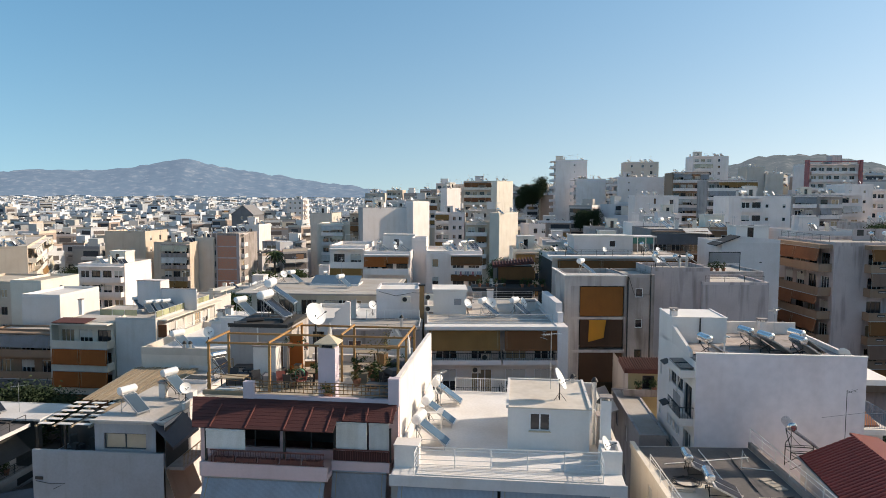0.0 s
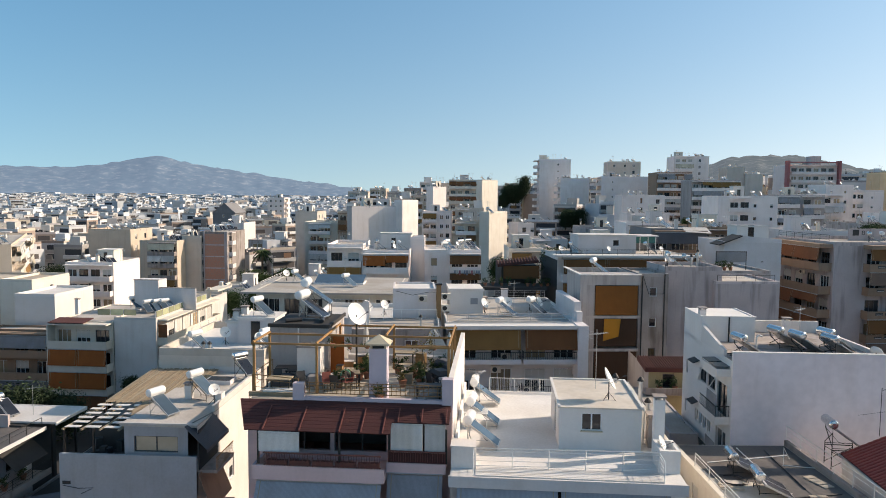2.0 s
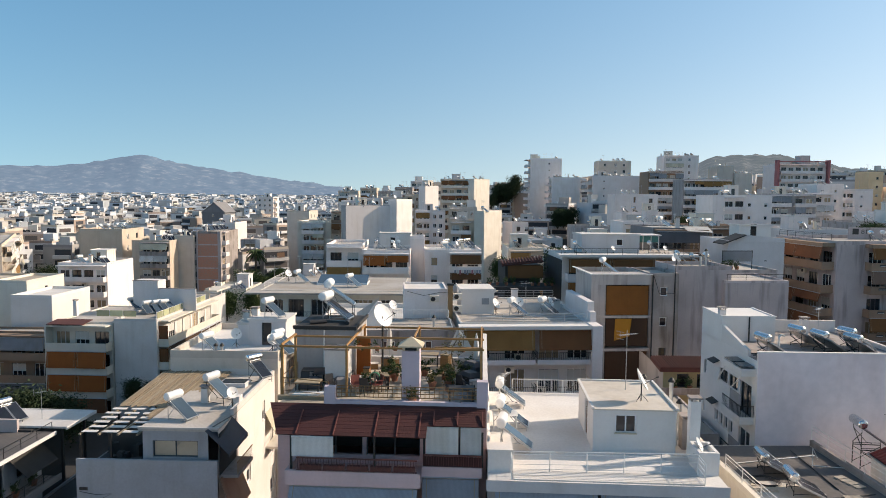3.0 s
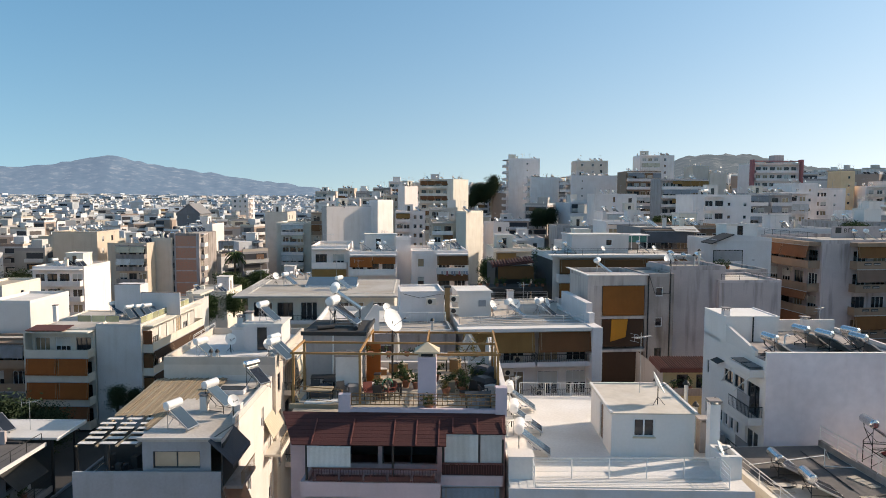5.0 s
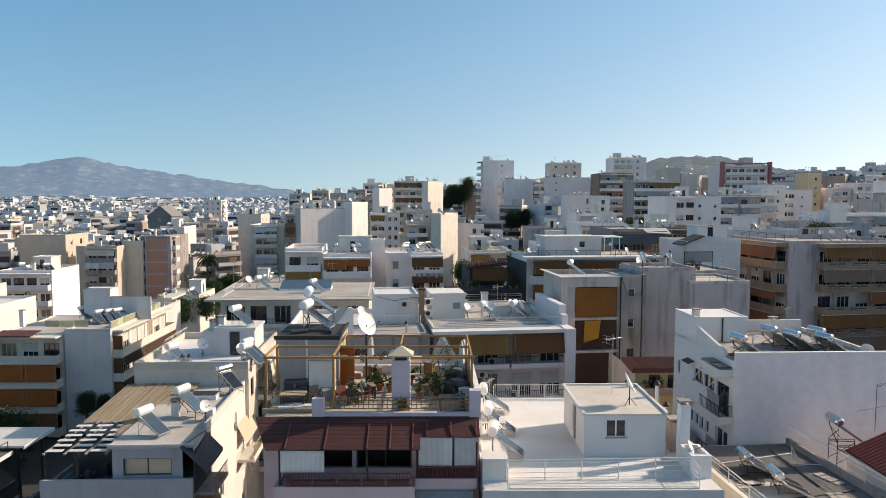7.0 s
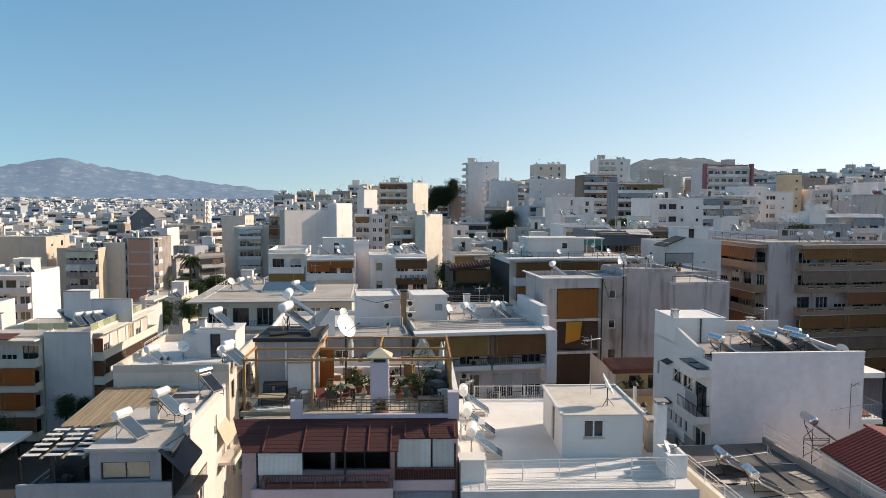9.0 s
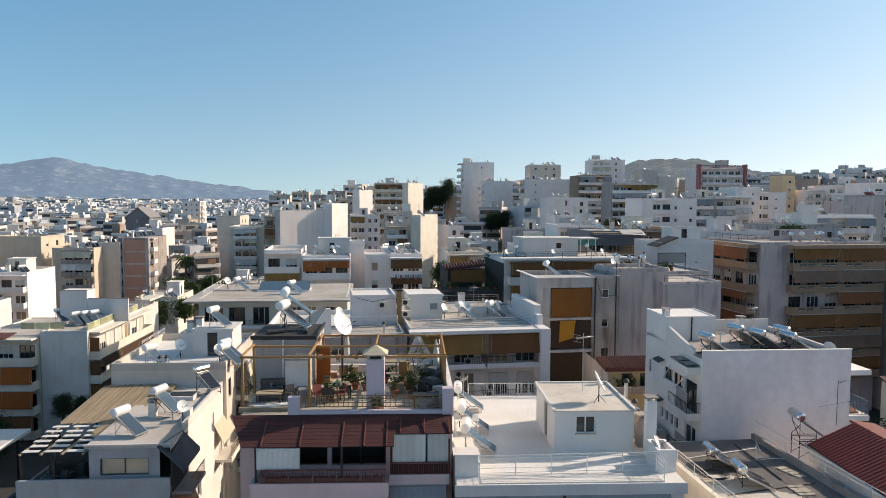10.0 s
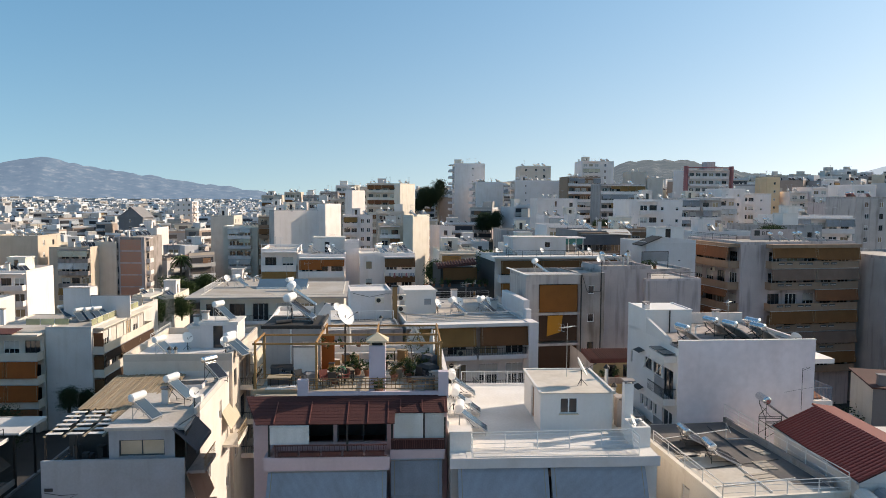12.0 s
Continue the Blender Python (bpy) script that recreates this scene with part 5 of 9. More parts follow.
        part("foliage", foliage(90, 0.3, 0.3, 0.45, 0.13, int(lx * 10)), ["leaf_dry" if lx > 9 else "leaf"], hb, at=pose(0, 0, 0.05))
    gv = thing("garden_hose", O @ pose(4.5, 2.7, z), "coiled green garden hose hung on a stand", "hose")
    coil = Shape().run([(0.28 * math.cos(k * 0.6), 0.004 * k, 0.75 + 0.28 * math.sin(k * 0.6)) for k in range(41)], 0.02, 5)
    part("coil", coil, ["plastic_green"], gv)
    part("post", Shape().box(-0.04, 0.04, 0.08, 0.16, 0, 1.15), ["timber_old"], gv)
    fl = thing("canvas_windbreak", O @ pose(8.3, 8.0, z), "white cloth draped over a frame at the terrace end", "windbreak")
    part("canvas", Shape().slab((-0.2, 0, 1.0), (1.5, 0.3, 0.9), (0.7, 0.5, 2.3), (0.4, 0.4, 2.4), 0.03), ["whitecloth"], fl)
    part("pole", Shape().tube((0.5, 0.42, 0), (0.5, 0.42, 2.4), 0.03, 6), ["steel"], fl)
    for k, (lx, ly) in enumerate(((0.9, 1.25), (1.7, 1.3))):
        cr = thing("storage_crate", O @ pose(lx, ly, z, 0, 0, 10 * k), "low white plastic crate by the terrace rail", "crate", "terrace crates")
        part("body", Shape().box(-0.4, 0.4, -0.25, 0.25, 0, 0.24), ["rail_white"], cr)
        part("rim", Shape().box(-0.43, 0.43, -0.28, -0.25, 0.2, 0.27).box(-0.43, 0.43, 0.25, 0.28, 0.2, 0.27), ["rail_white"], cr)
    fw = thing("low_wall", O @ pose(3.3, 9.5, z), "white low wall with a bench ledge on the terrace", "wall")
    part("wall", Shape().box(0, 6.6, 0, 0.25, 0, 0.85).box(0, 6.6, -0.5, 0, 0, 0.42), ["chalk"], fw)
    vine = thing("climbing_vine", O @ pose(8.6, 4.4, z), "climbing vine with yellowing leaves on the pergola", "plant")
    part("stem", Shape().run(((0, 0, 0), (0.05, 0.1, 1.0), (-0.1, 0, 2.0), (0.3, 0.2, 2.6)), 0.03), ["bark"], vine)
    part("foliage", foliage(300, 0.75, 0.5, 2.0, 0.16, 5), ["leaf_dry"], vine, at=pose(0, 0, 0.7))


pink_house()


# ---- white house with the broad blank wall ----
def broad_wall_house():
    O = pose(15.9, 43.0, 0, 0, 0, -4.5)
    b = thing("apartment_building", O, "white block with a broad blank wall and side balconies", "building", "apartment buildings")
    W, D, z = 10.2, 10.2, 20.28
    deck = z - 0.55
    left = [(5.6, 7.2, 16.95, 17.85), (3.9, 5.4, 16.95, 17.85), (7.6, 9.4, 15.8, 17.9), (5.9, 6.55, 13.75, 14.65), (5.0, 5.65, 13.75, 14.65), (4.1, 4.75, 13.75, 14.65), (3.2, 3.85, 13.75, 14.65), (7.6, 9.4, 12.7, 14.8), (0.8, 1.2, 16.7, 17.7), (0.8, 1.2, 13.7, 14.7)]
    s = Shape().wall(W, z, [])
    s.add(Shape().wall(D, deck, []), pose(W, 0, 0, 0, 0, 90)).add(Shape().wall(W, deck, []), pose(W, D, 0, 0, 0, 180))
    part("wall", s, ["stained"], b, "lilac-grey rendered blank wall")
    # own chalk plaster here stands in for the brighter light on this side
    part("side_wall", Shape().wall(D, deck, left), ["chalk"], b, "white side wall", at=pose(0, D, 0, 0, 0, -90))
    for u0, u1, a, c in left:
        part("window", window_mesh(u1 - u0, c - a, "dark" if a > 15 else "plain"), None, b, at=FACES["left"](W, D) @ pose((u0 + u1) / 2, 0.13, (a + c) / 2))
    part("roof", Shape().box(0.1, W - 0.05, 0.2, D - 0.1, deck - 0.1, deck), ["concrete"], b, "dusty bare roof screed")
    part("coping", Shape().box(-0.03, W + 0.03, -0.03, 0.22, z, z + 0.07), ["chalk"], b)
    part("parapet", Shape().box(0, W, 0.004, 0.2, deck, z - 0.002).box(W - 0.2, W, 0.2, D, deck, z - 0.25).box(3.9, W - 0.2, D - 0.2, D, deck, z + 0.35), ["white"], b)
    # back stair tower and the stepped side wall
    part("tower", Shape().box(0.0, 3.75, 6.2, 10.2, deck - 0.2, 21.5).box(-0.04, 3.8, 6.16, 6.3, 21.5, 21.56).box(3.66, 3.8, 6.3, 10.2, 21.5, 21.56).box(-0.04, 0.1, 6.3, 10.2, 21.5, 21.56), ["chalk"], b)
    sw = Shape()
    sw.slab((0.0, 6.2, deck), (0.0, 1.6, deck), (0.0, 1.6, 20.1), (0.0, 6.2, 20.95), 0.2)
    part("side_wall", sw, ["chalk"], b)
    for a in (16.7, 13.7):
        part("window_hood", Shape().slab((-0.5, 6.3, a + 1.4), (0, 6.3, a + 1.6), (0, 7.6, a + 1.6), (-0.5, 7.6, a + 1.4), 0.03), ["iron"], b)
    part("drain_pipe", Shape().tube((1.9, 6.12, deck), (1.9, 6.12, 21.5), 0.05, 6), ["iron"], b)
    for zf, cover in ((18.85, True), (15.75, False), (12.65, False)):
        bal = part("balcony", Shape().box(-0.9, 0, 0.3, 3.4, zf - 0.18, zf).box(-0.9, -0.8, 0.3, 3.4, zf, zf + 0.3).box(-0.8, 0, 0.3, 0.4, zf, zf + 0.3), ["chalk"], b)
        if cover:
            for k in range(2):
                part("solar_panel", shared("pv", lambda: Shape().slab((-0.85, 0.2, 0.42), (0.9, 0.2, 0.46), (0.9, 1.5, 0.46), (-0.85, 1.5, 0.42), 0.05).mesh("solar_panel", ["panel_dark"])), None, bal, at=pose(0, 0.3 + 1.5 * k, zf))
        else:
            g = part("railing", Shape().box(-0.88, -0.84, 0.33, 3.4, zf + 0.97, zf + 1.02).box(-0.84, 0, 0.32, 0.36, zf + 0.97, zf + 1.02), ["iron"], b)
            bar = shared("side_bar", lambda: Shape().box(-0.01, 0.01, -0.01, 0.01, 0.3, 0.97).mesh("baluster", ["iron"]))
            for k in range(16):
                part("baluster", bar, None, g, at=pose(-0.86, 0.36 + 3.0 * k / 15, zf))
            for k in range(6):
                part("baluster", bar, None, g, at=pose(-0.84 + 0.82 * k / 5, 0.34, zf))
            part("netting", Shape().box(-0.83, -0.81, 0.4, 2.2, zf + 0.3, zf + 1.7), ["greycloth"], bal, "grey shade netting on the rail")
    part("brace", Shape().tube((-0.85, 0.5, 18.6), (-0.02, 4.6, 16.6), 0.04, 5), ["rail_white"], b)
    part("brace", Shape().tube((-0.85, 3.2, 18.6), (-0.02, 6.6, 16.8), 0.04, 5), ["rail_white"], b)
    part("brace", Shape().tube((-0.6, 2.6, 17.0), (-0.03, 3.0, 15.9), 0.03, 5), ["rail_white"], b)
    part("brace", Shape().tube((-0.6, 7.4, 13.4), (-0.03, 7.0, 11.6), 0.03, 5), ["iron"], b)
    # right side balconies
    for zf in (18.75, 15.6):
        part("balcony", Shape().box(W, W + 1.9, 0.6, 7.0, zf - 0.35, zf), ["chalk"], b)
    railing("right_rail", [(W + 1.85, 0.65), (W + 1.85, 7.0)], 15.6, 1.0, "blue_rail", b, gap=0.1)
    railing("right_rail", [(W + 0.05, 0.65), (W + 1.85, 0.65)], 15.6, 1.0, "blue_rail", b, gap=0.1)
    part("tarpaulin", Shape().slab((W + 0.2, 1.0, 15.75), (W + 1.5, 1.2, 15.7), (W + 1.5, 3.0, 16.1), (W + 0.2, 3.0, 16.2), 0.3), ["rust"], b, "red tarpaulin over boxes")
    part("side_block", Shape().box(W, W + 1.6, 0.9, 6.0, 0, 15.25), ["white"], b)

    def at(lx, ly, lz=0.0):
        return O @ Vector((lx, ly, deck + lz))

    for lx, ly, tn, tk in ((0.95, 1.7, 6, "tank"), (4.5, 4.6, 10, "tank"), (5.2, 2.9, 8, "tank"), (6.8, 1.8, 8, "tank"), (7.6, 4.0, 12, "tank")):
        p = at(lx, ly)
        heater(p.x, p.y, p.z, tn, tk, "panel_dark", 2, -0.25)
    for k, (lx, ly, lz) in enumerate(((2.6, 3.0, 0), (3.1, 8.9, 0), (8.6, 5.5, 0))):
        p = at(lx, ly, lz)
        t = thing("vent_pipe", pose(p.x, p.y, p.z, 0, 0, 40 * k), "white bent vent pipe on the roof", "pipe", "vent pipes")
        part("pipe", Shape().run(((0, 0, 0), (0, 0, 1.0), (0.15, 0, 1.12), (0.35, 0, 1.05)), 0.06, 8), ["rail_white"], t)
    for k in range(3):
        part("conduit", Shape().run(((0.4, 1.2 + 0.5 * k, deck + 0.03), (5.0, 2.0 + 0.4 * k, deck + 0.03), (9.6, 1.0 + 1.6 * k, deck + 0.03)), 0.03, 5), ["plastic_dark"], b)
    p = at(0.25, 6.95, 0)
    chimney(p.x, p.y, p.z, 2.15, 0.45, "cool", -4.5)
    p = at(7.6, 7.8)
    antenna(p.x, p.y, p.z, 40, 2.4)
    p = at(9.3, 1.0)
    dish(p.x, p.y, p.z, 120, 0.4, 0.3)
    p = at(7.3, 9.3)
    chimney(p.x, p.y, p.z, 1.1, 0.5, "white", -4.5)


broad_wall_house()


# ---- low roof with the clutter of heaters and the tiled roof ----
def low_roof_house():
    O = pose(11.3, 29.6, 0, 0, 0, -2.0)
    b = thing("apartment_building", O, "cream block with a grey cluttered roof and white railings", "building", "apartment buildings")
    W, D, z = 7.2, 12.6, 14.65
    s = Shape().wall(W, z, [(1.5, 2.7, 12.0, 13.6), (4.4, 5.6, 12.0, 13.6)])
    s.add(Shape().wall(D, z, []), pose(W, 0, 0, 0, 0, 90)).add(Shape().wall(D, z, [(4.0, 4.9, 12.4, 14.0), (8.2, 9.1, 12.4, 14.0)]), pose(0, D, 0, 0, 0, -90)).add(Shape().wall(W, z, []), pose(W, D, 0, 0, 0, 180))
    part("wall", s, ["cream"], b)
    for u, y in ((4.45, 13.2), (8.65, 13.2)):
        part("window", window_mesh(0.9, 1.6, "half"), None, b, at=FACES["left"](W, D) @ pose(u, 0.12, y))
    part("roof", Shape().box(0, W, 0, D, z, z + 0.05), ["roof_worn"], b, "bare pale roof screed, worn and stained")
    rnd = random.Random(31)
    rim = [(W - 0.15, 1.4)]
    for k in range(34):
        q = k / 33
        rim.append((5.3 - 1.9 * q + rnd.uniform(-0.13, 0.13) + 0.25 * math.sin(q * 17), 1.9 + 4.6 * q + rnd.uniform(-0.06, 0.06)))
    for k in range(12):
        rim.append((3.2 - 2.5 * k / 11, 6.7 + 0.9 * k / 11 + rnd.uniform(-0.15, 0.15)))
    rim += [(0.35, D - 0.1), (W - 0.15, D - 0.1)]
    part("bitumen_coat", Shape().face([(x, y, z + 0.056) for x, y in rim]), ["roof_low"], b, "dark coat with a ragged edge")
    part("kerb", Shape().box(-0.1, 0.18, 0, D, z, z + 0.35).box(0.18, W, 0, 0.2, z, z + 0.35), ["cream"], b)
    part("dividing_wall", Shape().box(W - 0.1, W + 0.12, 1.5, D, z, z + 0.4), ["concrete"], b)
    railing("side_rail", [(0.05, 0.1), (0.05, 8.4)], z + 0.35, 0.75, "rail_white", b, bars=2)
    railing("front_rail", [(0.05, 0.1), (W, 0.1)], z + 0.35, 0.75, "rail_white", b, bars=2)
    railing("back_rail", [(W, 0.2), (W, D)], z + 0.4, 0.9, "rail_white", b, bars=2)

    def at(lx, ly, lz=0.06):
        return O @ Vector((lx, ly, z + lz))

    heater(13.68, 38.02, z + 0.06, -8, "tank", "panel_dark", 2, -0.5)
    heater(13.84, 35.3, z + 0.06, -10, "tank", "panel_dark", 2, -0.5)
    st = thing("steel_stand", pose(19.63, 38.67, 14.7, 0, 0, -10), "braced steel stand on the low roof wall", "stand")
    fr = Shape()
    for x in (0, 1.5):
        for y in (-0.5, 0.5):
            fr.tube((x, y, 0), (x, y, 1.1), 0.03, 5)
    for y in (-0.5, 0.5):
        fr.tube((0, y, 1.1), (1.5, y, 1.1), 0.03, 5).tube((0, y, 0.1), (1.5, y, 1.0), 0.02, 5).tube((1.5, y, 0.1), (0, y, 1.0), 0.02, 5)
    part("frame", fr, ["iron"], st)
    heater(19.63, 38.67, 15.8, -10, "tank", "panel_dark", 1, 0.0)
    # loose things
    for k, (lx, ly) in enumerate(((5.4, 9.2),)):
        p = at(lx, ly)
        t = thing("antenna_frame", pose(p.x, p.y, p.z, 0, 0, 30 * k), "bent pipe rack lying on the roof", "rack", "pipe racks")
        part("pipe", Shape().run(((0, 0, 0), (0.1, 0.2, 1.0), (0.5, 0.3, 0.3)), 0.025), ["rail_white"], t)
        part("pipe", Shape().run(((0, 0.1, 0.02), (1.6, -0.4, 0.05)), 0.025), ["rail_white"], t)
    for k, (lx, ly, w, d) in enumerate(((1.2, 6.2, 1.2, 0.8), (5.2, 4.6, 0.9, 1.3), (4.0, 3.0, 1.5, 1.0), (6.2, 7.0, 0.6, 1.6))):
        p = at(lx, ly)
        t = thing("plank_pile", pose(p.x, p.y, p.z, 0, 0, 8 * k - 10), "pale boards lying flat on the low roof", "boards", "roof boards")
        for j in range(4):
            part("plank", Shape().box(-w / 2, w / 2, -d / 2 + d * j / 4, -d / 2 + d * (j + 0.85) / 4, 0.0, 0.05 + 0.02 * (j % 2)), ["deck_warm"], t)
    for k, (a, c) in enumerate((((0.6, 2.0), (5.8, 2.6)), ((1.0, 4.4), (6.6, 5.4)), ((3.4, 1.0), (3.9, 12.0)), ((5.0, 6.0), (5.4, 11.6)), ((1.2, 9.6), (6.4, 10.8)))):
        part("conduit", Shape().tube((*a, z + 0.1), (*c, z + 0.1), 0.035, 6), ["plastic_dark" if k % 2 else "rail_white"], b)
    hs = thing("garden_hose", pose(*at(1.6, 7.0)), "tangled black hose under the heaters", "hose")
    part("coil", Shape().run([(0.5 * math.cos(q * 0.7) * (1 + 0.02 * q), 0.7 * math.sin(q * 0.7), 0.05 + 0.02 * (q % 5)) for q in range(40)], 0.025, 5), ["plastic_dark"], hs)
    p = at(6.7, 12.0)
    wire = thing("tv_antenna", pose(24.2, 41.0, 15.6, 0, 0, 10), "tall bare TV antenna against the blank wall", "antenna", "TV antennas")
    part("mast", Shape().tube((0, 0, 0), (0, 0, 3.0), 0.02, 5), ["iron"], wire)
    part("bars", Shape().tube((-1.6, 0, 1.4), (1.3, 0, 1.55), 0.01, 4).tube((0, 0, 2.8), (0.7, 0, 3.0), 0.012, 4).tube((0.2, -0.2, 2.85), (0.2, 0.2, 2.9), 0.01, 4).tube((0.5, -0.2, 2.9), (0.5, 0.2, 2.95), 0.01, 4), ["iron"], wire)


low_roof_house()


def tiled_house():
    """The red pantile roof beside the low roof."""
    O = pose(18.6, 29.0, 0, 0, 0, -8.5)
    b = thing("apartment_building", O, "low house under a red clay tile roof", "building", "apartment buildings")
    L, half, ze, zr = 9.2, 2.7, 15.65, 16.95
    s = Shape().box(0.1, 9.0, 0.1, L - 0.1, 0, ze - 0.05)
    part("wall", s, ["white"], b)
    part("gable", Shape().face(((0.1, L - 0.12, ze - 0.05), (half, L - 0.12, zr - 0.08), (half + 2.5, L - 0.12, zr - 0.5), (half + 2.5, L - 0.12, ze - 0.05))).face(((half + 2.5, 0.12, ze - 0.05), (half + 2.5, 0.12, zr - 0.5), (half, 0.12, zr - 0.08), (0.1, 0.12, ze - 0.05))), ["chalk"], b)
    run = math.hypot(half, zr - ze)
    tilt = math.degrees(math.atan2(zr - ze, half))
    under = Shape().slab((0, 0, ze - 0.03), (half, 0, zr - 0.03), (half, L, zr - 0.03), (0, L, ze - 0.03), 0.06)
    roof = part("roof", under, ["tile_old"], b, "red pantile roof")
    part("far_slope", Shape().slab((half, 0, zr + 0.09), (half + 1.5, 0, zr - 0.12), (half + 1.5, L + 0.3, zr - 0.12), (half, L + 0.3, zr + 0.09), 0.12), ["ridge_red"], roof, "smooth red painted roof sheet")

    def tile():
        t = Shape()
        n = 5
        for k in range(n):
            a0, a1 = math.pi * k / n, math.pi * (k + 1) / n
            x0, x1 = -0.115 * math.cos(a0), -0.115 * math.cos(a1)
            t.slab((x0, 0, 0.02 + 0.075 * math.sin(a0)), (x1, 0, 0.02 + 0.075 * math.sin(a1)), (x1, 0.45, 0.0 + 0.06 * math.sin(a1)), (x0, 0.45, 0.0 + 0.06 * math.sin(a0)), 0.02)
        t.slab((0.115, 0, 0.03), (0.19, 0, 0.03), (0.19, 0.45, 0.01), (0.115, 0.45, 0.01), 0.02)
        return t.mesh("roof_tile", ["tile_red"])

    me = shared("pantile", tile)
    for i in range(8):
        for j in range(30):
            m = pose(0, 0, ze) @ pose(0, 0, 0, 0, -tilt, 0) @ pose(run * i / 8, 0.15 + 0.303 * j, 0.02) @ pose(0, 0, 0, 0, 0, -90)
            part("roof_tile", me, None, roof, at=m)
    part("lean_to", Shape().slab((half + 1.5, 0, zr - 0.26), (9.0, 0, ze - 1.6), (9.0, L, ze - 1.6), (half + 1.5, L, zr - 0.26), 0.08), ["tile_old"], b)
    for k in range(5):
        part("canopy_arch", Shape().tube((0.2 + 1.0 * k, -1.6, ze - 0.9), (0.2 + 1.0 * k, -0.05, ze - 0.75), 0.5, 14), ["greycloth" if k % 2 else "whitecloth"], b, "arched plastic canopy sheet")
    part("gutter", Shape().tube((-0.06, 0, ze - 0.06), (-0.06, L, ze - 0.06), 0.06, 8), ["steel"], b)


tiled_house()


# ---- near house with the reed-covered roof ----
def reed_house():
    O = pose(-26.44, 44.23, 0, 0, 0, -4.6)
    b = thing("apartment_building", O, "bluish-white block with a roof room and a reed pergola", "building", "apartment buildings")
    W, D, z = 8.8, 13.6, 12.6
    rw = [(5.6, 6.6, 9.6, 11.4), (9.6, 10.4, 12.8, 14.3), (11.6, 12.6, 9.4, 11.4), (11.6, 12.6, 6.4, 8.4)]
    # front coloured darker and bluer than the white side, imitating its shade
    part("front_wall", Shape().wall(W, 13.55, []), ["bluewall"], b, "streaked front wall, coloured darker and bluer for its shade")
    s = Shape()
    s.add(Shape().wall(D, 15.4, rw), pose(W, 0.2, 0, 0, 0, 90)).add(Shape().wall(D, z, []), pose(0, D, 0, 0, 0, -90)).add(Shape().wall(W, 15.3, []), pose(W, D, 0, 0, 0, 180))
    part("wall", s, ["white"], b)
    for u0, u1, a, c in rw:
        part("window", window_mesh(u1 - u0, c - a, "half"), None, b, at=pose(W, 0.2, 0, 0, 0, 90) @ pose((u0 + u1) / 2, 0.12, (a + c) / 2))
    part("parapet", Shape().box(0, W, 0.003, 0.2, 12.6, 13.55), ["bluewall"], b)
    part("floor", Shape().box(0.1, W - 0.1, 0.2, D - 0.1, 12.5, z), ["deck"], b)
    # roof room
    room = Shape().wall(4.1, 15.35 - z, [(0.62, 3.45, 1.0, 2.05)], z0=0)
    rr = Shape().add(room, pose(4.0, 0.45, z)).add(Shape().wall(12.8, 15.35 - z, []), pose(4.0, 13.25, z, 0, 0, -90))
    # room front takes the same shade colour
    part("room_wall", rr, ["bluewall"], b)
    win = part("window", window_mesh(2.83, 1.05, "drape", 2), None, b, "curtained roof room window", at=pose(6.035, 0.6, z + 1.525))
    part("roof", Shape().box(3.8, W - 0.02, 0.3, D, 15.3, 15.45), ["deck"], b, "patched pale roof screed")
    part("roof_rim", Shape().box(3.75, W, 0.25, 0.42, 15.45, 15.55).box(W - 0.2, W, 3.2, D, 15.45, 15.85).box(4.5, W - 0.2, D - 0.2, D, 15.45, 15.9), ["white"], b)
    part("pillar", Shape().box(8.2, 8.75, 4.6, 5.3, 15.45, 16.25), ["white"], b)
    part("skylight", Shape().box(5.6, 7.6, 9.6, 11.0, 15.45, 15.75), ["cool"], b)
    part("skylight_glass", Shape().box(5.7, 7.5, 9.7, 10.9, 15.755, 15.77), ["panel_dark"], b)
    # dark awnings at the right front corner
    part("awning", Shape().slab((8.12, -0.08, 15.5), (9.73, -0.6, 14.26), (9.74, 3.16, 14.3), (8.75, 2.9, 15.5), 0.04), ["darkcloth"], b, "dark grey sagging awning over the corner")
    part("valance", Shape().slab((9.73, -0.6, 14.26), (9.75, -0.6, 14.05), (9.76, 3.16, 14.08), (9.74, 3.16, 14.3), 0.02), ["darkcloth"], b)
    part("awning", Shape().slab((9.0, -0.1, 12.5), (9.9, -0.3, 10.2), (9.9, 3.2, 10.2), (9.0, 3.2, 12.5), 0.04), ["olive"], b, "brown side drape")
    # dark sheet paints the shade below the corner awning
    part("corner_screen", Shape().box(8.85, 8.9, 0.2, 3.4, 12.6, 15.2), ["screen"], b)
    g = Shape()
    for k in range(16):
        g.box(9.94, 9.96, 0.3 + 3.0 * k / 15, 0.32 + 3.0 * k / 15, 12.6, 13.4)
    g.box(9.93, 9.97, 0.3, 3.4, 13.36, 13.42)
    part("balcony_rail", g, ["rail_brown"], b)
    bal = part("balcony", Shape().box(W, W + 1.2, 0.3, 3.4, 12.4, 12.6).box(W, W + 1.2, 0.3, 3.4, 9.3, 9.5), ["concrete"], b)
    for zf in (10.6,):
        part("balcony", Shape().box(W, W + 1.25, 10.6, 14.6, zf - 0.2, zf).box(W + 1.15, W + 1.25, 10.6, 14.6, zf, zf + 0.2), ["cream"], b)
        g = Shape()
        for k in range(22):
            g.box(W + 1.19, W + 1.21, 10.7 + 3.8 * k / 21, 10.73 + 3.8 * k / 21, zf + 0.2, zf + 1.0)
        g.box(W + 1.17, W + 1.23, 10.6, 14.6, zf + 0.95, zf + 1.0)
        part("balcony_rail", g, ["timber_old"], b)
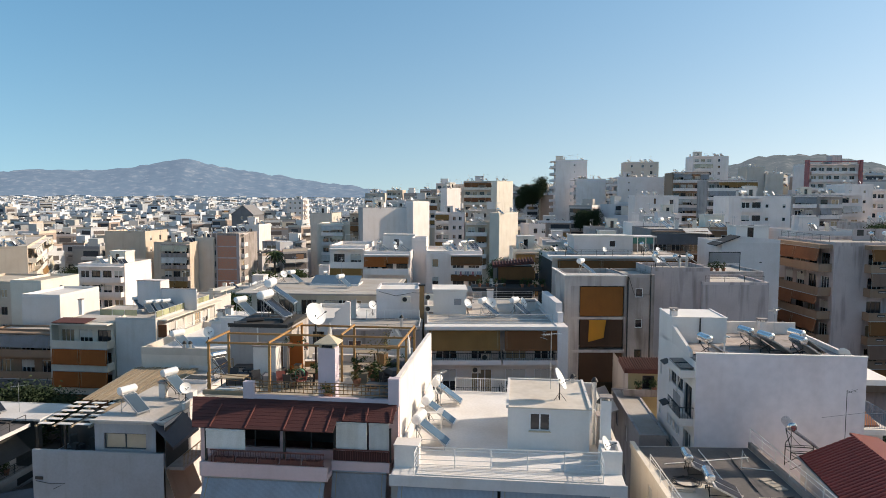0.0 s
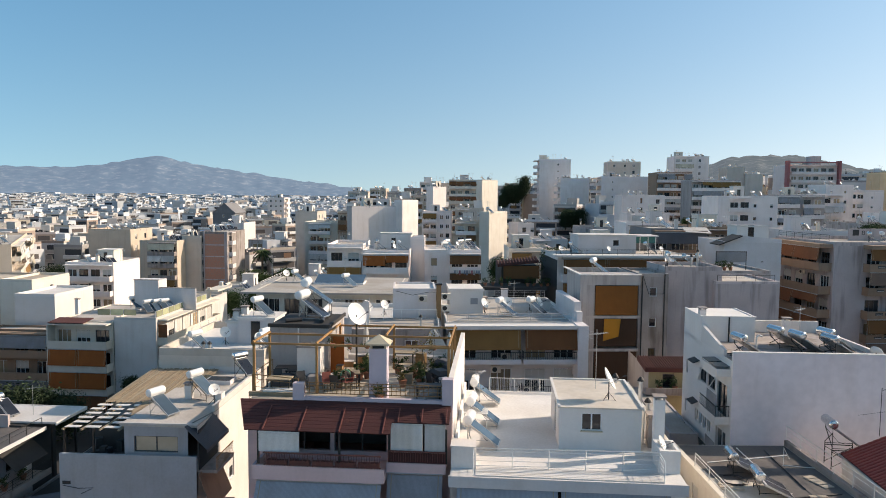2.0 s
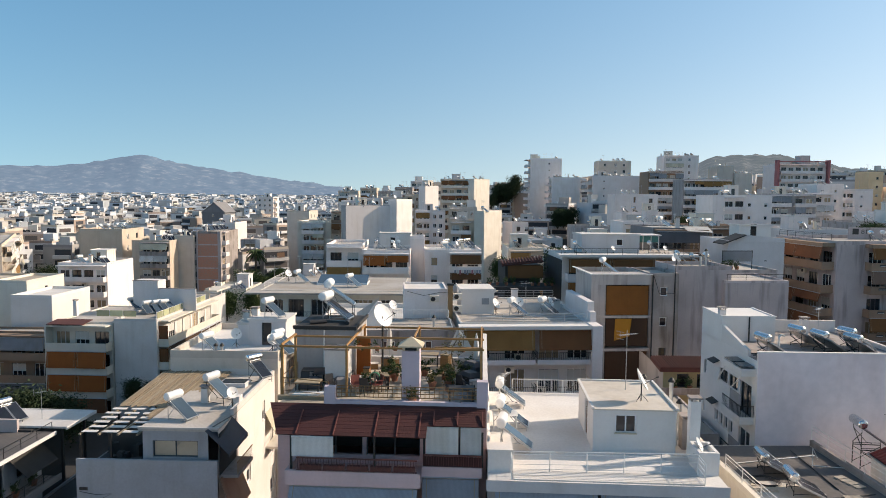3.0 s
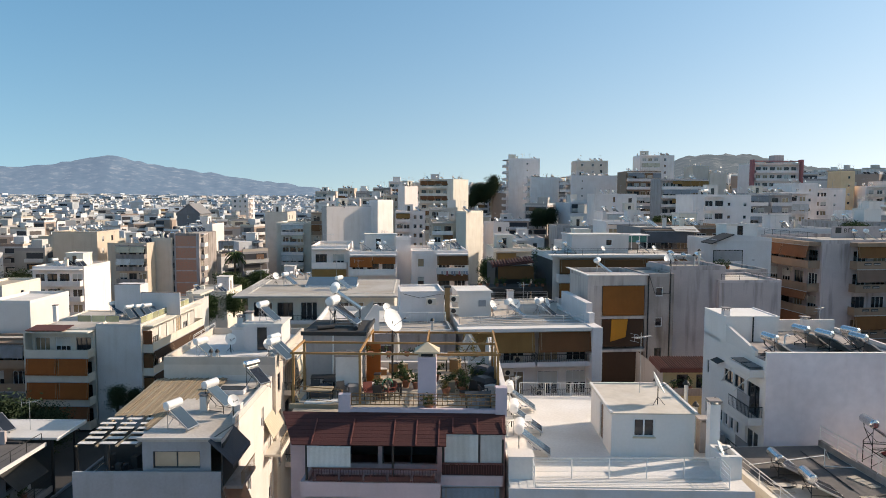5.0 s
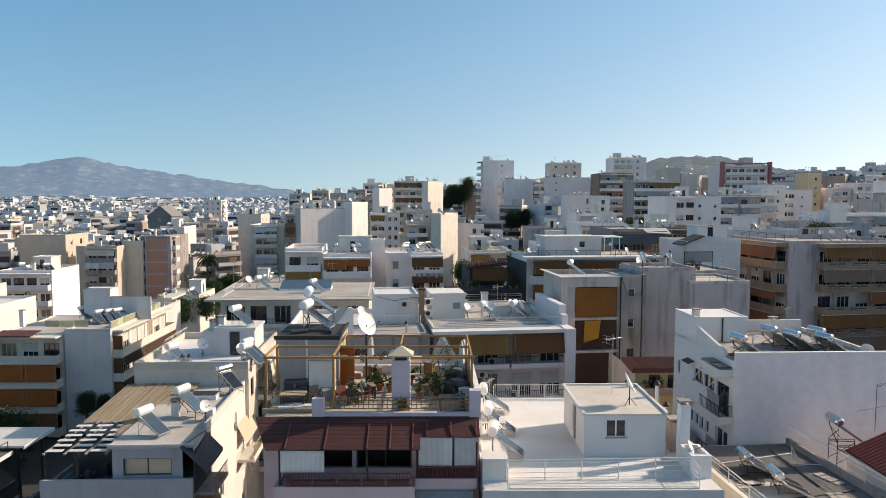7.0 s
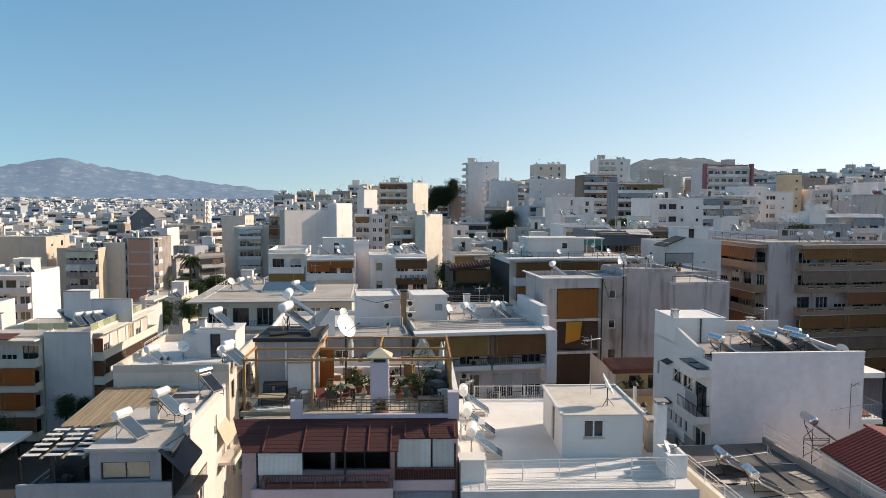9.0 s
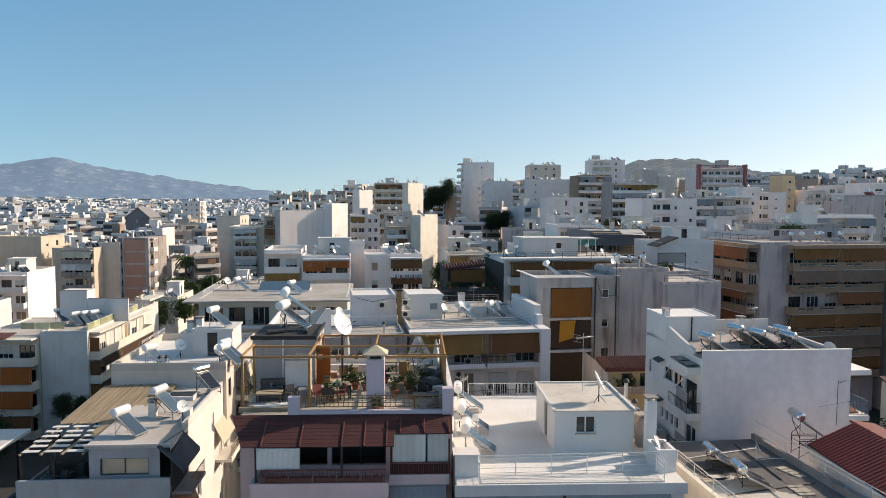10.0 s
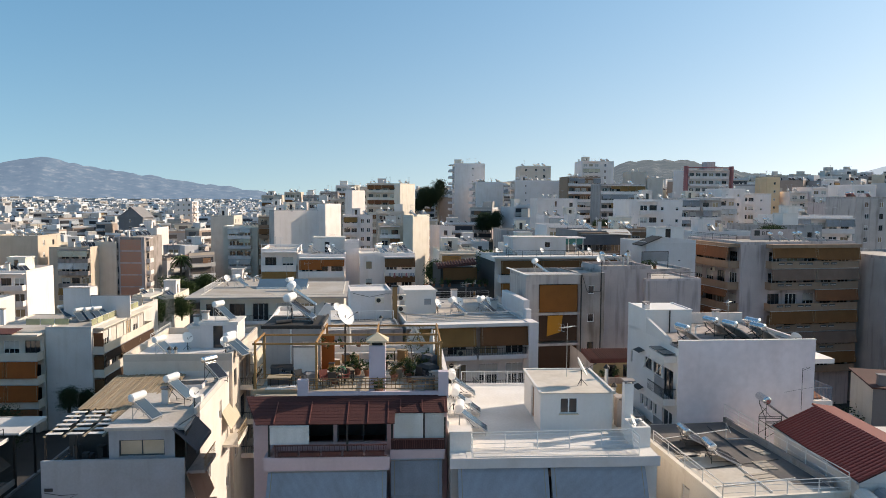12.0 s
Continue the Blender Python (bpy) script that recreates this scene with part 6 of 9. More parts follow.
        part("awning", Shape().slab((W + 0.02, 10.6, zf + 2.6), (W + 0.7, 10.6, zf + 1.2), (W + 0.7, 14.4, zf + 1.2), (W + 0.02, 14.4, zf + 2.6), 0.03), ["creamcloth"], b, "cream side awning")
    # lattice pergola and reed mat
    pg = thing("pergola", O, "weathered lattice and reed mat over the dark veranda", "pergola")
    for k in range(6):
        for j in range(3):
            y, x = 0.45 + 0.82 * k, 0.15 + 1.28 * j
            part("slat", shared("lattice_plate", lambda: Shape().box(0, 0.95, 0, 0.38, 0, 0.03).mesh("slat", ["deck_white"])), None, pg, at=pose(x - 0.05 * k + 0.12 * (k % 2), y, 15.1 + 0.03 * k))
    for k in range(4):
        x = 0.1 + 1.2 * k
        part("beam", Shape().box(x, x + 0.12, 0.2, 5.4, 15.0, 15.1), ["timber_old"], pg)
    for x, y in ((0.1, 0.3), (2.0, 0.3), (0.1, 5.2), (0.1, 11.0)):
        part("post", Shape().box(x, x + 0.12, y, y + 0.12, z, 15.1), ["iron"], pg)
    rnd = random.Random(8)
    for k in range(28):
        x, q = 0.195 * k, rnd.uniform(0, 0.05)
        part("reed_strip", Shape().slab((x, 5.5 + rnd.uniform(-0.3, 0.2), 15.22 + q), (x + 0.165, 5.5, 15.22 + q), (x + 0.165, 13.2 + rnd.uniform(-0.4, 0.3), 15.72 + q), (x, 13.2, 15.72 + q), 0.03), ["reed" if k % 4 else "timber_old"], pg)
    for k in range(6):
        x = 3.0 + 0.2 * k
        part("reed_strip", Shape().slab((x, 1.2 + 0.75 * (5 - k) * 0.6 + rnd.uniform(-0.3, 0.2), 15.3), (x + 0.17, 1.2 + 0.75 * (5 - k) * 0.6, 15.3), (x + 0.17, 5.9, 15.34), (x, 5.9, 15.34), 0.03), ["reed"], pg)
    # added dark sheet gives the veranda's back its shade by colour
    cl = thing("veranda_screen", O @ pose(0.3, 3.4, z), "dark sheet standing in for shade in the veranda", "screen")
    part("netting", Shape().box(0, 3.5, 0, 0.04, 0, 2.3), ["screen"], cl)

    def at(lx, ly, lz=15.45):
        return O @ Vector((lx, ly, lz))

    p = at(5.15, 2.5)
    heater(p.x, p.y, p.z, -28, "tank_white", "panel", 1, 0.0)
    p = at(6.3, 6.2)
    heater(p.x, p.y, p.z, -28, "tank_white", "panel", 1, 0.3)
    p = at(5.95, 5.9)
    chimney(p.x, p.y, p.z, 1.0, 0.45, "white", -4.6)
    p = at(8.4, 4.2, 16.25)
    dish(p.x, p.y, 15.6, 40, 0.4, 0.8)
    p = at(7.6, 11.9)
    heater(p.x, p.y, p.z, -40, "tank", "panel_dark", 1, 0.3)
    # floor and boxes are near black in place of the veranda's shade
    part("veranda_floor", Shape().box(0.15, 3.9, 0.25, 5.4, z + 0.004, z + 0.05), ["shade_dark"], b, "veranda floor, coloured dark to imitate shade")
    rnd = random.Random(5)
    for k in range(7):
        w = rnd.uniform(0.3, 0.7)
        t = thing("storage_box", O @ pose(rnd.uniform(0.6, 3.5), rnd.uniform(0.6, 3.0), z + 0.05, 0, 0, rnd.uniform(0, 90)), "box stored under the veranda, darkened for its shade", "box", "veranda boxes")
        part("body", Shape().box(-w / 2, w / 2, -0.2, 0.2, 0, rnd.uniform(0.4, 1.2)), [rnd.choice(("shade_dark", "plastic_dark"))], t)
        part("strap", Shape().box(-w / 2 - 0.01, w / 2 + 0.01, -0.03, 0.03, 0.05, 0.3), ["plastic_dark"], t)
    w = thing("wall_cable", O @ pose(0.2, -0.02, 11.3), "loose black cables hooked on the blank wall", "cable")
    part("cable", Shape().run(((0, 0, 0.2), (1.0, -0.05, 0.05), (2.0, -0.03, 0.1), (1.2, -0.05, -0.3)), 0.02), ["plastic_dark"], w)
    part("bracket", Shape().box(0, 0.5, -0.05, 0.0, 0.3, 0.5), ["plastic_dark"], w)
    ac = thing("air_conditioner", O @ pose(5.4, D + 0.1, 15.9), "beige air conditioner unit by the wall", "air conditioner", "air conditioners")
    part("case", Shape().box(-0.42, 0.42, -0.16, 0.16, 0, 0.6), ["cream"], ac)
    part("fan_grille", Shape().tube((-0.12, -0.17, 0.3), (-0.12, -0.19, 0.3), 0.22, 16), ["iron"], ac)


reed_house()


def gap_filler():
    """A low made-up house, coloured dark for the gap's shade beside the reed pergola."""
    b = building(-33.8, 46.0, -5, 6.8, 24.0, 7.2, "low made-up dark house filling the gap's shade", "slate", "bitumen", 2, 0.2, seed=42, name="small_house", group="", right=[("win", (3, 7), 1.0, 1.4, 0.9)])
    part("canopy", Shape().slab((0.2, -0.3, 8.2), (6.2, -0.3, 9.4), (6.2, 3.2, 9.4), (0.2, 3.2, 8.2), 0.06), ["darkcloth"], b, "dark sloping canopy sheet")
    for u, h in ((0.3, 8.1), (6.0, 9.3)):
        part("canopy_post", Shape().box(u, u + 0.08, 0.1, 0.18, 7.4, h), ["iron"], b)


gap_filler()


def behind_reed():
    """The house with the long low grey wall, and the small white roof house on it."""
    b = building(-25.0, 57.6, -4.6, 8.7, 12.0, 17.35, "weathered grey-white block with a white roof house", "beige", "deck_white", 3, 0.6, seed=41,
                 right=[("bal", 3.0, 8.0, 1.1, "cream", ("creamcloth",), "rail"), ("win", (1.2, 10.4), 1.0, 1.5, 0.7)], front=[("win", (7.3,), 0.9, 1.2, 1.0)])
    m = b.matrix_world

    def at(lx, ly, lz=16.77):
        return m @ Vector((lx, ly, lz))

    p = at(5.0, 4.6)
    s = stairhouse(p.x, p.y, p.z, -4.6, 3.2, 3.6, 2.3, "cool", "front", "small bluish-white roof house with a barred window", False)
    p = at(3.9, 5.0)
    stairhouse(p.x, p.y, p.z, -4.6, 1.1, 3.0, 1.9, "cool", "", "low white lean-to beside the roof house", False)
    p = at(4.3, 6.4, 16.77)
    chimney(p.x, p.y, p.z, 2.6, 0.5, "white")
    p = at(5.0, 6.6, 16.77)
    chimney(p.x, p.y, p.z, 2.9, 0.55, "white")
    for lx, ly, lz in ((2.4, 1.6, 16.8), (6.3, 6.0, 19.1), (7.9, 3.2, 16.8), (8.2, 1.6, 16.8)):
        p = at(lx, ly, lz)
        heater(p.x, p.y, p.z, -28, "tank_white", "panel", 1, 0.0)
    for lx, ly in ((4.0, 4.2), (7.7, 2.1)):
        p = at(lx, ly)
        dish(p.x, p.y, p.z, 40, 0.5, 0.8)
    for lx in (3.6, 4.1):
        p = at(lx, 0.3, 17.3)
        flue(p.x, p.y, p.z, 0.35)
    railing("roof_rail", [(0.3, 6.0), (0.3, 12.0)], 17.35, 0.5, "rail_white", b, bars=2)


behind_reed()


# ---- house with the orange canvas balconies ----
def orange_house():
    b = building(-44.0, 93.6, -6.0, 5.7, 25.0, 13.5, "white corner block with orange canvas and lit side balconies", "white", "deck", 4, 0.3, seed=21, doors=("half", "shut", "curtain", "half"),
                 right=[("bal", 0.6, 19.0, 1.3, "cream", (None, "umber", "umber"), "solid")])
    m = b.matrix_world
    for k in range(4):
        zf = 12.9 - STOREY * (k + 1)
        part("corner_canvas", Shape().box(5.75, 6.95, 0.5, 0.56, zf + 0.95, zf + 2.7), ["brown" if k else "rust"], b, "rust coloured corner canvas")
        part("corner_slab", Shape().box(5.7, 7.05, 0.42, 0.62, zf - 0.1, zf + 0.95), ["cream"], b)
    b2 = building(-52.2, 94.3, -6.0, 8.1, 14.0, 12.9, "white block with wide orange balcony awnings", "cream", "deck", 4, 0.15, seed=22,
                  front=[("bal", 0.1, 8.0, 1.5, "cream", (None, "orange", "orange", "rust"), "solid")])
    part("side_wall", Shape().box(-0.1, 0.12, -1.5, 0, 0, 12.6), ["cream"], b2)
    part("canopy", Shape().slab((0.2, -1.6, 12.95), (5.0, -1.6, 12.95), (5.0, 1.0, 13.2), (0.2, 1.0, 13.2), 0.08), ["tile_old"], b2, "thin red canopy")
    # bright side wall behind
    building(-60.8, 100.7, -6.0, 5.9, 9.6, 15.6, "chalk-white block with a sunlit blank side wall", "chalk", "deck_white", 3, 0.4, seed=23)
    building(-62.5, 97.0, -6.0, 9.6, 3.0, 11.3, "brown block with layered balconies and grey canvas", "olive", "deck", 4, 0.3, seed=24,
             front=[("bal", 0.2, 9.4, 1.5, "olive", ("greycloth", None, "darkcloth"), "solid")])
    b5 = building(-84.5, 121.0, -6.0, 12.0, 12.0, 15.0, "sand-coloured block with a plain roof storey", "sand", "deck_warm", 4, 0.4, seed=25, right=[("win", (3.0, 8.0), 1.0, 1.4, 0.8)], front=[("win", (3, 9), 1.2, 1.4, 0.8)])
    building(-70.6, 114.0, -6.0, 5.4, 10.0, 16.0, "cream block with a sunlit side", "cream", "deck_warm", 3, 0.4, seed=26, right=[("win", (5.0,), 0.8, 1.6, 0.6)])

    def at(lx, ly, lz=13.25):
        return m @ Vector((lx, ly, lz))

    for k, (lx, ly) in enumerate(((1.6, 6.0), (2.6, 6.8), (3.4, 7.4), (-2.0, 9.0))):
        p = at(lx, ly)
        heater(p.x, p.y, p.z, -40, "tank_white", "panel", 2 if k < 3 else 1)
    p = at(-6.8, 3.0)
    chimney(p.x, p.y, p.z, 2.0, 0.5, "chalk")
    g = thing("roof_storey", m @ pose(-1.6, 8.5, 13.2), "grey-white masonry storey set back on the roof", "wall")
    part("wall", Shape().box(0, 3.6, 0, 2.6, 0, 4.2).box(3.6, 9.0, 0.15, 0.4, 0, 3.1), ["cool"], g)
    part("coping", Shape().box(-0.06, 3.66, -0.06, 0.2, 4.2, 4.3).box(3.66, 9.0, 0.1, 0.45, 3.1, 3.18), ["concrete"], g)
    for k in range(9):
        part("glass_panel", shared("rail_glass", lambda: Shape().box(-0.015, 0.015, 0.05, 1.75, 0.05, 0.85).mesh("glass_panel", ["railglass"])), None, b, "greenish glass rail panel", at=pose(5.5, 0.6 + 1.82 * k, 13.45))
    for k in range(3):
        part("glass_panel", shared("rail_glass", lambda: None), None, b, "greenish glass rail panel", at=pose(-3.2 + 1.82 * k, 1.6, 13.45, 0, 0, -90))
    railing("roof_rail", [(5.5, 0.4), (5.5, 17.0)], 13.5, 0.8, "rail_white", b, bars=1)
    t = thing("roof_gate", m @ pose(5.3, 18.5, 13.2), "cream masonry frame over the roof stairs", "frame")
    part("post", Shape().box(-0.3, 0.3, -0.2, 0.2, 0, 1.9), ["cream"], t)
    part("post", Shape().box(-0.3, 0.3, 4.8, 5.2, 0, 2.2), ["cream"], t)
    part("lintel", Shape().box(-0.5, 1.6, -0.4, 5.6, 1.3, 1.6), ["cream"], t)


orange_house()


# ---- middle house with the long brown canvas ----
def middle_house():
    b = building(-1.3, 61.9, 1.0, 12.0, 15.0, 18.75, "white block with a broad brown canvas balcony", "white", "deck", 4, 0.2, seed=31, doors=("plain", "half", "curtain", "half"),
                 front=[("bal", 0.15, 6.5, 1.4, "cool", (None,), "rail"), ("bal", 6.7, 11.9, 1.4, "cool", (None,), "rail")])
    m = b.matrix_world
    part("awning", awning_mesh(6.2, 1.55, 0.35, "tan"), None, b, "olive tan canvas, lowered", at=pose(0.2, -1.35, 18.3))
    part("awning", awning_mesh(5.0, 1.55, 0.35, "brown"), None, b, "brown canvas, lowered", at=pose(6.8, -1.35, 18.3))
    part("roof_edge", Shape().box(-0.2, 12.1, -1.8, 0.0, 18.42, 18.62).box(-0.2, 12.1, -1.82, -1.7, 18.62, 18.72), ["chalk"], b)
    part("side_wall", Shape().box(11.4, 12.3, -1.9, 9.0, 14, 18.7).box(11.7, 12.3, 1.0, 9.0, 18.7, 20.4).box(11.75, 12.25, 0.2, 1.0, 18.7, 19.6), ["cool"], b)
    part("drain_pipe", Shape().run(((12.33, -1.4, 8), (12.33, -1.4, 17.5), (12.33, -0.5, 18.6)), 0.06), ["steel"], b)
    railing("roof_rail", [(5.0, 13.8), (11.5, 13.8)], 18.55, 1.1, "steel", b, bars=3)

    def at(lx, ly, lz=18.57):
        return m @ Vector((lx, ly, lz))

    p = at(0.6, 5.4)
    stairhouse(p.x, p.y, p.z, 1.0, 3.2, 4.2, 2.35, "chalk", "", "bright white roof house with a grille", False)
    p = at(-1.2, 5.4, 0)
    building(-6.25, 66.6, 1.0, 4.1, 5.0, 21.1, "small white block squeezed between roofs", "cool", "deck_white", 2, 0.2, seed=32)
    lr = building(-9.6, 60.6, 1.0, 7.9, 5.6, 18.35, "low flat roof with a grey front between the houses", "concrete", "deck", 3, 0.12, seed=44, front=[("win", (2.0, 5.2), 1.2, 1.6, 0.7)])
    railing("roof_rail", [(2.6, 4.9), (7.6, 4.9)], 18.3, 0.95, "rail_white", lr, gap=0.15)
    part("roof_pipe", Shape().run(((0.2, 0.6, 18.42), (4.0, 0.5, 18.42), (7.6, 0.8, 18.42), (7.7, 5.0, 18.42)), 0.06, 6), ["rail_white"], lr)
    part("roof_pipe", Shape().run(((0.4, 2.4, 18.4), (5.0, 2.2, 18.4), (7.4, 2.9, 18.4)), 0.045, 6), ["steel"], lr)
    rs = thing("roof_lean_to", pose(-10.2, 62.2, 18.3, 0, 0, 1), "white angled plaster gable on the low roof", "roof house")
    part("wall", Shape().slab((0, 0, 0), (2.0, 0, 0), (2.0, 0, 2.2), (1.6, 0, 2.3), 0.3), ["chalk"], rs)
    for k in range(4):
        part("roof_pipe", Shape().run(((0.6 + 0.5 * k, 1.0 + 0.8 * k, 18.62), (5.2, 1.2 + 0.9 * k, 18.62), (11.2, 0.9 + 1.3 * k, 18.64)), 0.045, 6), ["rail_white" if k % 2 else "steel"], b)
    railing("roof_rail", [(0.1, 0.3), (11.3, 0.3)], 18.75, 0.7, "steel", b, bars=2)
    for lx, ly, tn in ((5.3, 4.6, -24), (8.4, 4.9, -32)):
        p = at(lx, ly)
        heater(p.x, p.y, p.z, tn, "tank_white", "panel_dark", 1)
    for lx, ly, r in ((3.9, 4.9, 0.5), (8.6, 6.6, 0.5)):
        p = at(lx, ly)
        dish(p.x, p.y, p.z, 50, r, 0.8)
    p = at(6.6, 4.0)
    antenna(p.x, p.y, p.z, 30, 3.4)
    for lx, ly, tn in ((6.2, 5.6, 10), (9.4, 5.9, 60)):
        p = at(lx, ly)
        dish(p.x, p.y, p.z, tn, 0.5, 0.8)
    for k, (lx, ly, w, d, hh, mt) in enumerate(((4.0, 8.2, 1.0, 0.8, 1.2, "concrete"), (10.2, 8.0, 1.2, 1.0, 0.9, "white"), (6.4, 9.0, 0.6, 0.6, 1.9, "cool"))):
        p = at(lx, ly)
        t = thing("roof_hatch", pose(p.x, p.y, p.z, 0, 0, 1), "small masonry roof hatch with a slab lid", "hatch", "roof hatches")
        part("body", Shape().box(-w / 2, w / 2, -d / 2, d / 2, 0, hh), [mt], t)
        part("lid", Shape().box(-w / 2 - 0.08, w / 2 + 0.08, -d / 2 - 0.08, d / 2 + 0.08, hh, hh + 0.08), ["concrete"], t)
    part("grille", Shape().box(2.6, 3.3, 5.36, 5.39, 19.5, 20.1), ["greycloth"], b)
    du = thing("duct", pose(-1.9, 66.2, 16.5, 0, 0, 1), "brown metal duct between two white roof houses", "duct")
    part("shaft", Shape().box(-0.22, 0.22, -0.2, 0.2, 0, 5.0), ["rail_brown"], du)
    part("cowl", Shape().box(-0.32, 0.32, -0.3, 0.3, 5.0, 5.15), ["iron"], du)
    for ax, az in ((-1.2, 20.1), (-1.2, 19.0)):
        cooler(pose(ax, 66.3, az, 0, 0, 1))
    part("cable", Shape().run(((-4.6, 4.6, 20.9), (-3.0, 4.55, 20.5), (-1.4, 4.58, 20.8), (0.5, 5.3, 20.6)), 0.025, 5), ["plastic_dark"], b)
    ac = thing("air_conditioner", pose(-3.4, 66.25, 19.9, 0, 0, 1), "beige air conditioner unit on a white wall", "air conditioner", "air conditioners")
    part("case", Shape().box(-0.42, 0.42, -0.16, 0.16, 0, 0.6), ["cream"], ac)
    part("fan_grille", Shape().tube((-0.12, -0.17, 0.3), (-0.12, -0.19, 0.3), 0.22, 16), ["iron"], ac)
    # low flat roofs to the left and behind
    f = building(-23.9, 87.4, -3.0, 17.6, 14.0, 18.1, "wide white block with an overhanging flat roof", "cream", "deck", 3, 0.12, seed=33,
                 front=[("win", (2.2, 7.0, 11.5), 1.4, 2.1, 0.1), ("bal", 0.2, 17.2, 1.5, "cool", (None,), "rail")])
    part("roof_slab", Shape().box(-1.4, 18.0, -2.0, 14.4, 17.86, 18.06), ["deck"], f)
    fm = f.matrix_world
    railing("roof_rail", [(0.3, 1.0), (0.3, 13.0)], 18.06, 0.9, "rail_white", f, bars=3)
    for lx, ly, tn in ((3.0, 8.0, -20), (10.5, 4.0, -30)):
        p = fm @ Vector((lx, ly, 18.06))
        heater(p.x, p.y, p.z, tn)
    p = fm @ Vector((1.6, 9.0, 18.06))
    dish(p.x, p.y, p.z, 45, 0.5, 0.8)
    for lx, ly in ((2.5, 12.0), (9.5, 10.0), (12.5, 9.0), (-0.8, 11.0)):
        p = fm @ Vector((lx, ly, 18.06))
        antenna(p.x, p.y, p.z, lx * 30, 3.4)
    sk = thing("skylight", fm @ pose(6.0, 6.0, 18.06), "blue-tinted glass roof light on the flat roof", "skylight")
    part("glass", Shape().slab((0, 0, 0.2), (6.5, 0, 0.2), (6.5, 3.2, 1.0), (0, 3.2, 1.0), 0.05), ["panel"], sk)
    part("frame", Shape().box(-0.05, 6.55, -0.05, 0.0, 0, 0.2).box(-0.05, 0, 0, 3.2, 0, 0.25).box(6.5, 6.55, 0, 3.2, 0, 0.25), ["frame"], sk)
    # connecting lower roofs behind the pergola house
    building(-14.5, 70.5, -3.0, 9.0, 10.0, 17.6, "white low block with a railed roof", "chalk", "deck_white", 3, 0.5, seed=34, front=[("win", (2, 5), 1.2, 1.5, 0.8)], right=[("win", (3, 6), 1.0, 1.4, 0.8)])
    for lx, ly in ((-9.0, 73.0), (-7.4, 74.5)):
        dish(lx, ly, 17.2, 40, 0.5, 0.8)
    wv = thing("canvas_windbreak", pose(-11.0, 71.5, 17.1, 0, 0, -3), "white canvas windbreak stretched on poles", "windbreak")
    part("canvas", Shape().slab((0, 0, 0), (2.2, 0, 0), (2.2, 0, 2.4), (0, 0, 0.9), 0.04), ["whitecloth"], wv)
    part("pole", Shape().tube((2.2, 0, 0), (2.2, 0, 2.5), 0.03, 6), ["steel"], wv)


middle_house()


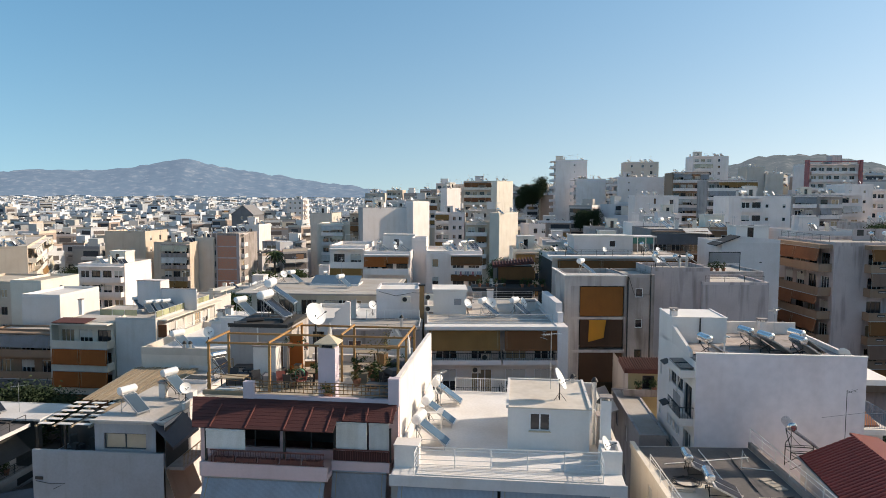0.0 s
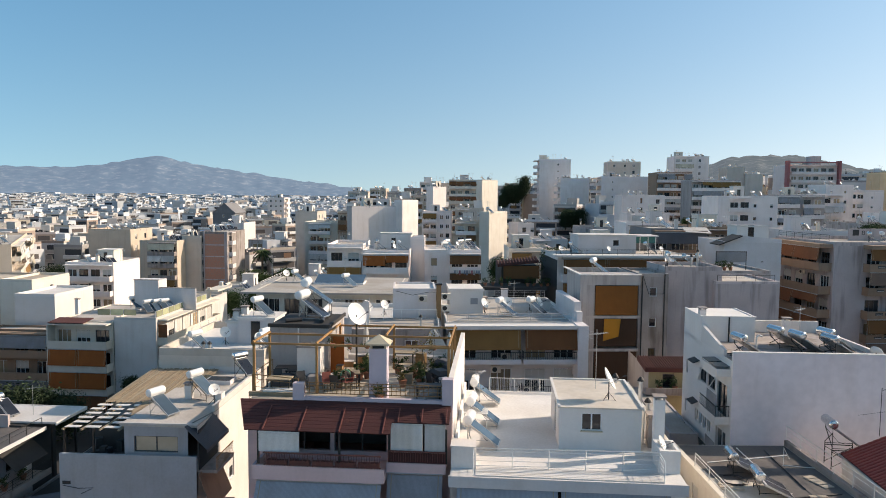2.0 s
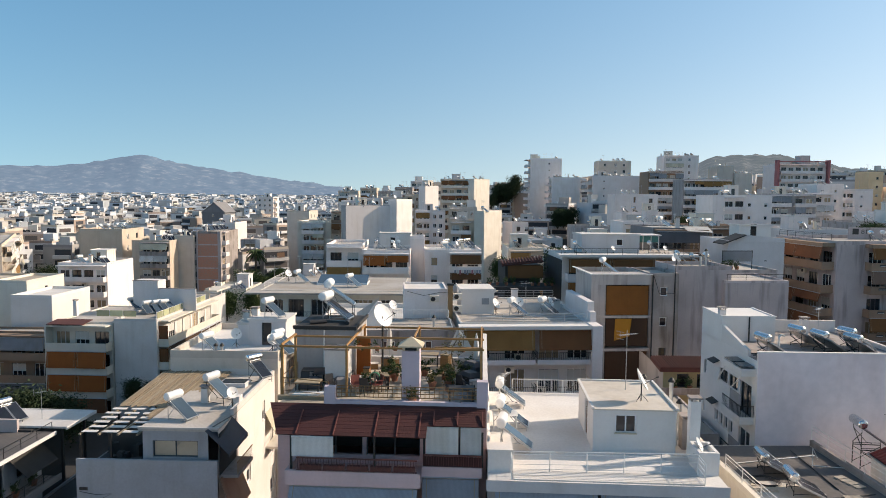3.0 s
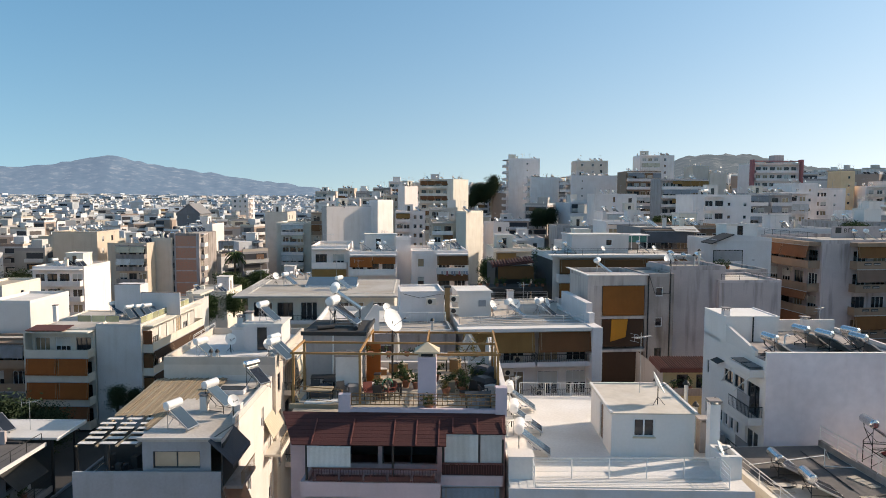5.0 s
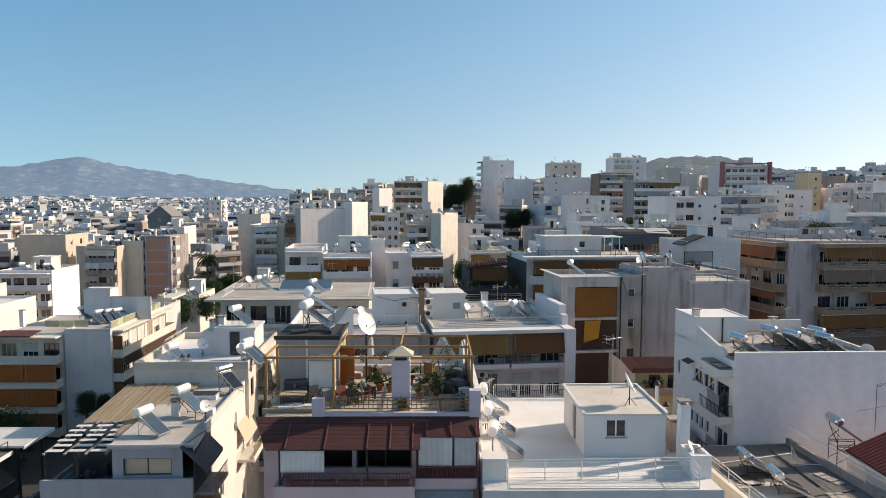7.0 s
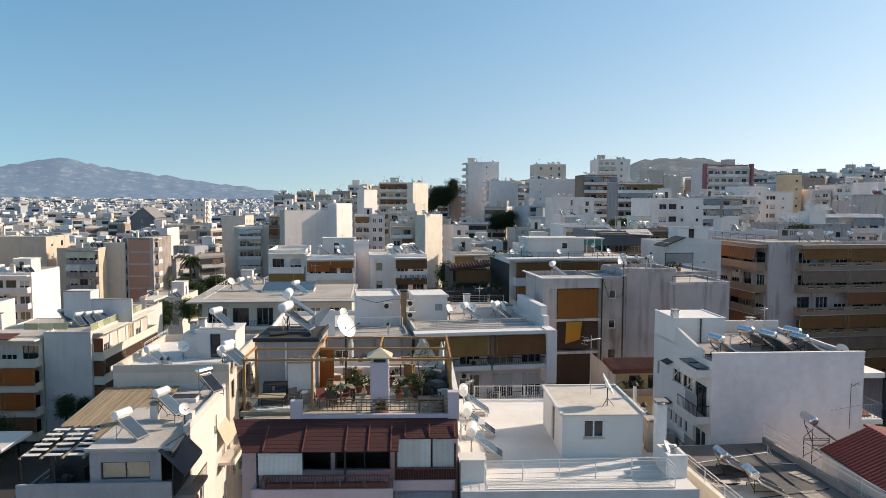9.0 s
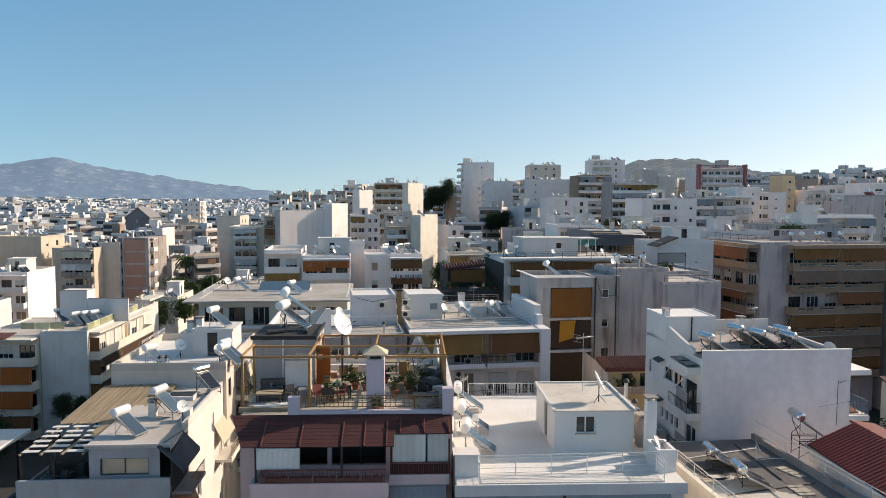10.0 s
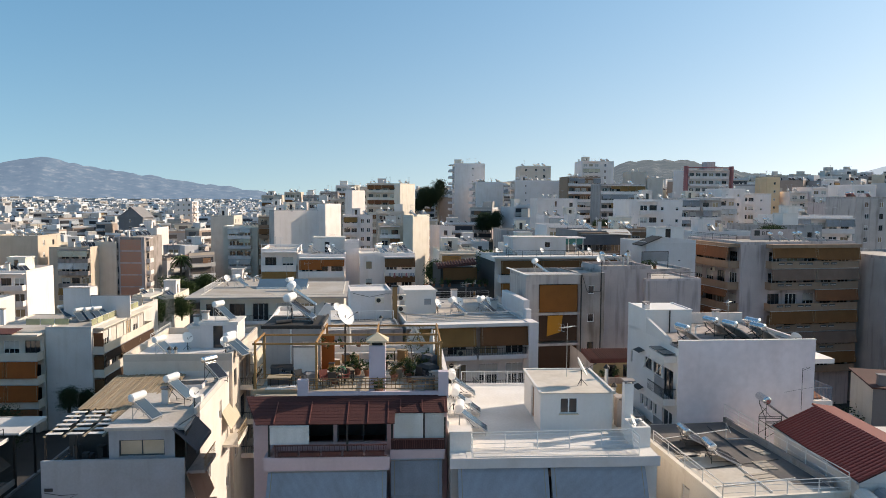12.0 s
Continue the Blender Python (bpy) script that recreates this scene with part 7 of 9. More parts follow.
# ---- grey block with brown canvas bays ----
def grey_block():
    b = building(12.4, 70.6, 0.5, 5.6, 5.0, 22.3, "grey plastered block with deep brown canvas bays", "grey", "deck", 5, 0.5, seed=35)
    part("bay_wall", Shape().box(-0.4, 0.25, -2.6, 0.0, 0, 22.3).box(0.25, 5.6, -2.5, 0, 21.3, 22.3).box(0.25, 5.6, -2.5, 0, 18.0, 18.25).box(0.25, 5.6, -2.5, 0, 14.7, 14.95), ["grey"], b)
    part("coping", Shape().box(-0.45, 5.7, -2.65, -2.45, 22.3, 22.38).box(-0.45, -0.2, -2.45, 5.0, 22.3, 22.38), ["chalk"], b)
    part("bay_wall", Shape().box(-0.4, 1.1, -2.44, -2.3, 0, 21.3), ["grey"], b, "stained grey side wall of the bay")
    # near-black sheet over the wall paints the bays' inner shade
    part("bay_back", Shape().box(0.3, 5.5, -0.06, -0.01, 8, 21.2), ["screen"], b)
    for zt, key, drop in ((21.2, "amber", 2.9), (17.95, "umber", 2.75), (14.65, "umber", 2.9)):
        part("awning", Shape().slab((1.2, -2.4, zt - drop), (5.4, -2.4, zt - drop), (5.4, -2.35, zt), (1.2, -2.35, zt), 0.03), [key], b, f"{key} canvas screen of a balcony bay")
    part("hanging_cloth", Shape().slab((2.0, -2.55, 15.75), (3.5, -2.62, 16.2), (3.75, -2.5, 17.95), (2.1, -2.5, 17.95), 0.02), ["saffron"], b, "saffron cloth hung over the slab")
    b2 = building(18.0, 68.6, 0.5, 3.0, 6.0, 22.4, "narrow grey block with small lavatory windows", "concrete", "deck", 5, 0.3, seed=36, front=[("win", (1.5,), 0.75, 0.9, 1.2)])
    part("drain_pipe", Shape().tube((0.35, -0.06, 0), (0.35, -0.06, 22.2), 0.06, 6).tube((2.6, -0.06, 0), (2.6, -0.06, 22.4), 0.06, 6), ["iron"], b2)
    part("cable_loop", Shape().run(((0.4, -0.08, 22.2), (1.0, -0.08, 20.4), (2.5, -0.08, 20.4), (2.6, -0.08, 23.4)), 0.03), ["iron"], b2)
    b3 = building(21.0, 69.8, 0.5, 5.9, 5.5, 23.0, "tall blank mauve-grey party wall block", "mauve", "deck", 4, 0.4, seed=37)
    b4 = building(26.0, 69.2, 0.5, 6.6, 7.0, 21.6, "stained mauve-grey block with a flat roof", "mauve", "deck", 4, 0.25, seed=38)
    p = b.matrix_world @ Vector((2.2, 2.6, 21.82))
    heater(p.x, p.y, p.z, -30, "tank_white", "panel_dark", 1, 0.0)
    p = b3.matrix_world @ Vector((1.2, 2.6, 22.62))
    heater(p.x, p.y, p.z, -15, "tank", "panel_dark", 2, 0.0)
    p = b3.matrix_world @ Vector((0.6, 1.2, 22.62))
    dish(p.x, p.y, p.z, 95, 0.5, 0.8)
    for k, (lx, ly) in enumerate(((3.5, 2.0), (4.8, 3.6))):
        p = b3.matrix_world @ Vector((lx, ly, 22.62))
        flue(p.x, p.y, p.z, 1.2 + 0.4 * k)
    railing("roof_rail", [(0.3, 0.3), (6.2, 0.3)], 21.6, 0.6, "iron", b4, bars=1)
    # yellow low house with an old tile roof in the gap
    y = thing("small_house", pose(16.0, 59.0, 0, 0, 0, -4.5), "yellow rendered upper storey under old red tiles", "house")
    part("wall", Shape().wall(8.0, 15.1, [(1.2, 2.2, 13.6, 14.8), (2.9, 3.9, 13.6, 14.8)]), ["yellow"], y)
    part("side_wall", Shape().wall(8.0, 15.1, []), ["grey"], y, at=pose(0, 8, 0, 0, 0, -90))
    part("window", window_mesh(1.0, 1.2, "dark"), None, y, at=pose(1.7, 0.12, 14.2))
    part("window", window_mesh(1.0, 1.2, "dark"), None, y, at=pose(3.4, 0.12, 14.2))
    part("roof", Shape().slab((-0.4, -0.5, 15.42), (8.4, -0.5, 15.42), (8.4, 2.6, 15.74), (-0.4, 2.6, 15.74), 0.34), ["tile_old"], y)
    for k in range(40):
        part("roof_tile", shared("long_tile", lambda: Shape().tube((0, -0.55, 15.18), (0, 2.6, 15.48), 0.06, 6).mesh("roof_tile", ["tile_old"])), None, y, at=pose(-0.3 + 0.215 * k, 0, 0.3))
    part("balcony", Shape().box(-0.6, 8, -1.6, 0, 13.4, 13.6).box(-0.6, 8, -1.65, -1.55, 13.6, 14.0), ["concrete"], y)
    part("side_roof", Shape().slab((-3.4, -6, 13.0), (-1.8, -6, 13.6), (-1.8, 1.0, 13.6), (-3.4, 1.0, 13.0), 0.1), ["steel"], y)
    for k in range(3):
        potted(16.6 + 1.3 * k, 57.9, 13.62, k % 2, k * 50)
    building(13.9, 48.0, -4.5, 2.0, 12.0, 13.4, "narrow grey lean-to block in the gap", "grey", "deck", 3, 0.1, seed=39, left=[("win", (3, 7), 0.9, 1.2, 1.0)])


grey_block()


# ---- long penthouse house behind, and the canvas block to the right ----
def right_blocks():
    b = building(14.4, 91.0, 0.5, 17.7, 12.0, 22.3, "long low block with a railed roof and brown canvas front", "white", "deck", 3, 0.1, seed=51,
                 front=[("bal", 0.4, 17.5, 1.6, "cool", ("bronze", "amber", "amber"), "solid")])
    part("roof_edge", Shape().box(-0.8, 17.8, -2.0, 0, 22.2, 22.45), ["chalk"], b)
    railing("roof_rail", [(-0.6, -1.7), (17.4, -1.7)], 22.45, 0.8, "iron", b, bars=2)
    # plain dark sheet makes this side look shaded
    part("side_screen", Shape().box(-0.06, -0.01, 0.2, 11.5, 14, 21.6), ["shade_dark"], b, "dark sheet standing in for the side's shade")
    m = b.matrix_world @ pose(-1.8, 0, 0)
    p = m @ Vector((5.4, 4.0, 22.2))
    ph = stairhouse(p.x, p.y, p.z, 0.5, 8.0, 5.0, 2.5, "cool", "", "long bluish-white penthouse with small windows", True)
    for lx, ly in ((4.2, 3.0), (14.5, 3.5)):
        p = m @ Vector((lx, ly, 22.22))
        heater(p.x, p.y, p.z, -20, "tank", "panel_dark", 1)
    for lx, ly in ((16.2, 2.0), (9.0, 1.6), (2.6, 2.0)):
        p = m @ Vector((lx, ly, 22.22))
        dish(p.x, p.y, p.z, 30, 0.36, 0.6)
    h = thing("small_house", pose(5.0, 95.0, 0, 0, 0, 0), "low house with a striped red tile roof and canvas", "house")
    # wall coloured near black for the shade under the tiles
    part("wall", Shape().box(2.6, 7.4, 0.7, 8, 0, 20.5), ["shade_dark"], h)
    part("roof", Shape().slab((1.8, -1.6, 20.6), (7.4, -1.6, 21.2), (7.4, 0.4, 21.6), (1.8, 0.4, 21.0), 0.15), ["tile_old"], h)
    for k in range(14):
        part("roof_tile", shared("short_tile", lambda: Shape().tube((0, -1.65, 20.78), (0, 0.4, 21.18), 0.11, 6).mesh("roof_tile", ["tile_old"])), None, h, at=pose(1.95 + 0.4 * k, 0, 0.043 * k))
    part("awning", Shape().slab((2.6, -1.7, 18.9), (7.4, -1.7, 18.9), (7.4, -1.4, 20.6), (2.6, -1.4, 20.6), 0.03), ["bronze"], h)
    for k in range(4):
        potted(5.0 + 1.1 * k, 92.0 + 0.5 * (k % 2), 18.1, 1, k * 30)
        potted(10.6 + 0.9 * k, 91.6 + 0.4 * (k % 2), 18.1, 1, 40 + k * 50)
    # ledge carries the terrace's shade in its colour as well
    part("ledge", Shape().box(-1, 8, -4.5, 0, 17.7, 18.1), ["shade_dark"], h)
    # brown canvas block
    c = building(49.8, 88.6, 2.0, 18.7, 14.0, 24.4, "brown rendered block with banded balconies and canvas", "mauve", "deck", 6, 0.5, seed=52,
                 left=[("bal", 2.0, 13.6, 1.7, "olive", ("rust", None, "rust"), "solid")],
                 front=[("bal", 4.0, 18.5, 1.3, "olive", ("bronze", "taupe", None, "bronze", "taupe"), "solid")])
    part("awning", awning_mesh(7.2, 1.45, 0.3, "rust"), None, c, "rust canvas, lowered", at=pose(11.2, -1.28, 17.48))
    part("roof_eave", Shape().box(3.9, 18.7, -1.5, -0.02, 23.55, 24.05).box(-1.75, -0.02, 0.3, 12.2, 23.6, 24.1), ["olive"], c, "brown rendered eave slab")
    cm = c.matrix_world
    for lx, ly, tk in ((6.0, 2.0, "tank"), (8.5, 3.0, "tank_white"), (10.5, 2.5, "tank"), (12.5, 4.0, "tank"), (14.8, 3.0, "tank")):
        p = cm @ Vector((lx, ly, 23.92))
        heater(p.x, p.y, p.z, -25, tk, "panel_dark", 1)
    railing("roof_rail", [(0.2, 1.5), (0.2, 13.5)], 24.4, 0.8, "iron", c, bars=2)
    for k in range(5):
        zf = 24.4 - 0.5 - STOREY * (k + 1) - 0.12
        for u in (5.6, 6.9, 9.0, 10.2, 12.9, 14.2):
            # solid dark blocks imitate shaded slots in the parapet
            part("planter_slot", shared("slot", lambda: Shape().box(-0.5, 0.5, -0.02, 0.06, -0.16, 0.16).mesh("planter_slot", ["screen"])), None, c, at=pose(u, -1.31, zf + 0.55))
            part("planter_sill", shared("slot_sill", lambda: Shape().box(-0.42, 0.42, -0.05, 0.0, -0.1, -0.03).mesh("planter_sill", ["whitecloth"])), None, c, at=pose(u, -1.31, zf + 0.55))
    sl = building(36.2, 90.4, -3, 7.4, 10.0, 24.3, "white block with a broad blank wall under a roof edge", "cool", "deck", 4, 0.15, seed=53)
    slm = sl.matrix_world
    part("gable_top", Shape().face(((0.9, 0.0, 24.3), (7.4, 0.0, 24.3), (7.4, 0.0, 24.6), (2.0, 0.0, 25.05))).face(((7.4, 0.3, 24.3), (0.9, 0.3, 24.3), (2.0, 0.3, 25.05), (7.4, 0.3, 24.6))), ["cool"], sl)
    part("pent_roof", Shape().slab((-0.9, -0.5, 23.9), (2.1, -0.5, 25.1), (2.1, 3.0, 25.1), (-0.9, 3.0, 23.9), 0.14), ["bitumen"], sl, "black felt pent roof")
    part("corner_ledge", Shape().box(4.8, 5.1, -0.1, 0, 21.6, 21.7), ["iron"], sl)
    stairhouse(*(slm @ Vector((3.6, 5.2, 24.2))), -3, 4.4, 3.4, 1.9, "chalk", "front", "low white roof house with a dark door")
    for lx, ly in ((0.6, 7.0), (6.8, 7.6)):
        p = slm @ Vector((lx, ly, 24.2))
        antenna(p.x, p.y, p.z, 40, 2.4)
    dk = building(31.0, 104.0, -1, 8.2, 11.0, 25.3, "dim block with brown slatted balconies", "slate", "deck", 4, 0.25, seed=54, front=[("bal", 0.2, 8.0, 1.4, "olive", ("darkcloth", "umber"), "rail")])
    part("canvas_roof", Shape().slab((4.6, -1.9, 24.9), (8.4, -1.9, 24.7), (8.4, 0.2, 25.5), (4.6, 0.2, 25.5), 0.05), ["whitecloth"], dk, "white canvas over the roof edge")
    clutter(dk, 8.2, 11, 25.06, 57, 1, 1, 3, False, 2)
    # roof things behind the tall blank party wall
    wb = thing("canvas_windbreak", pose(30.6, 80.0, 0, 0, 0, 2), "grey canvas windbreak in a dark frame", "windbreak")
    part("canvas", Shape().box(0.06, 3.6, 0, 0.03, 22.5, 23.7), ["greycloth"], wb)
    part("frame", Shape().box(0, 0.06, -0.03, 0.05, 21.6, 23.8).box(3.6, 3.66, -0.03, 0.05, 21.6, 23.8).box(0.06, 3.6, -0.03, 0.05, 23.7, 23.78), ["iron"], wb)
    rear = building(24.4, 76.5, 0.5, 11.0, 8.0, 21.9, "low grey block behind the party walls", "grey", "deck", 3, 0.3, seed=58)
    for k, (lx, ly) in enumerate(((1.6, 1.2), (3.4, 1.6))):
        p = rear.matrix_world @ Vector((lx, ly, 21.62))
        heater(p.x, p.y, p.z, -20 + 8 * k, "tank", "panel_dark", 2, 0.3)
    p = rear.matrix_world @ Vector((0.5, 2.8, 21.62))
    dish(p.x, p.y, p.z, 20, 0.62, 0.75)
    for k in range(3):
        q = rear.matrix_world @ Vector((6.2 + 0.7 * k, 2.6, 21.62))
        potted(q.x, q.y, q.z, 1, 50 * k)
    kiosk = thing("roof_kiosk", m @ pose(13.6, 6.6, 22.22), "glazed roof veranda with teal canvas and white posts", "veranda")
    part("canvas", Shape().box(0.1, 3.4, -0.02, 0.02, 1.3, 2.2), ["teal"], kiosk)
    part("roof", Shape().box(-0.2, 3.7, -0.5, 3.0, 2.2, 2.36), ["cool"], kiosk)
    part("back_wall", Shape().box(0, 3.5, 2.7, 2.85, 0, 2.2), ["slate"], kiosk)
    for u in (0.0, 1.15, 2.3, 3.4):
        part("post", Shape().box(u, u + 0.1, -0.05, 0.05, 0, 2.2), ["frame"], kiosk)
    # low roof wall with two painted letters
    sg = thing("roof_screen", pose(58.8, 100.0, 23.9, 0, 0, 2), "grey rendered roof wall with black painted letters", "wall")
    part("wall", Shape().box(0, 8.0, 0, 0.25, 0, 1.75), ["mauve"], sg)
    part("hatch", Shape().box(0.55, 1.5, -0.03, -0.004, 0.75, 1.6), ["screen"], sg)
    beta = Shape().box(1.95, 2.05, -0.012, -0.004, 0.85, 1.45)
    for a, c in ((0.85, 0.93), (1.11, 1.19), (1.37, 1.45)):
        beta.box(2.05, 2.3, -0.012, -0.004, a, c)
    beta.box(2.3, 2.39, -0.012, -0.004, 0.9, 1.14).box(2.3, 2.39, -0.012, -0.004, 1.17, 1.4)
    part("letter", beta, ["screen"], sg, "black painted letter B")
    part("letter", Shape().box(2.65, 2.75, -0.012, -0.004, 0.85, 1.45).box(3.05, 3.15, -0.012, -0.004, 0.85, 1.45).box(2.75, 3.05, -0.012, -0.004, 1.36, 1.45), ["screen"], sg, "black painted letter Π")
    building(70.0, 84.6, 2, 12.0, 14.0, 22.5, "pale block with blue-white balcony fronts", "grey", "deck", 6, 0.4, seed=55, front=[("bal", 0.3, 11.7, 1.3, "bluewall", (None, "bluecloth", None), "solid")], left=[("win", (3.0, 8.0), 1.2, 1.6, 0.7)])
    y = thing("small_house", pose(41.93, 54.59, 0, 0, 0, -23), "low cream house with a grey front and old roof tiles", "house")
    part("wall", Shape().wall(9.0, 12.9, []).add(Shape().wall(6.1, 12.9, []), pose(0, 6.1, 0, 0, 0, -90)), ["cream"], y)
    part("front_wall", Shape().box(0.02, 9.0, -0.2, -0.02, 0, 12.85), ["slate"], y, "grey rendered front wall")
    part("roof", Shape().slab((-0.2, -0.45, 12.95), (9.2, -0.45, 12.75), (9.2, 6.3, 13.15), (-0.2, 6.3, 13.25), 0.14), ["tile_old"], y)
    part("chimney_shaft", Shape().box(0.6, 1.3, 0.3, 1.0, 12.8, 13.9).box(0.5, 1.4, 0.2, 1.1, 13.9, 14.0), ["slate"], y)


right_blocks()


# ---- low house beside the reed pergola ----
def side_house():
    O = pose(-43.0, 45.5, 0, 0, 0, -6)
    b = thing("small_house", O, "low shaded house with stepped pale roof slabs", "house")
    right = [(1.2, 2.2, 9.6, 11.4), (3.4, 5.0, 8.9, 11.2), (6.4, 7.4, 9.6, 11.4), (1.2, 3.0, 6.0, 8.0), (5.0, 7.0, 6.0, 8.0)]
    s = Shape().wall(8.7, 11.85, [(3.0, 4.4, 9.4, 11.2), (6.0, 7.6, 9.0, 11.2)])
    s.add(Shape().wall(9.2, 11.85, right), pose(8.7, 0, 0, 0, 0, 90)).add(Shape().wall(9.2, 11.85, []), pose(0, 9.2, 0, 0, 0, -90))
    part("wall", s, ["bluewall"], b)
    for u0, u1, a, c in right:
        part("window", window_mesh(u1 - u0, c - a, "dark"), None, b, at=pose(8.7, 0, 0, 0, 0, 90) @ pose((u0 + u1) / 2, 0.13, (a + c) / 2))
    part("window", window_mesh(1.4, 1.8, "dark"), None, b, at=pose(3.7, 0.13, 10.3))
    part("window", window_mesh(1.6, 2.2, "dark"), None, b, at=pose(6.8, 0.13, 10.1))
    # back wall's near-black colour replaces the deep shade below the slab
    part("back_wall", Shape().box(0, 8.0, 9.2, 13.0, 0, 12.15), ["shade_dark"], b)
    part("roof", Shape().box(-0.3, 9.7, 0.2, 9.5, 11.85, 12.0), ["roof_low"], b, "dusty grey roof screed")
    part("roof_edge", Shape().box(9.7, 9.8, 0.1, 9.5, 11.8, 12.06), ["chalk"], b)
    part("upper_roof", Shape().box(-0.3, 10.5, 9.6, 13.5, 12.2, 12.35), ["deck_white"], b, "white upper roof slab")
    part("upper_roof_edge", Shape().box(10.5, 10.6, 9.5, 13.6, 12.15, 12.4).box(-0.3, 10.5, 13.5, 13.6, 12.15, 12.4), ["chalk"], b)
    for y in (9.8, 12.8):
        part("post", Shape().box(9.9, 10.05, y, y + 0.15, 8.0, 12.2), ["iron"], b)
    part("screen_wall", Shape().box(3.4, 7.0, 9.1, 9.35, 12.0, 12.95), ["mauve"], b, "low masonry screen on the roof")
    for zf in (8.8, 5.8):
        part("balcony", Shape().box(8.7, 10.4, 0.5, 9.0, zf - 0.2, zf).box(10.3, 10.4, 0.5, 9.0, zf, zf + 0.25), ["concrete"], b)
        railing("veranda_rail", [(10.35, 0.5), (10.35, 9.0)], zf + 0.25, 0.75, "iron", b, bars=3)
    railing("roof_rail", [(9.5, 0.4), (9.5, 9.4)], 12.0, 0.75, "iron", b, bars=1)
    # blind and veranda back likewise have shade put into their colour
    part("sun_blind", Shape().slab((8.8, 5.2, 11.6), (10.3, 5.2, 10.2), (10.3, 8.8, 10.2), (8.8, 8.8, 11.6), 0.03), ["shade_dark"], b, "dark side blind")
    part("veranda_back", Shape().box(8.0, 8.2, 9.3, 13.0, 6.0, 12.1), ["screen"], b)
    p = O @ Vector((4.9, 10.6, 12.35))
    heater(p.x, p.y, p.z, -28, "tank", "panel_dark", 2)
    for k in range(4):
        q = O @ Vector((9.4, 1.2 + 2.0 * k, 8.8))
        potted(q.x, q.y, q.z, k % 2, 40 * k)
    p = O @ Vector((7.6, 11.2, 12.35))
    antenna(p.x, p.y, p.z, 30, 2.4)
    for k, (lx, ly) in enumerate(((2.0, 4.0), (5.2, 6.4), (7.4, 3.0))):
        p = O @ Vector((lx, ly, 12.0))
        t = thing("plank_pile", pose(p.x, p.y, p.z, 0, 0, 30 * k), "weathered boards stacked on the grey roof", "boards", "roof boards")
        for j in range(4):
            part("plank", Shape().box(-0.8, 0.8, -0.4 + 0.2 * j, -0.23 + 0.2 * j, 0.0, 0.05 + 0.02 * (j % 2)), ["timber_old"], t)


side_house()


# ---- blocks of the middle distance ----
def B(*a, **k):
    return building(*a, **k)


def bal(u0, u1, mat="cool", awns=(None,), style="solid", depth=1.3):
    return ("bal", u0, u1, depth, mat, awns, style)


def win(*us, w=1.1, h=1.4, sill=0.9):
    return ("win", us, w, h, sill)


MIDDLE = []


def mid(x, y, rot, W, D, top, label, wall, deck="deck", storeys=4, roof=(2, 1, 2, True, 1), **k):
    n = len(MIDDLE)
    b = building(x, y, rot, W, D, top, label, wall, deck, storeys, 0.5, seed=100 + n, **k)
    MIDDLE.append((x, y, W, D))
    clutter(b, W, D, top - 0.48, 500 + n, *roof)
    return b


# towards the left
mid(-75.8, 145.5, -4, 10.0, 11.5, 15.7, "white low block with a deep balcony and a sunlit side wall", "chalk", "deck_white", 3, (3, 2, 1, True, 1), front=[bal(0.2, 9.8, "cool")])
mid(-111.5, 226, -6, 13.0, 14, 16.9, "sand-coloured blank block with a flat roof", "sand", storeys=3, right=[win(3, 8)])
mid(-91.5, 190, -6, 11.6, 12, 20.2, "sand-coloured blank block with solar heaters on top", "sand", storeys=3, roof=(4, 1, 2, False, 1), right=[win(3, 8)])
mid(-75.0, 182, -6, 9.8, 13, 17.8, "sand block with cream awnings over stacked balconies", "sand", storeys=5, front=[bal(2.6, 9.7, "concrete", ("creamcloth", "whitecloth", None, "tan"))])
b = mid(-65.6, 186, -6, 5.0, 14, 18.8, "pale beige blank party wall block", "beige", storeys=4, roof=(1, 0, 1, False, 1))


def brick_block():
    b = building(-61.4, 186.5, -6, 7.7, 13, 19.9, "unfinished concrete frame block with red brick infill", "concrete", "deck", 5, 0.2, seed=60, right=[bal(1.0, 3.5, "white", (None,), "solid", 1.0)])
    for k in range(6):
        z = 19.6 - STOREY * (k + 1)
        part("floor_beam", Shape().box(-0.1, 7.8, -0.16, -0.01, z - 0.3, z + 0.0), ["mauve"], b)
        part("brick_infill", Shape().box(1.62, 6.9, -0.10, -0.01, z, z + STOREY - 0.3), ["brick"], b, "red hollow-brick infill")
        # solid dark plate in place of the shade inside a loggia
        part("loggia", Shape().box(0.3, 1.15, -0.08, -0.01, z + 0.5, z + 1.9), ["screen"], b, "dark plate painting a shaded loggia opening")
    for u, w in ((-0.1, 0.3), (1.3, 0.32), (6.9, 0.8)):
        part("column", Shape().box(u, u + w, -0.18, -0.01, 0, 19.9), ["mauve"], b)
    clutter(b, 6.9, 13, 19.72, 61, 4, 1, 2, False, 1)


brick_block()
mid(-71.5, 244, -6, 8.0, 12, 19.9, "white block with a grey top storey", "white", storeys=4, front=[win(2, 5)])
gable = building(-99.0, 330, -6, 10.5, 14, 21.0, "slate-grey gabled block of flats", "slate", "deck", 3, 0.1, seed=62, front=[win(5.0, w=0.9)])
MIDDLE.append((-99.0, 330, 10.5, 14))
part("gable", Shape().face(((0, 0, 20.9), (10.5, 0, 20.9), (5.6, 0, 25.4))).face(((0, 14, 20.9), (5.6, 14, 25.4), (10.5, 14, 20.9))), ["slate"], gable)
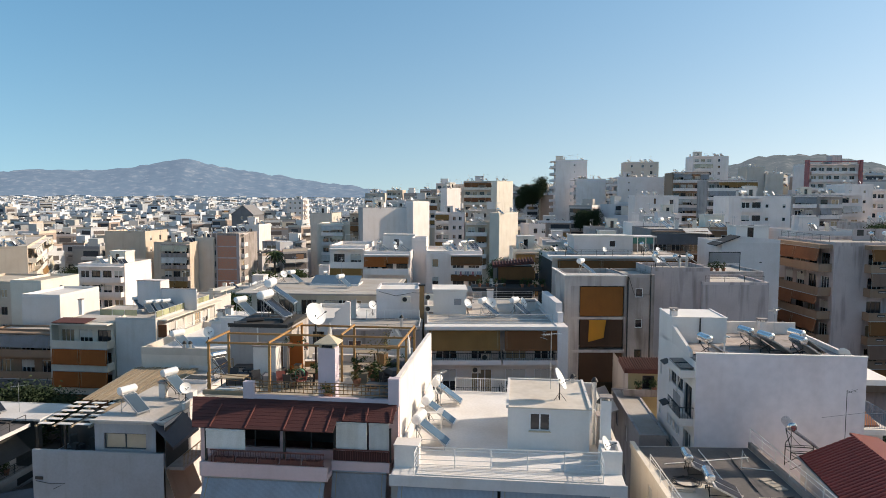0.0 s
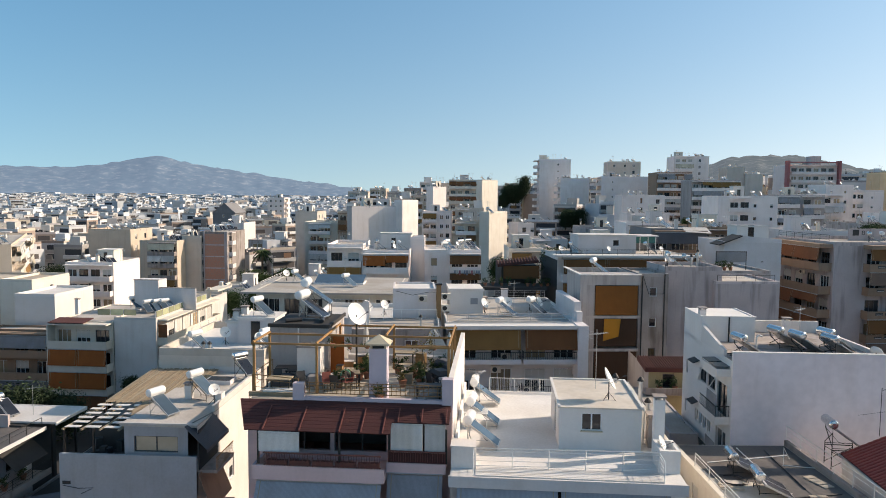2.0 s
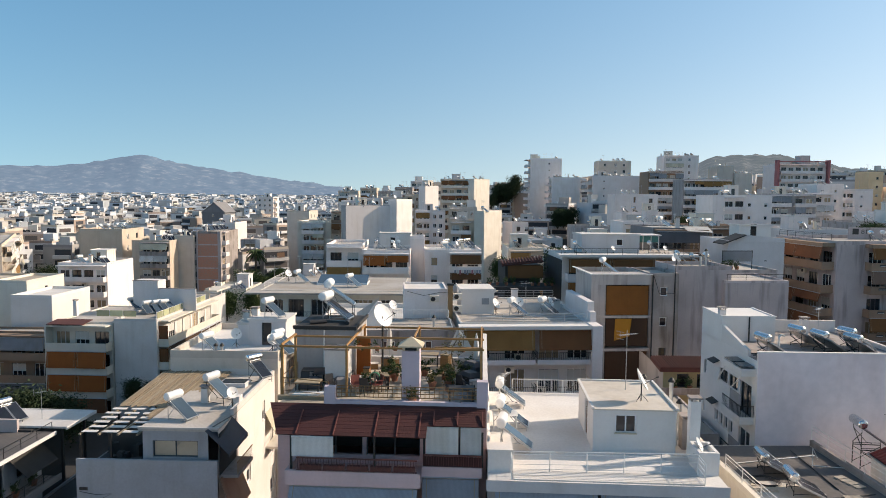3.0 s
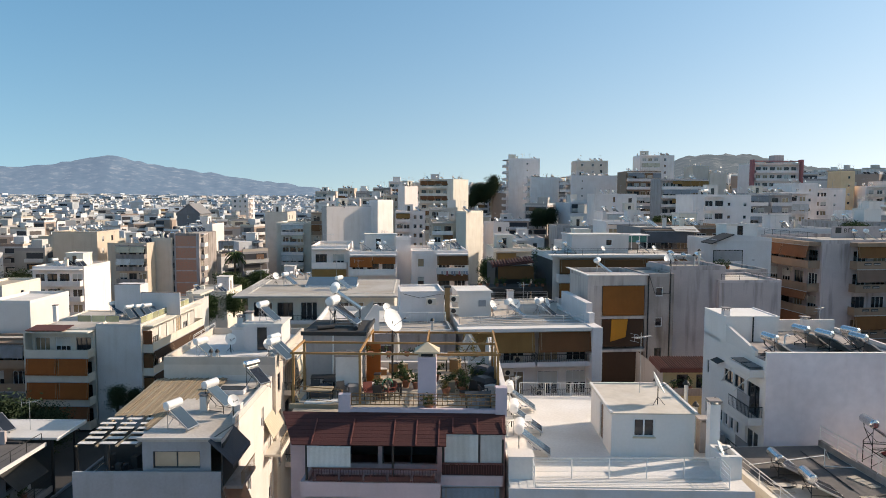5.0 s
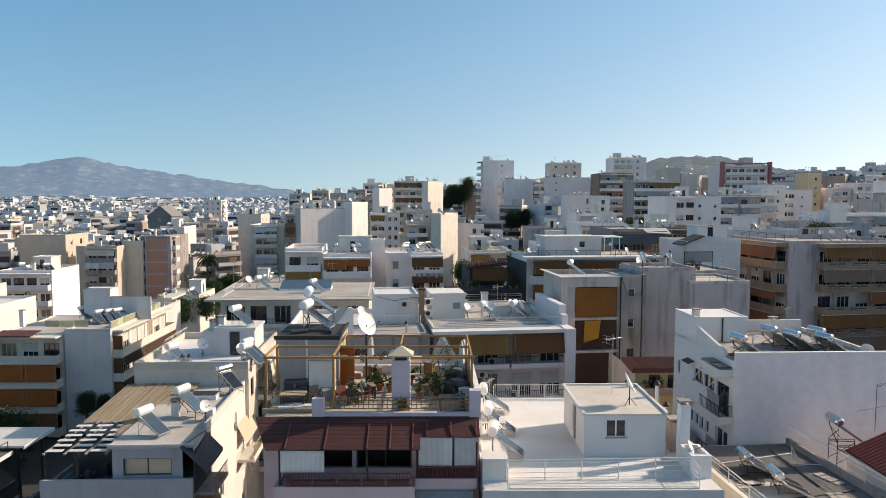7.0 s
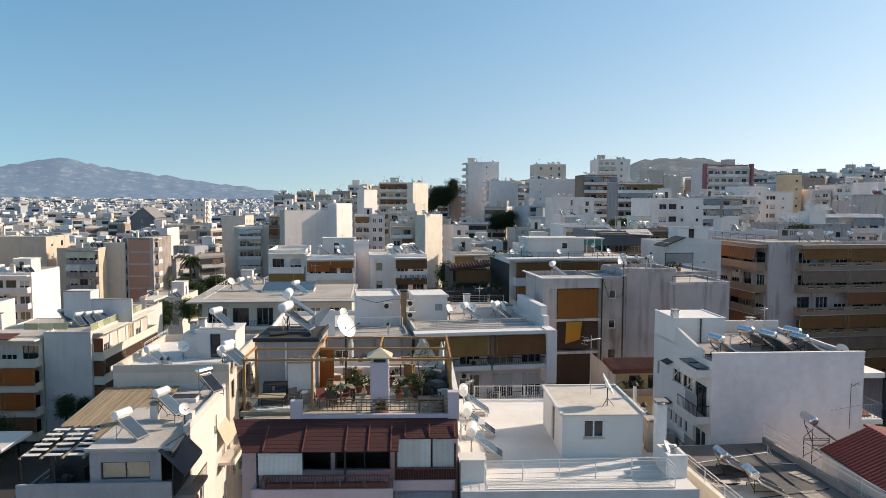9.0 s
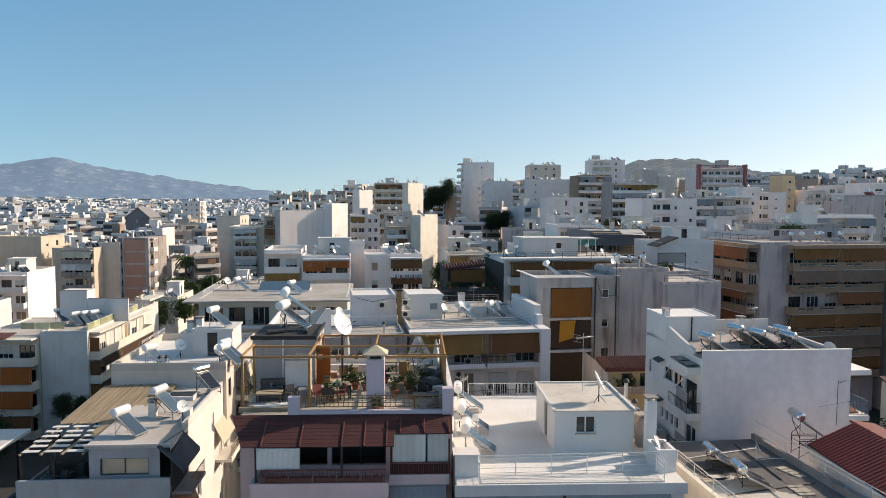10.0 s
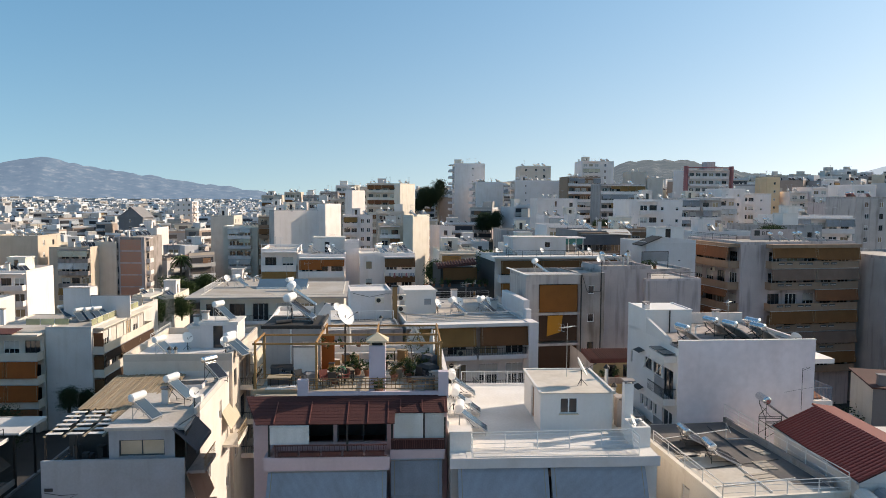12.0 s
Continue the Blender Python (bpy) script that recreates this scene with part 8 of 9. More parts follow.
part("pitched_roof", Shape().slab((-0.4, -0.4, 20.8), (5.6, -0.4, 25.5), (5.6, 14.4, 25.5), (-0.4, 14.4, 20.8), 0.2).slab((5.6, -0.4, 25.5), (10.9, -0.4, 20.8), (10.9, 14.4, 20.8), (5.6, 14.4, 25.5), 0.2), ["slate"], gable)
mid(-57.5, 224, -6, 10.4, 13, 15.4, "grey block with a black strip window", "grey", storeys=3, front=[("win", (3.0,), 3.2, 1.2, 1.2)], right=[bal(1, 8, "white")])
mid(-94.5, 428, -4, 10.0, 14, 27.6, "pale slender tower with grey balconies", "cool", storeys=6, front=[win(2, 5, 8)], right=[bal(1, 10, "white")])
mid(-49.0, 261, -6, 8.2, 14, 23.6, "beige blank tower block", "beige", storeys=6, roof=(2, 0, 2, True, 1), right=[win(3, 8)])
mid(-39.0, 219, -6, 10.4, 14, 21.4, "cream block with rounded stacked balconies", "cream", storeys=6, roof=(3, 1, 1, False, 1), front=[bal(1.6, 8.4, "chalk", ("whitecloth", "creamcloth", None))], right=[win(3, 7, 11)])
mid(-28.2, 215, -6, 6.0, 13, 24.8, "sand block with brown balconies beside a grey wall", "sand", storeys=6, front=[bal(0.3, 5.7, "olive", (None, "brown"))])
gb = mid(-22.4, 198, 24, 15.5, 4.0, 26.7, "broad blank pale grey wall block", "grey", "deck_white", 4, (2, 1, 3, True, 1), right=[win(4, 9)])
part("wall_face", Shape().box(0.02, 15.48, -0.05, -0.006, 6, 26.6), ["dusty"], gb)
mid(-8.3, 202, 55, 7.9, 3.0, 28.5, "chalk-white stair tower catching the sun", "chalk", "deck_white", 4, (0, 1, 2, False, 0))
mid(-13.1, 116.5, -2, 7.9, 12, 20.8, "white block with a wide rust canvas over its terrace", "white", "deck_white", 4, (2, 1, 2, False, 1), front=[bal(0.3, 7.7, "chalk", ("orange", None, "rust"))])
stairhouse(-10.6, 126.5, 20.2, -2, 5.6, 4.0, 2.8, "white", "front", "white roof house with a dark door")
mid(-19.5, 121.5, -2, 6.2, 12, 21.4, "white block with a shaded tan balcony", "white", "deck", 4, (0, 0, 1, False, 0), front=[bal(0.2, 6.0, "cool", (None, "tan"))])
for bx, by, rot, w, top in ((-13.1, 116.5, -2, 7.9, 20.8), (-19.5, 121.5, -2, 6.2, 21.4), (-2.7, 119.0, 0, 9.6, 20.7)):
    rf = thing("roof_railing", pose(bx, by, top - 0.02, 0, 0, rot), "thin white roof railing along a parapet", "railing", "roof railings")
    railing("top_rail", [(0.1, 0.1), (w - 0.1, 0.1)], 0.0, 0.75, "rail_white", rf, bars=2)
ln = thing("clothes_line", pose(2.1, 117.3, 17.4), "washing line with pastel clothes on a balcony", "laundry")
part("line", Shape().tube((0, 0, 0), (4.6, 0, 0), 0.012, 4), ["steel"], ln)
for k in range(11):
    part("cloth", Shape().slab((0.1 + 0.41 * k, 0, -0.5 - 0.15 * (k % 3)), (0.42 + 0.41 * k, 0, -0.5 - 0.15 * (k % 3)), (0.42 + 0.41 * k, 0.01, 0), (0.1 + 0.41 * k, 0.01, 0), 0.02), [("bluecloth", "whitecloth", "pinkcloth", "whitecloth", "bluecloth")[k % 5]], ln)
wt = mid(-5.2, 121.5, -2, 2.5, 4.5, 22.8, "slim white stair tower", "chalk", "deck_white", 3, (0, 0, 0, False, 0))
mid(-2.7, 119.0, 0, 9.6, 12, 20.7, "white block with brown canvas and a railed roof", "white", "deck_white", 4, (3, 2, 1, False, 1), front=[bal(4.2, 9.5, "cool", ("brown", "brown", None)), win(1.6)])
mid(8.8, 290, -4, 12.4, 14, 36.4, "sand apartment block with brown balcony bands", "sand", storeys=7, roof=(2, 1, 3, True, 2), front=[bal(0.3, 12.0, "cream", ("brown", None, "rust", None))])
for k, (x, y, w, top, wl) in enumerate(((-39.5, 360, 10.0, 31.5, "beige"), (-27.7, 350, 8.0, 33.0, "sand"), (-18.6, 340, 8.5, 31.5, "grey"), (-10.3, 330, 8.0, 33.2, "concrete"), (-3.0, 345, 9.0, 36.4, "white"), (3.5, 352, 10.0, 36.0, "beige"), (-34.5, 320, 8.0, 27.0, "cool"), (-24.0, 300, 8.0, 28.2, "white"), (-15.0, 292, 8.5, 28.8, "beige"), (-6.0, 290, 6.5, 30.0, "sand"))):
    mid(x, y, -5, w, 12, top, "pale block of flats on the skyline with stacked balconies", wl, storeys=4, roof=(1, 1, 2, k % 2 == 0, 1), front=[bal(0.4, w * 0.62, "white", (None, "brown", None, "tan")), win(w * 0.8)])
mid(1.9, 268, 52, 8.6, 3.2, 33.2, "pale sunlit blank block", "chalk", storeys=4, roof=(1, 1, 2, True, 1))
mid(22.3, 286, 52, 12.0, 3.0, 36.4, "cream blank block catching the sun", "cream", storeys=5, roof=(2, 1, 2, False, 1))
mid(15.6, 191, 58, 11.6, 3.0, 25.6, "tall sunlit cream party wall block", "cream", storeys=4, roof=(1, 1, 1, False, 1))
mid(25.6, 206, 10, 5.0, 9, 22.0, "small cream block with a low roof", "chalk", storeys=4, roof=(1, 1, 1, False, 1), front=[win(2, 4.5)])
mid(6.5, 196, -4, 10.5, 12, 22.8, "weathered cream block with brown shutters", "sand", storeys=4, front=[bal(0.3, 6.0, "white", (None, "brown")), win(7.5, 9.4)])
mid(27.0, 188, -4, 9.5, 12, 18.5, "bluish block with small balconies", "cool", storeys=4, front=[bal(1, 5, "white"), win(7)])
mid(37.5, 178, -4, 10.5, 12, 22.2, "grey low block with terraces", "grey", storeys=3, front=[win(2, 5, 8)])
mid(29.5, 140, -2, 9.0, 11, 20.6, "white low block with a plain wall", "white", storeys=3, front=[win(2, 6)])
mid(13.5, 133, -2, 8.5, 11, 20.0, "cream low block with planted terrace", "cream", storeys=3, front=[bal(0.4, 8.0, "sand", ("tan",))])
mid(-2.5, 236, -4, 10.0, 12, 24.6, "cream block with a yellow canvas over its top balcony", "cool", storeys=4, front=[bal(0.3, 5.0, "white", ("tan", None, "brown")), win(6.6, 8.6)])
mid(8.6, 234, -4, 9.5, 12, 25.8, "weathered block with a red door and small windows", "beige", storeys=4, front=[win(1.6, 3.6, 5.6, 7.8), bal(0.5, 4.5, "white", (None,), "rail")])
# the slope to the right
mid(51.8, 322, -6, 14.2, 15, 46.8, "tall bluish-white slab block with side balconies", "cool", storeys=10, roof=(2, 1, 3, True, 1), left=[bal(2, 13, "white", (None,), "solid", 2.2)], front=[win(8.5, w=0.7, h=0.7)])
mid(58.0, 304, -6, 12.4, 13, 37.8, "bluish-white block with stacked side balconies", "cool", storeys=7, roof=(5, 1, 2, False, 1), left=[bal(2, 11, "white", (None,), "solid", 2.0)])
mid(72.0, 289, -6, 20.8, 14, 38.3, "broad white block with a blank front", "cool", storeys=8, roof=(5, 3, 3, True, 2), left=[bal(1, 12, "white", (None, "greycloth"), "solid", 2.8)], front=[win(4.6, w=0.7, h=0.8)])
mid(91.5, 284, 55, 4.6, 2.0, 38.2, "sunlit chalk-white end wall", "chalk", storeys=3, roof=(0, 0, 0, False, 0))
mid(86.2, 332, -6, 15.3, 13, 46.6, "beige upper block on the slope", "beige", storeys=6, roof=(5, 1, 2, False, 1), front=[win(3, 8, 12)])
mid(59.6, 217, -6, 13.1, 13, 30.6, "pale mauve rendered block with a dark strip window", "cool", storeys=5, roof=(2, 1, 2, False, 1), front=[win(6.0, w=0.8, h=1.9), win(11)])
mid(53.3, 190, -6, 11.3, 12, 25.6, "white block with a pale canvas over its terrace", "white", storeys=4, front=[bal(1.0, 9.0, "cool", ("whitecloth", None, "greycloth"))])
mid(85.0, 260, -6, 13.0, 14, 39.2, "dark balconied block with pale slabs", "olive", storeys=8, roof=(2, 2, 2, False, 1), front=[bal(0.3, 12.7, "white", ("greycloth", None, None, "whitecloth"), "solid", 1.6)])
mid(90.0, 239, -6, 16.2, 13, 36.0, "block with olive awnings in even rows", "grey", storeys=7, roof=(2, 1, 2, False, 1), front=[bal(0.3, 16.0, "white", ("tan", "greycloth", "tan", None), "solid", 1.6)])
mid(117.5, 331, -6, 16.3, 14, 49.4, "white terraced block on the crest", "white", storeys=7, roof=(3, 1, 2, True, 2), front=[bal(0.5, 9, "white", (None, "creamcloth")), win(12)])
mid(134.0, 310, -6, 7.5, 12, 43.6, "pale pink block on the slope", "beige", storeys=6, roof=(1, 0, 1, False, 1))
mid(141.5, 308, -6, 7.5, 12, 40.6, "beige stepped block of flats", "beige", storeys=5, roof=(1, 0, 1, False, 1))
mid(67.0, 164, -6, 13.8, 13, 30.4, "white block with slit windows and inset balconies", "cool", storeys=6, roof=(3, 1, 2, True, 1), front=[bal(2.6, 7.4, "white", (None,), "solid", 0.8), win(8.6, 12.4, w=0.8, h=0.9)])
mid(99.5, 200, -6, 13.8, 13, 31.0, "grey block with shuttered balconies", "grey", storeys=6, roof=(3, 1, 2, True, 1), front=[bal(0.4, 6.4, "cool", ("greycloth", None, "greycloth")), bal(7.4, 13.4, "cool", (None, "greycloth"))])
mid(113.6, 206, -6, 9.0, 13, 31.4, "grey-white block with even balcony bands", "cool", storeys=6, roof=(2, 1, 1, False, 1), front=[bal(0.4, 8.6, "white", (None, "whitecloth"))])
mid(122.6, 214, -6, 8.2, 13, 34.3, "tall bluish blank wall block", "cool", storeys=6, roof=(1, 1, 1, False, 1), front=[win(5.8, w=0.8, h=0.9)])
mid(131.5, 222, -6, 14.0, 13, 32.8, "white block with slit balconies", "white", storeys=6, roof=(2, 1, 2, False, 1), front=[bal(1, 8, "white", (None,), "solid", 0.9), win(10.5, w=0.8, h=0.8)])
mid(157.0, 240, -6, 5.0, 9, 39.2, "ochre-yellow tower with small windows", "ochre", storeys=7, roof=(0, 0, 1, False, 0), front=[win(3.0, w=0.8, h=0.9)])


def red_block():
    b = building(135.0, 261, -6, 18.6, 13, 42.6, "white block framed by a red portal", "white", "deck", 5, 0.4, seed=70, front=[bal(1.2, 17.4, "chalk", (None,), "solid", 1.2)])
    part("portal", Shape().box(-0.4, 0.4, -1.8, 1.0, 20, 44.0).box(18.2, 19.0, -1.8, 1.0, 20, 44.0).box(0.4, 18.2, -1.6, -0.8, 43.2, 43.6), ["portal"], b, "dark red concrete portal")
    part("lift_house", Shape().box(10.5, 14.0, 4, 9, 42.2, 46.0), ["mauve"], b)
    clutter(b, 18.6, 13, 42.2, 71, 2, 0, 1, False, 1)


red_block()
mid(163.0, 235, -6, 7.0, 12, 33.8, "white block with cream balcony bands", "white", storeys=6, roof=(2, 1, 1, False, 1), front=[bal(0.5, 6.5, "beige")])
mid(170.5, 233, -6, 15.5, 13, 35.6, "white block with wide even balconies", "chalk", storeys=7, roof=(3, 2, 1, True, 1), front=[bal(0.4, 15.0, "chalk", (None, "whitecloth"))])
mid(162.5, 203, -6, 8.2, 13, 35.8, "pale blank tower with dark slots", "cool", storeys=6, roof=(1, 1, 1, False, 1), front=[win(3.0, w=2.6, h=0.8)])
mid(142.0, 186, -6, 12.0, 13, 29.8, "mauve-grey block with a tiled hat", "mauve", storeys=5, front=[bal(0.5, 11.5, "cool", ("greycloth", None))])
mid(128.0, 160, -6, 14.0, 13, 31.5, "grey block with orange tiles on its roof", "grey", "tile_red", 5, (2, 1, 1, False, 1), front=[win(3, 7, 11)])
mid(89.0, 132, -4, 14.0, 13, 27.2, "cool grey block behind the roofs", "cool", storeys=5, front=[bal(0.4, 13.6, "white", ("greycloth", None))])
mid(60.0, 118, -2, 12.0, 12, 24.5, "plain grey-white block with a big roof house", "cool", storeys=4, roof=(2, 2, 2, True, 1))
mid(47.0, 128, -2, 10.0, 12, 24.6, "dark brown slatted balcony block", "olive", storeys=4, front=[bal(0.4, 9.6, "concrete", (None, "brown"), "rail")])
mid(74.5, 121, -2, 13.0, 12, 25.6, "grey-white block with small square windows", "grey", storeys=4, front=[win(2.5, 6.5, 10.5)])
mid(41.0, 150, -4, 10.5, 12, 24.4, "white terraced block with dark balconies", "white", storeys=4, front=[bal(0.4, 10.0, "grey", (None, "greycloth"))])
mid(-50.5, 160, -5, 9.0, 12, 8.5, "cream low block in the trees", "cream", storeys=3, front=[win(2, 5)])
mid(-31.5, 150, -5, 9.5, 12, 8.6, "white low block with clothes lines", "white", storeys=3, front=[bal(0.5, 9.0, "cool")])
mid(-33.0, 175, -5, 8.5, 12, 9.4, "grey low block between taller ones", "grey", storeys=3, front=[win(2, 5)])
mid(-100.5, 150, 25, 10.0, 48, 18.6, "long street block with sunlit cream balconies", "sand", storeys=5, roof=(4, 2, 4, False, 2), right=[bal(1, 15, "cream", ("whitecloth", None, "creamcloth"), "solid", 1.6), bal(17, 31, "chalk", (None, "whitecloth", "tan"), "solid", 1.4), bal(33, 47, "cream", ("creamcloth", None), "solid", 1.6)])


# ---- trees ----
def tree_at(m, h=8.0, kind="leaf", seed=1):
    words = {"leaf": "broad-leaved street tree with a loose crown", "pine": "dark pine tree with an uneven crown"}[kind]
    t = thing("tree", m, words, "tree", "trees")
    rnd = random.Random(seed)
    s = Shape().tube((0, 0, 0), (0.1, 0.05, h * 0.5), 0.2, 8, 0, 0.13)
    for k in range(6):
        a = k * 1.1 + rnd.random()
        s.tube((0.08, 0.04, h * (0.3 + 0.04 * k)), (math.cos(a) * h * 0.22, math.sin(a) * h * 0.22, h * (0.55 + 0.06 * k)), 0.07, 6, 0, 0.02)
    part("trunk", s, ["bark"], t)
    leaves = foliage(9000, h * 0.33, h * 0.33, h * 0.55, h * 0.055, seed) if kind == "pine" else foliage(6500, h * 0.36, h * 0.36, h * 0.5, h * 0.065, seed)
    part("crown", leaves, [kind], t, at=pose(0, 0, h * 0.38))
    return t


def tree(x, y, h, kind="leaf", seed=1, z=None):
    m = pose(x, y, rise(x, y) if z is None else z, 0, 0, (x * 37) % 360)
    return place(("tree", h, kind, seed), lambda q: tree_at(q, h, kind, seed), m)


def palm_at(m, h=9.0):
    t = thing("palm_tree", m, "date palm with a drooping grey-green crown", "tree", "trees")
    s = Shape()
    for k in range(12):
        s.tube((0, 0, h * k / 12), (0, 0, h * (k + 1) / 12), 0.32, 9, 0, 0.26)
    part("trunk", s, ["bark"], t)
    rnd = random.Random(4)
    for k in range(34):
        a, lift, n = k * 2.4, rnd.uniform(-0.5, 1.25), 7
        f = Shape()
        prev = None
        for j in range(n + 1):
            q = j / n
            r = 3.0 * q * math.cos(lift * 0.6)
            p = Vector((math.cos(a) * r, math.sin(a) * r, h + 2.3 * lift * q - 2.3 * q * q))
            if prev is not None:
                side = Vector((-math.sin(a), math.cos(a), 0)) * (0.42 * (1 - q) + 0.12)
                drop = Vector((0, 0, -0.3))
                f.face((prev, p, p + side + drop, prev + side + drop)).face((prev, prev - side + drop, p - side + drop, p))
            prev = p
        part("frond", f, ["palm"], t)
    return t


palm_at(pose(-47.4, 198, 4.6))
for x, y, h, k, sd, z in ((-47, 186, 7, "leaf", 2, 3), (-43, 183, 6, "leaf", 3, 3), (-39.5, 190, 7, "leaf", 2, 3), (-41.5, 142, 6, "leaf", 2, 4.4), (-37, 144, 5, "leaf", 3, 5.4), 
                          (-38.9, 86, 3, "pine", 5, 4.4), (-37.4, 87.5, 3, "pine", 6, 3.6), (-54, 80, 9, "pine", 5, -2), (-50, 82, 9, "pine", 6, -2), (-48, 84, 5, "pine", 6, 1.0), (-45, 83, 5, "pine", 5, 0.8), (-51, 85, 5, "pine", 5, 0.8),
                          (-77, 300, 9, "leaf", 2, 6), (-88, 168, 9, "pine", 5, 0.5), (-91.5, 174, 9, "pine", 6, 0.5), (-97, 184, 9, "pine", 5, 1.5), (-88, 270, 9, "pine", 6, 4), (-92, 262, 9, "pine", 5, 4),
                          (9, 110, 4, "leaf", 3, 16.2), (16, 101, 5, "leaf", 2, 17.6), (18.5, 104, 5, "leaf", 3, 16.8), (33.5, 53, 7, "pine", 5, 2.2), (36.0, 55, 7, "pine", 6, 2.4), (38.5, 57, 7, "pine", 5, 2.6), (40.5, 58, 7, "pine", 6, 2.4)):
    tree(x, y, h, k, sd, z)
for k in range(16):
    tree(39.5 + 1.5 * (k % 8) + 0.4 * (k // 8), 352 + 6 * (k // 8) + 2 * (k % 3), (6, 9, 7)[k % 3], "pine", 5 + k % 2, 23 + (k % 4) * 1.3 + 4.0 * (k % 8) / 8)
for k in range(4):
    tree(53 + 1.8 * k, 268 + 3 * (k % 3), 7, "leaf" if k % 3 else "pine", 2 if k % 3 else 6, 17 + (k % 2))
for k in range(6):
    tree(84 + 2.0 * k, 225 + 2 * (k % 2), 6, "leaf", 2 + k % 2, 17.5)
for k in range(5):
    tree(64.5 + 1.0 * k, 104 + k, 4, "leaf", 2 + k % 2, 22.0)


# ---- the city beyond ----
def far_city(name, spots, label, seed, detail=True, wall=None):
    """Joined far blocks: walls, balcony bands with dark strips behind, roof houses and parapets."""
    rnd = random.Random(seed)
    s = Shape()
    for x, y, w, d, g, h, rot in spots:
        blk = Shape()
        blk.box(0, w, 0, d, 0, h, 0, 4)
        face = rnd.random()
        n = int(h / 3.1)
        if detail and face < 0.75:
            u0, u1 = rnd.choice(((0.05, 0.95), (0.05, 0.6), (0.4, 0.95), (0.25, 0.75)))
            for k in range(1, n):
                z = h - 3.1 * k
                # dark strip stands for glass and painted shade behind the balcony
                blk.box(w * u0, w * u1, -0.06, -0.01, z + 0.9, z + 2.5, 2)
                blk.box(w * u0, w * u1, -1.2, -0.05, z - 0.1, z + 0.85, 1)
                if rnd.random() < 0.25:
                    q0 = rnd.uniform(u0, (u0 + u1) / 2)
                    blk.box(w * q0, w * min(u1, q0 + 0.3), -1.25, -1.15, z + 0.85, z + 2.3, 3)
        if detail and rnd.random() < 0.6:
            for k in range(1, n):
                z = h - 3.1 * k
                blk.box(w + 0.01, w + 1.1, d * 0.15, d * 0.8, z - 0.1, z + 0.8, 1)
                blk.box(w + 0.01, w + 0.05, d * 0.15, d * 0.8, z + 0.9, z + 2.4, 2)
        blk.box(0, w, 0, 0.25, h, h + 0.8, 0).box(w - 0.25, w, 0.25, d, h, h + 0.8, 0)
        if rnd.random() < 0.8:
            a, c = rnd.uniform(0.05, 0.5) * w, rnd.uniform(0.3, 0.6) * d
            blk.box(a, a + rnd.uniform(2.5, 4.5), c, c + 3.0, h, h + rnd.uniform(2.2, 3.2), 1)
        for _ in range(rnd.randint(0, 4) if detail else 0):
            a, c = rnd.uniform(0.1, 0.8) * w, rnd.uniform(0.1, 0.8) * d
            blk.slab((a, c, h + 1.2), (a + 1.3, c - 0.3, h + 0.3), (a + 1.7, c + 0.9, h + 0.3), (a + 0.4, c + 1.2, h + 1.2), 0.08, 2).box(a - 0.1, a + 0.3, c, c + 1.2, h + 1.2, h + 1.65, 1)
        for _ in range(rnd.randint(1, 5)):
            a, c = rnd.uniform(0.05, 0.85) * w, rnd.uniform(0.1, 0.85) * d
            blk.box(a, a + rnd.uniform(0.6, 1.5), c, c + rnd.uniform(0.5, 1.1), h + 0.3, h + rnd.uniform(0.9, 1.7), rnd.choice((1, 1, 2)))
        if detail:
            for _ in range(rnd.randint(0, 3)):
                a, c, q = rnd.uniform(0.05, 0.9) * w, rnd.uniform(0.1, 0.8) * d, rnd.uniform(1.5, 3.6)
                blk.box(a, a + 0.06, c, c + 0.06, h, h + q, 2)
                blk.box(a - 0.5, a + 0.5, c, c + 0.05, h + q - 0.2, h + q - 0.15, 2)
        s.add(blk, pose(x, y, g, 0, 0, rot))
    ob = new(name, s.mesh(name, [wall or FAR_WALL, FAR_LIGHT, FAR_DARK, FAR_CANVAS, FAR_ROOF]))
    return tagged(ob, label, "buildings", kind="stuff")


FAR_WALL = islands("far_walls", [(0.64, 0.60, 0.56), (0.54, 0.45, 0.36), (0.68, 0.66, 0.63), (0.42, 0.38, 0.34), (0.62, 0.53, 0.41), (0.56, 0.55, 0.55), (0.70, 0.68, 0.66), (0.40, 0.30, 0.24), (0.60, 0.51, 0.46), (0.33, 0.31, 0.30)])
# bluer set of far walls, with distance haze painted into the colour
HAZY_WALL = islands("far_haze_blued_walls", [(0.62, 0.62, 0.62), (0.47, 0.46, 0.45), (0.66, 0.66, 0.66), (0.40, 0.39, 0.38), (0.55, 0.50, 0.45), (0.58, 0.59, 0.60), (0.68, 0.69, 0.70), (0.46, 0.38, 0.32)], 0.9, (0.93, 1.0, 1.08))
FAR_LIGHT = islands("far_pale_parts", [(0.66, 0.65, 0.63), (0.58, 0.54, 0.49), (0.70, 0.69, 0.67), (0.50, 0.46, 0.41)])
# dark fittings, and the strips with shade painted behind balconies
FAR_DARK = islands("far_dark_and_shade", [(0.06, 0.06, 0.065), (0.12, 0.10, 0.09), (0.04, 0.04, 0.045)])
FAR_CANVAS = islands("far_canvas", [(0.30, 0.17, 0.07), (0.55, 0.50, 0.42), (0.35, 0.33, 0.30), (0.22, 0.12, 0.07)])
FAR_ROOF = islands("far_roofs", [(0.42, 0.39, 0.36), (0.30, 0.28, 0.26), (0.50, 0.48, 0.45), (0.22, 0.20, 0.19), (0.28, 0.13, 0.08)])


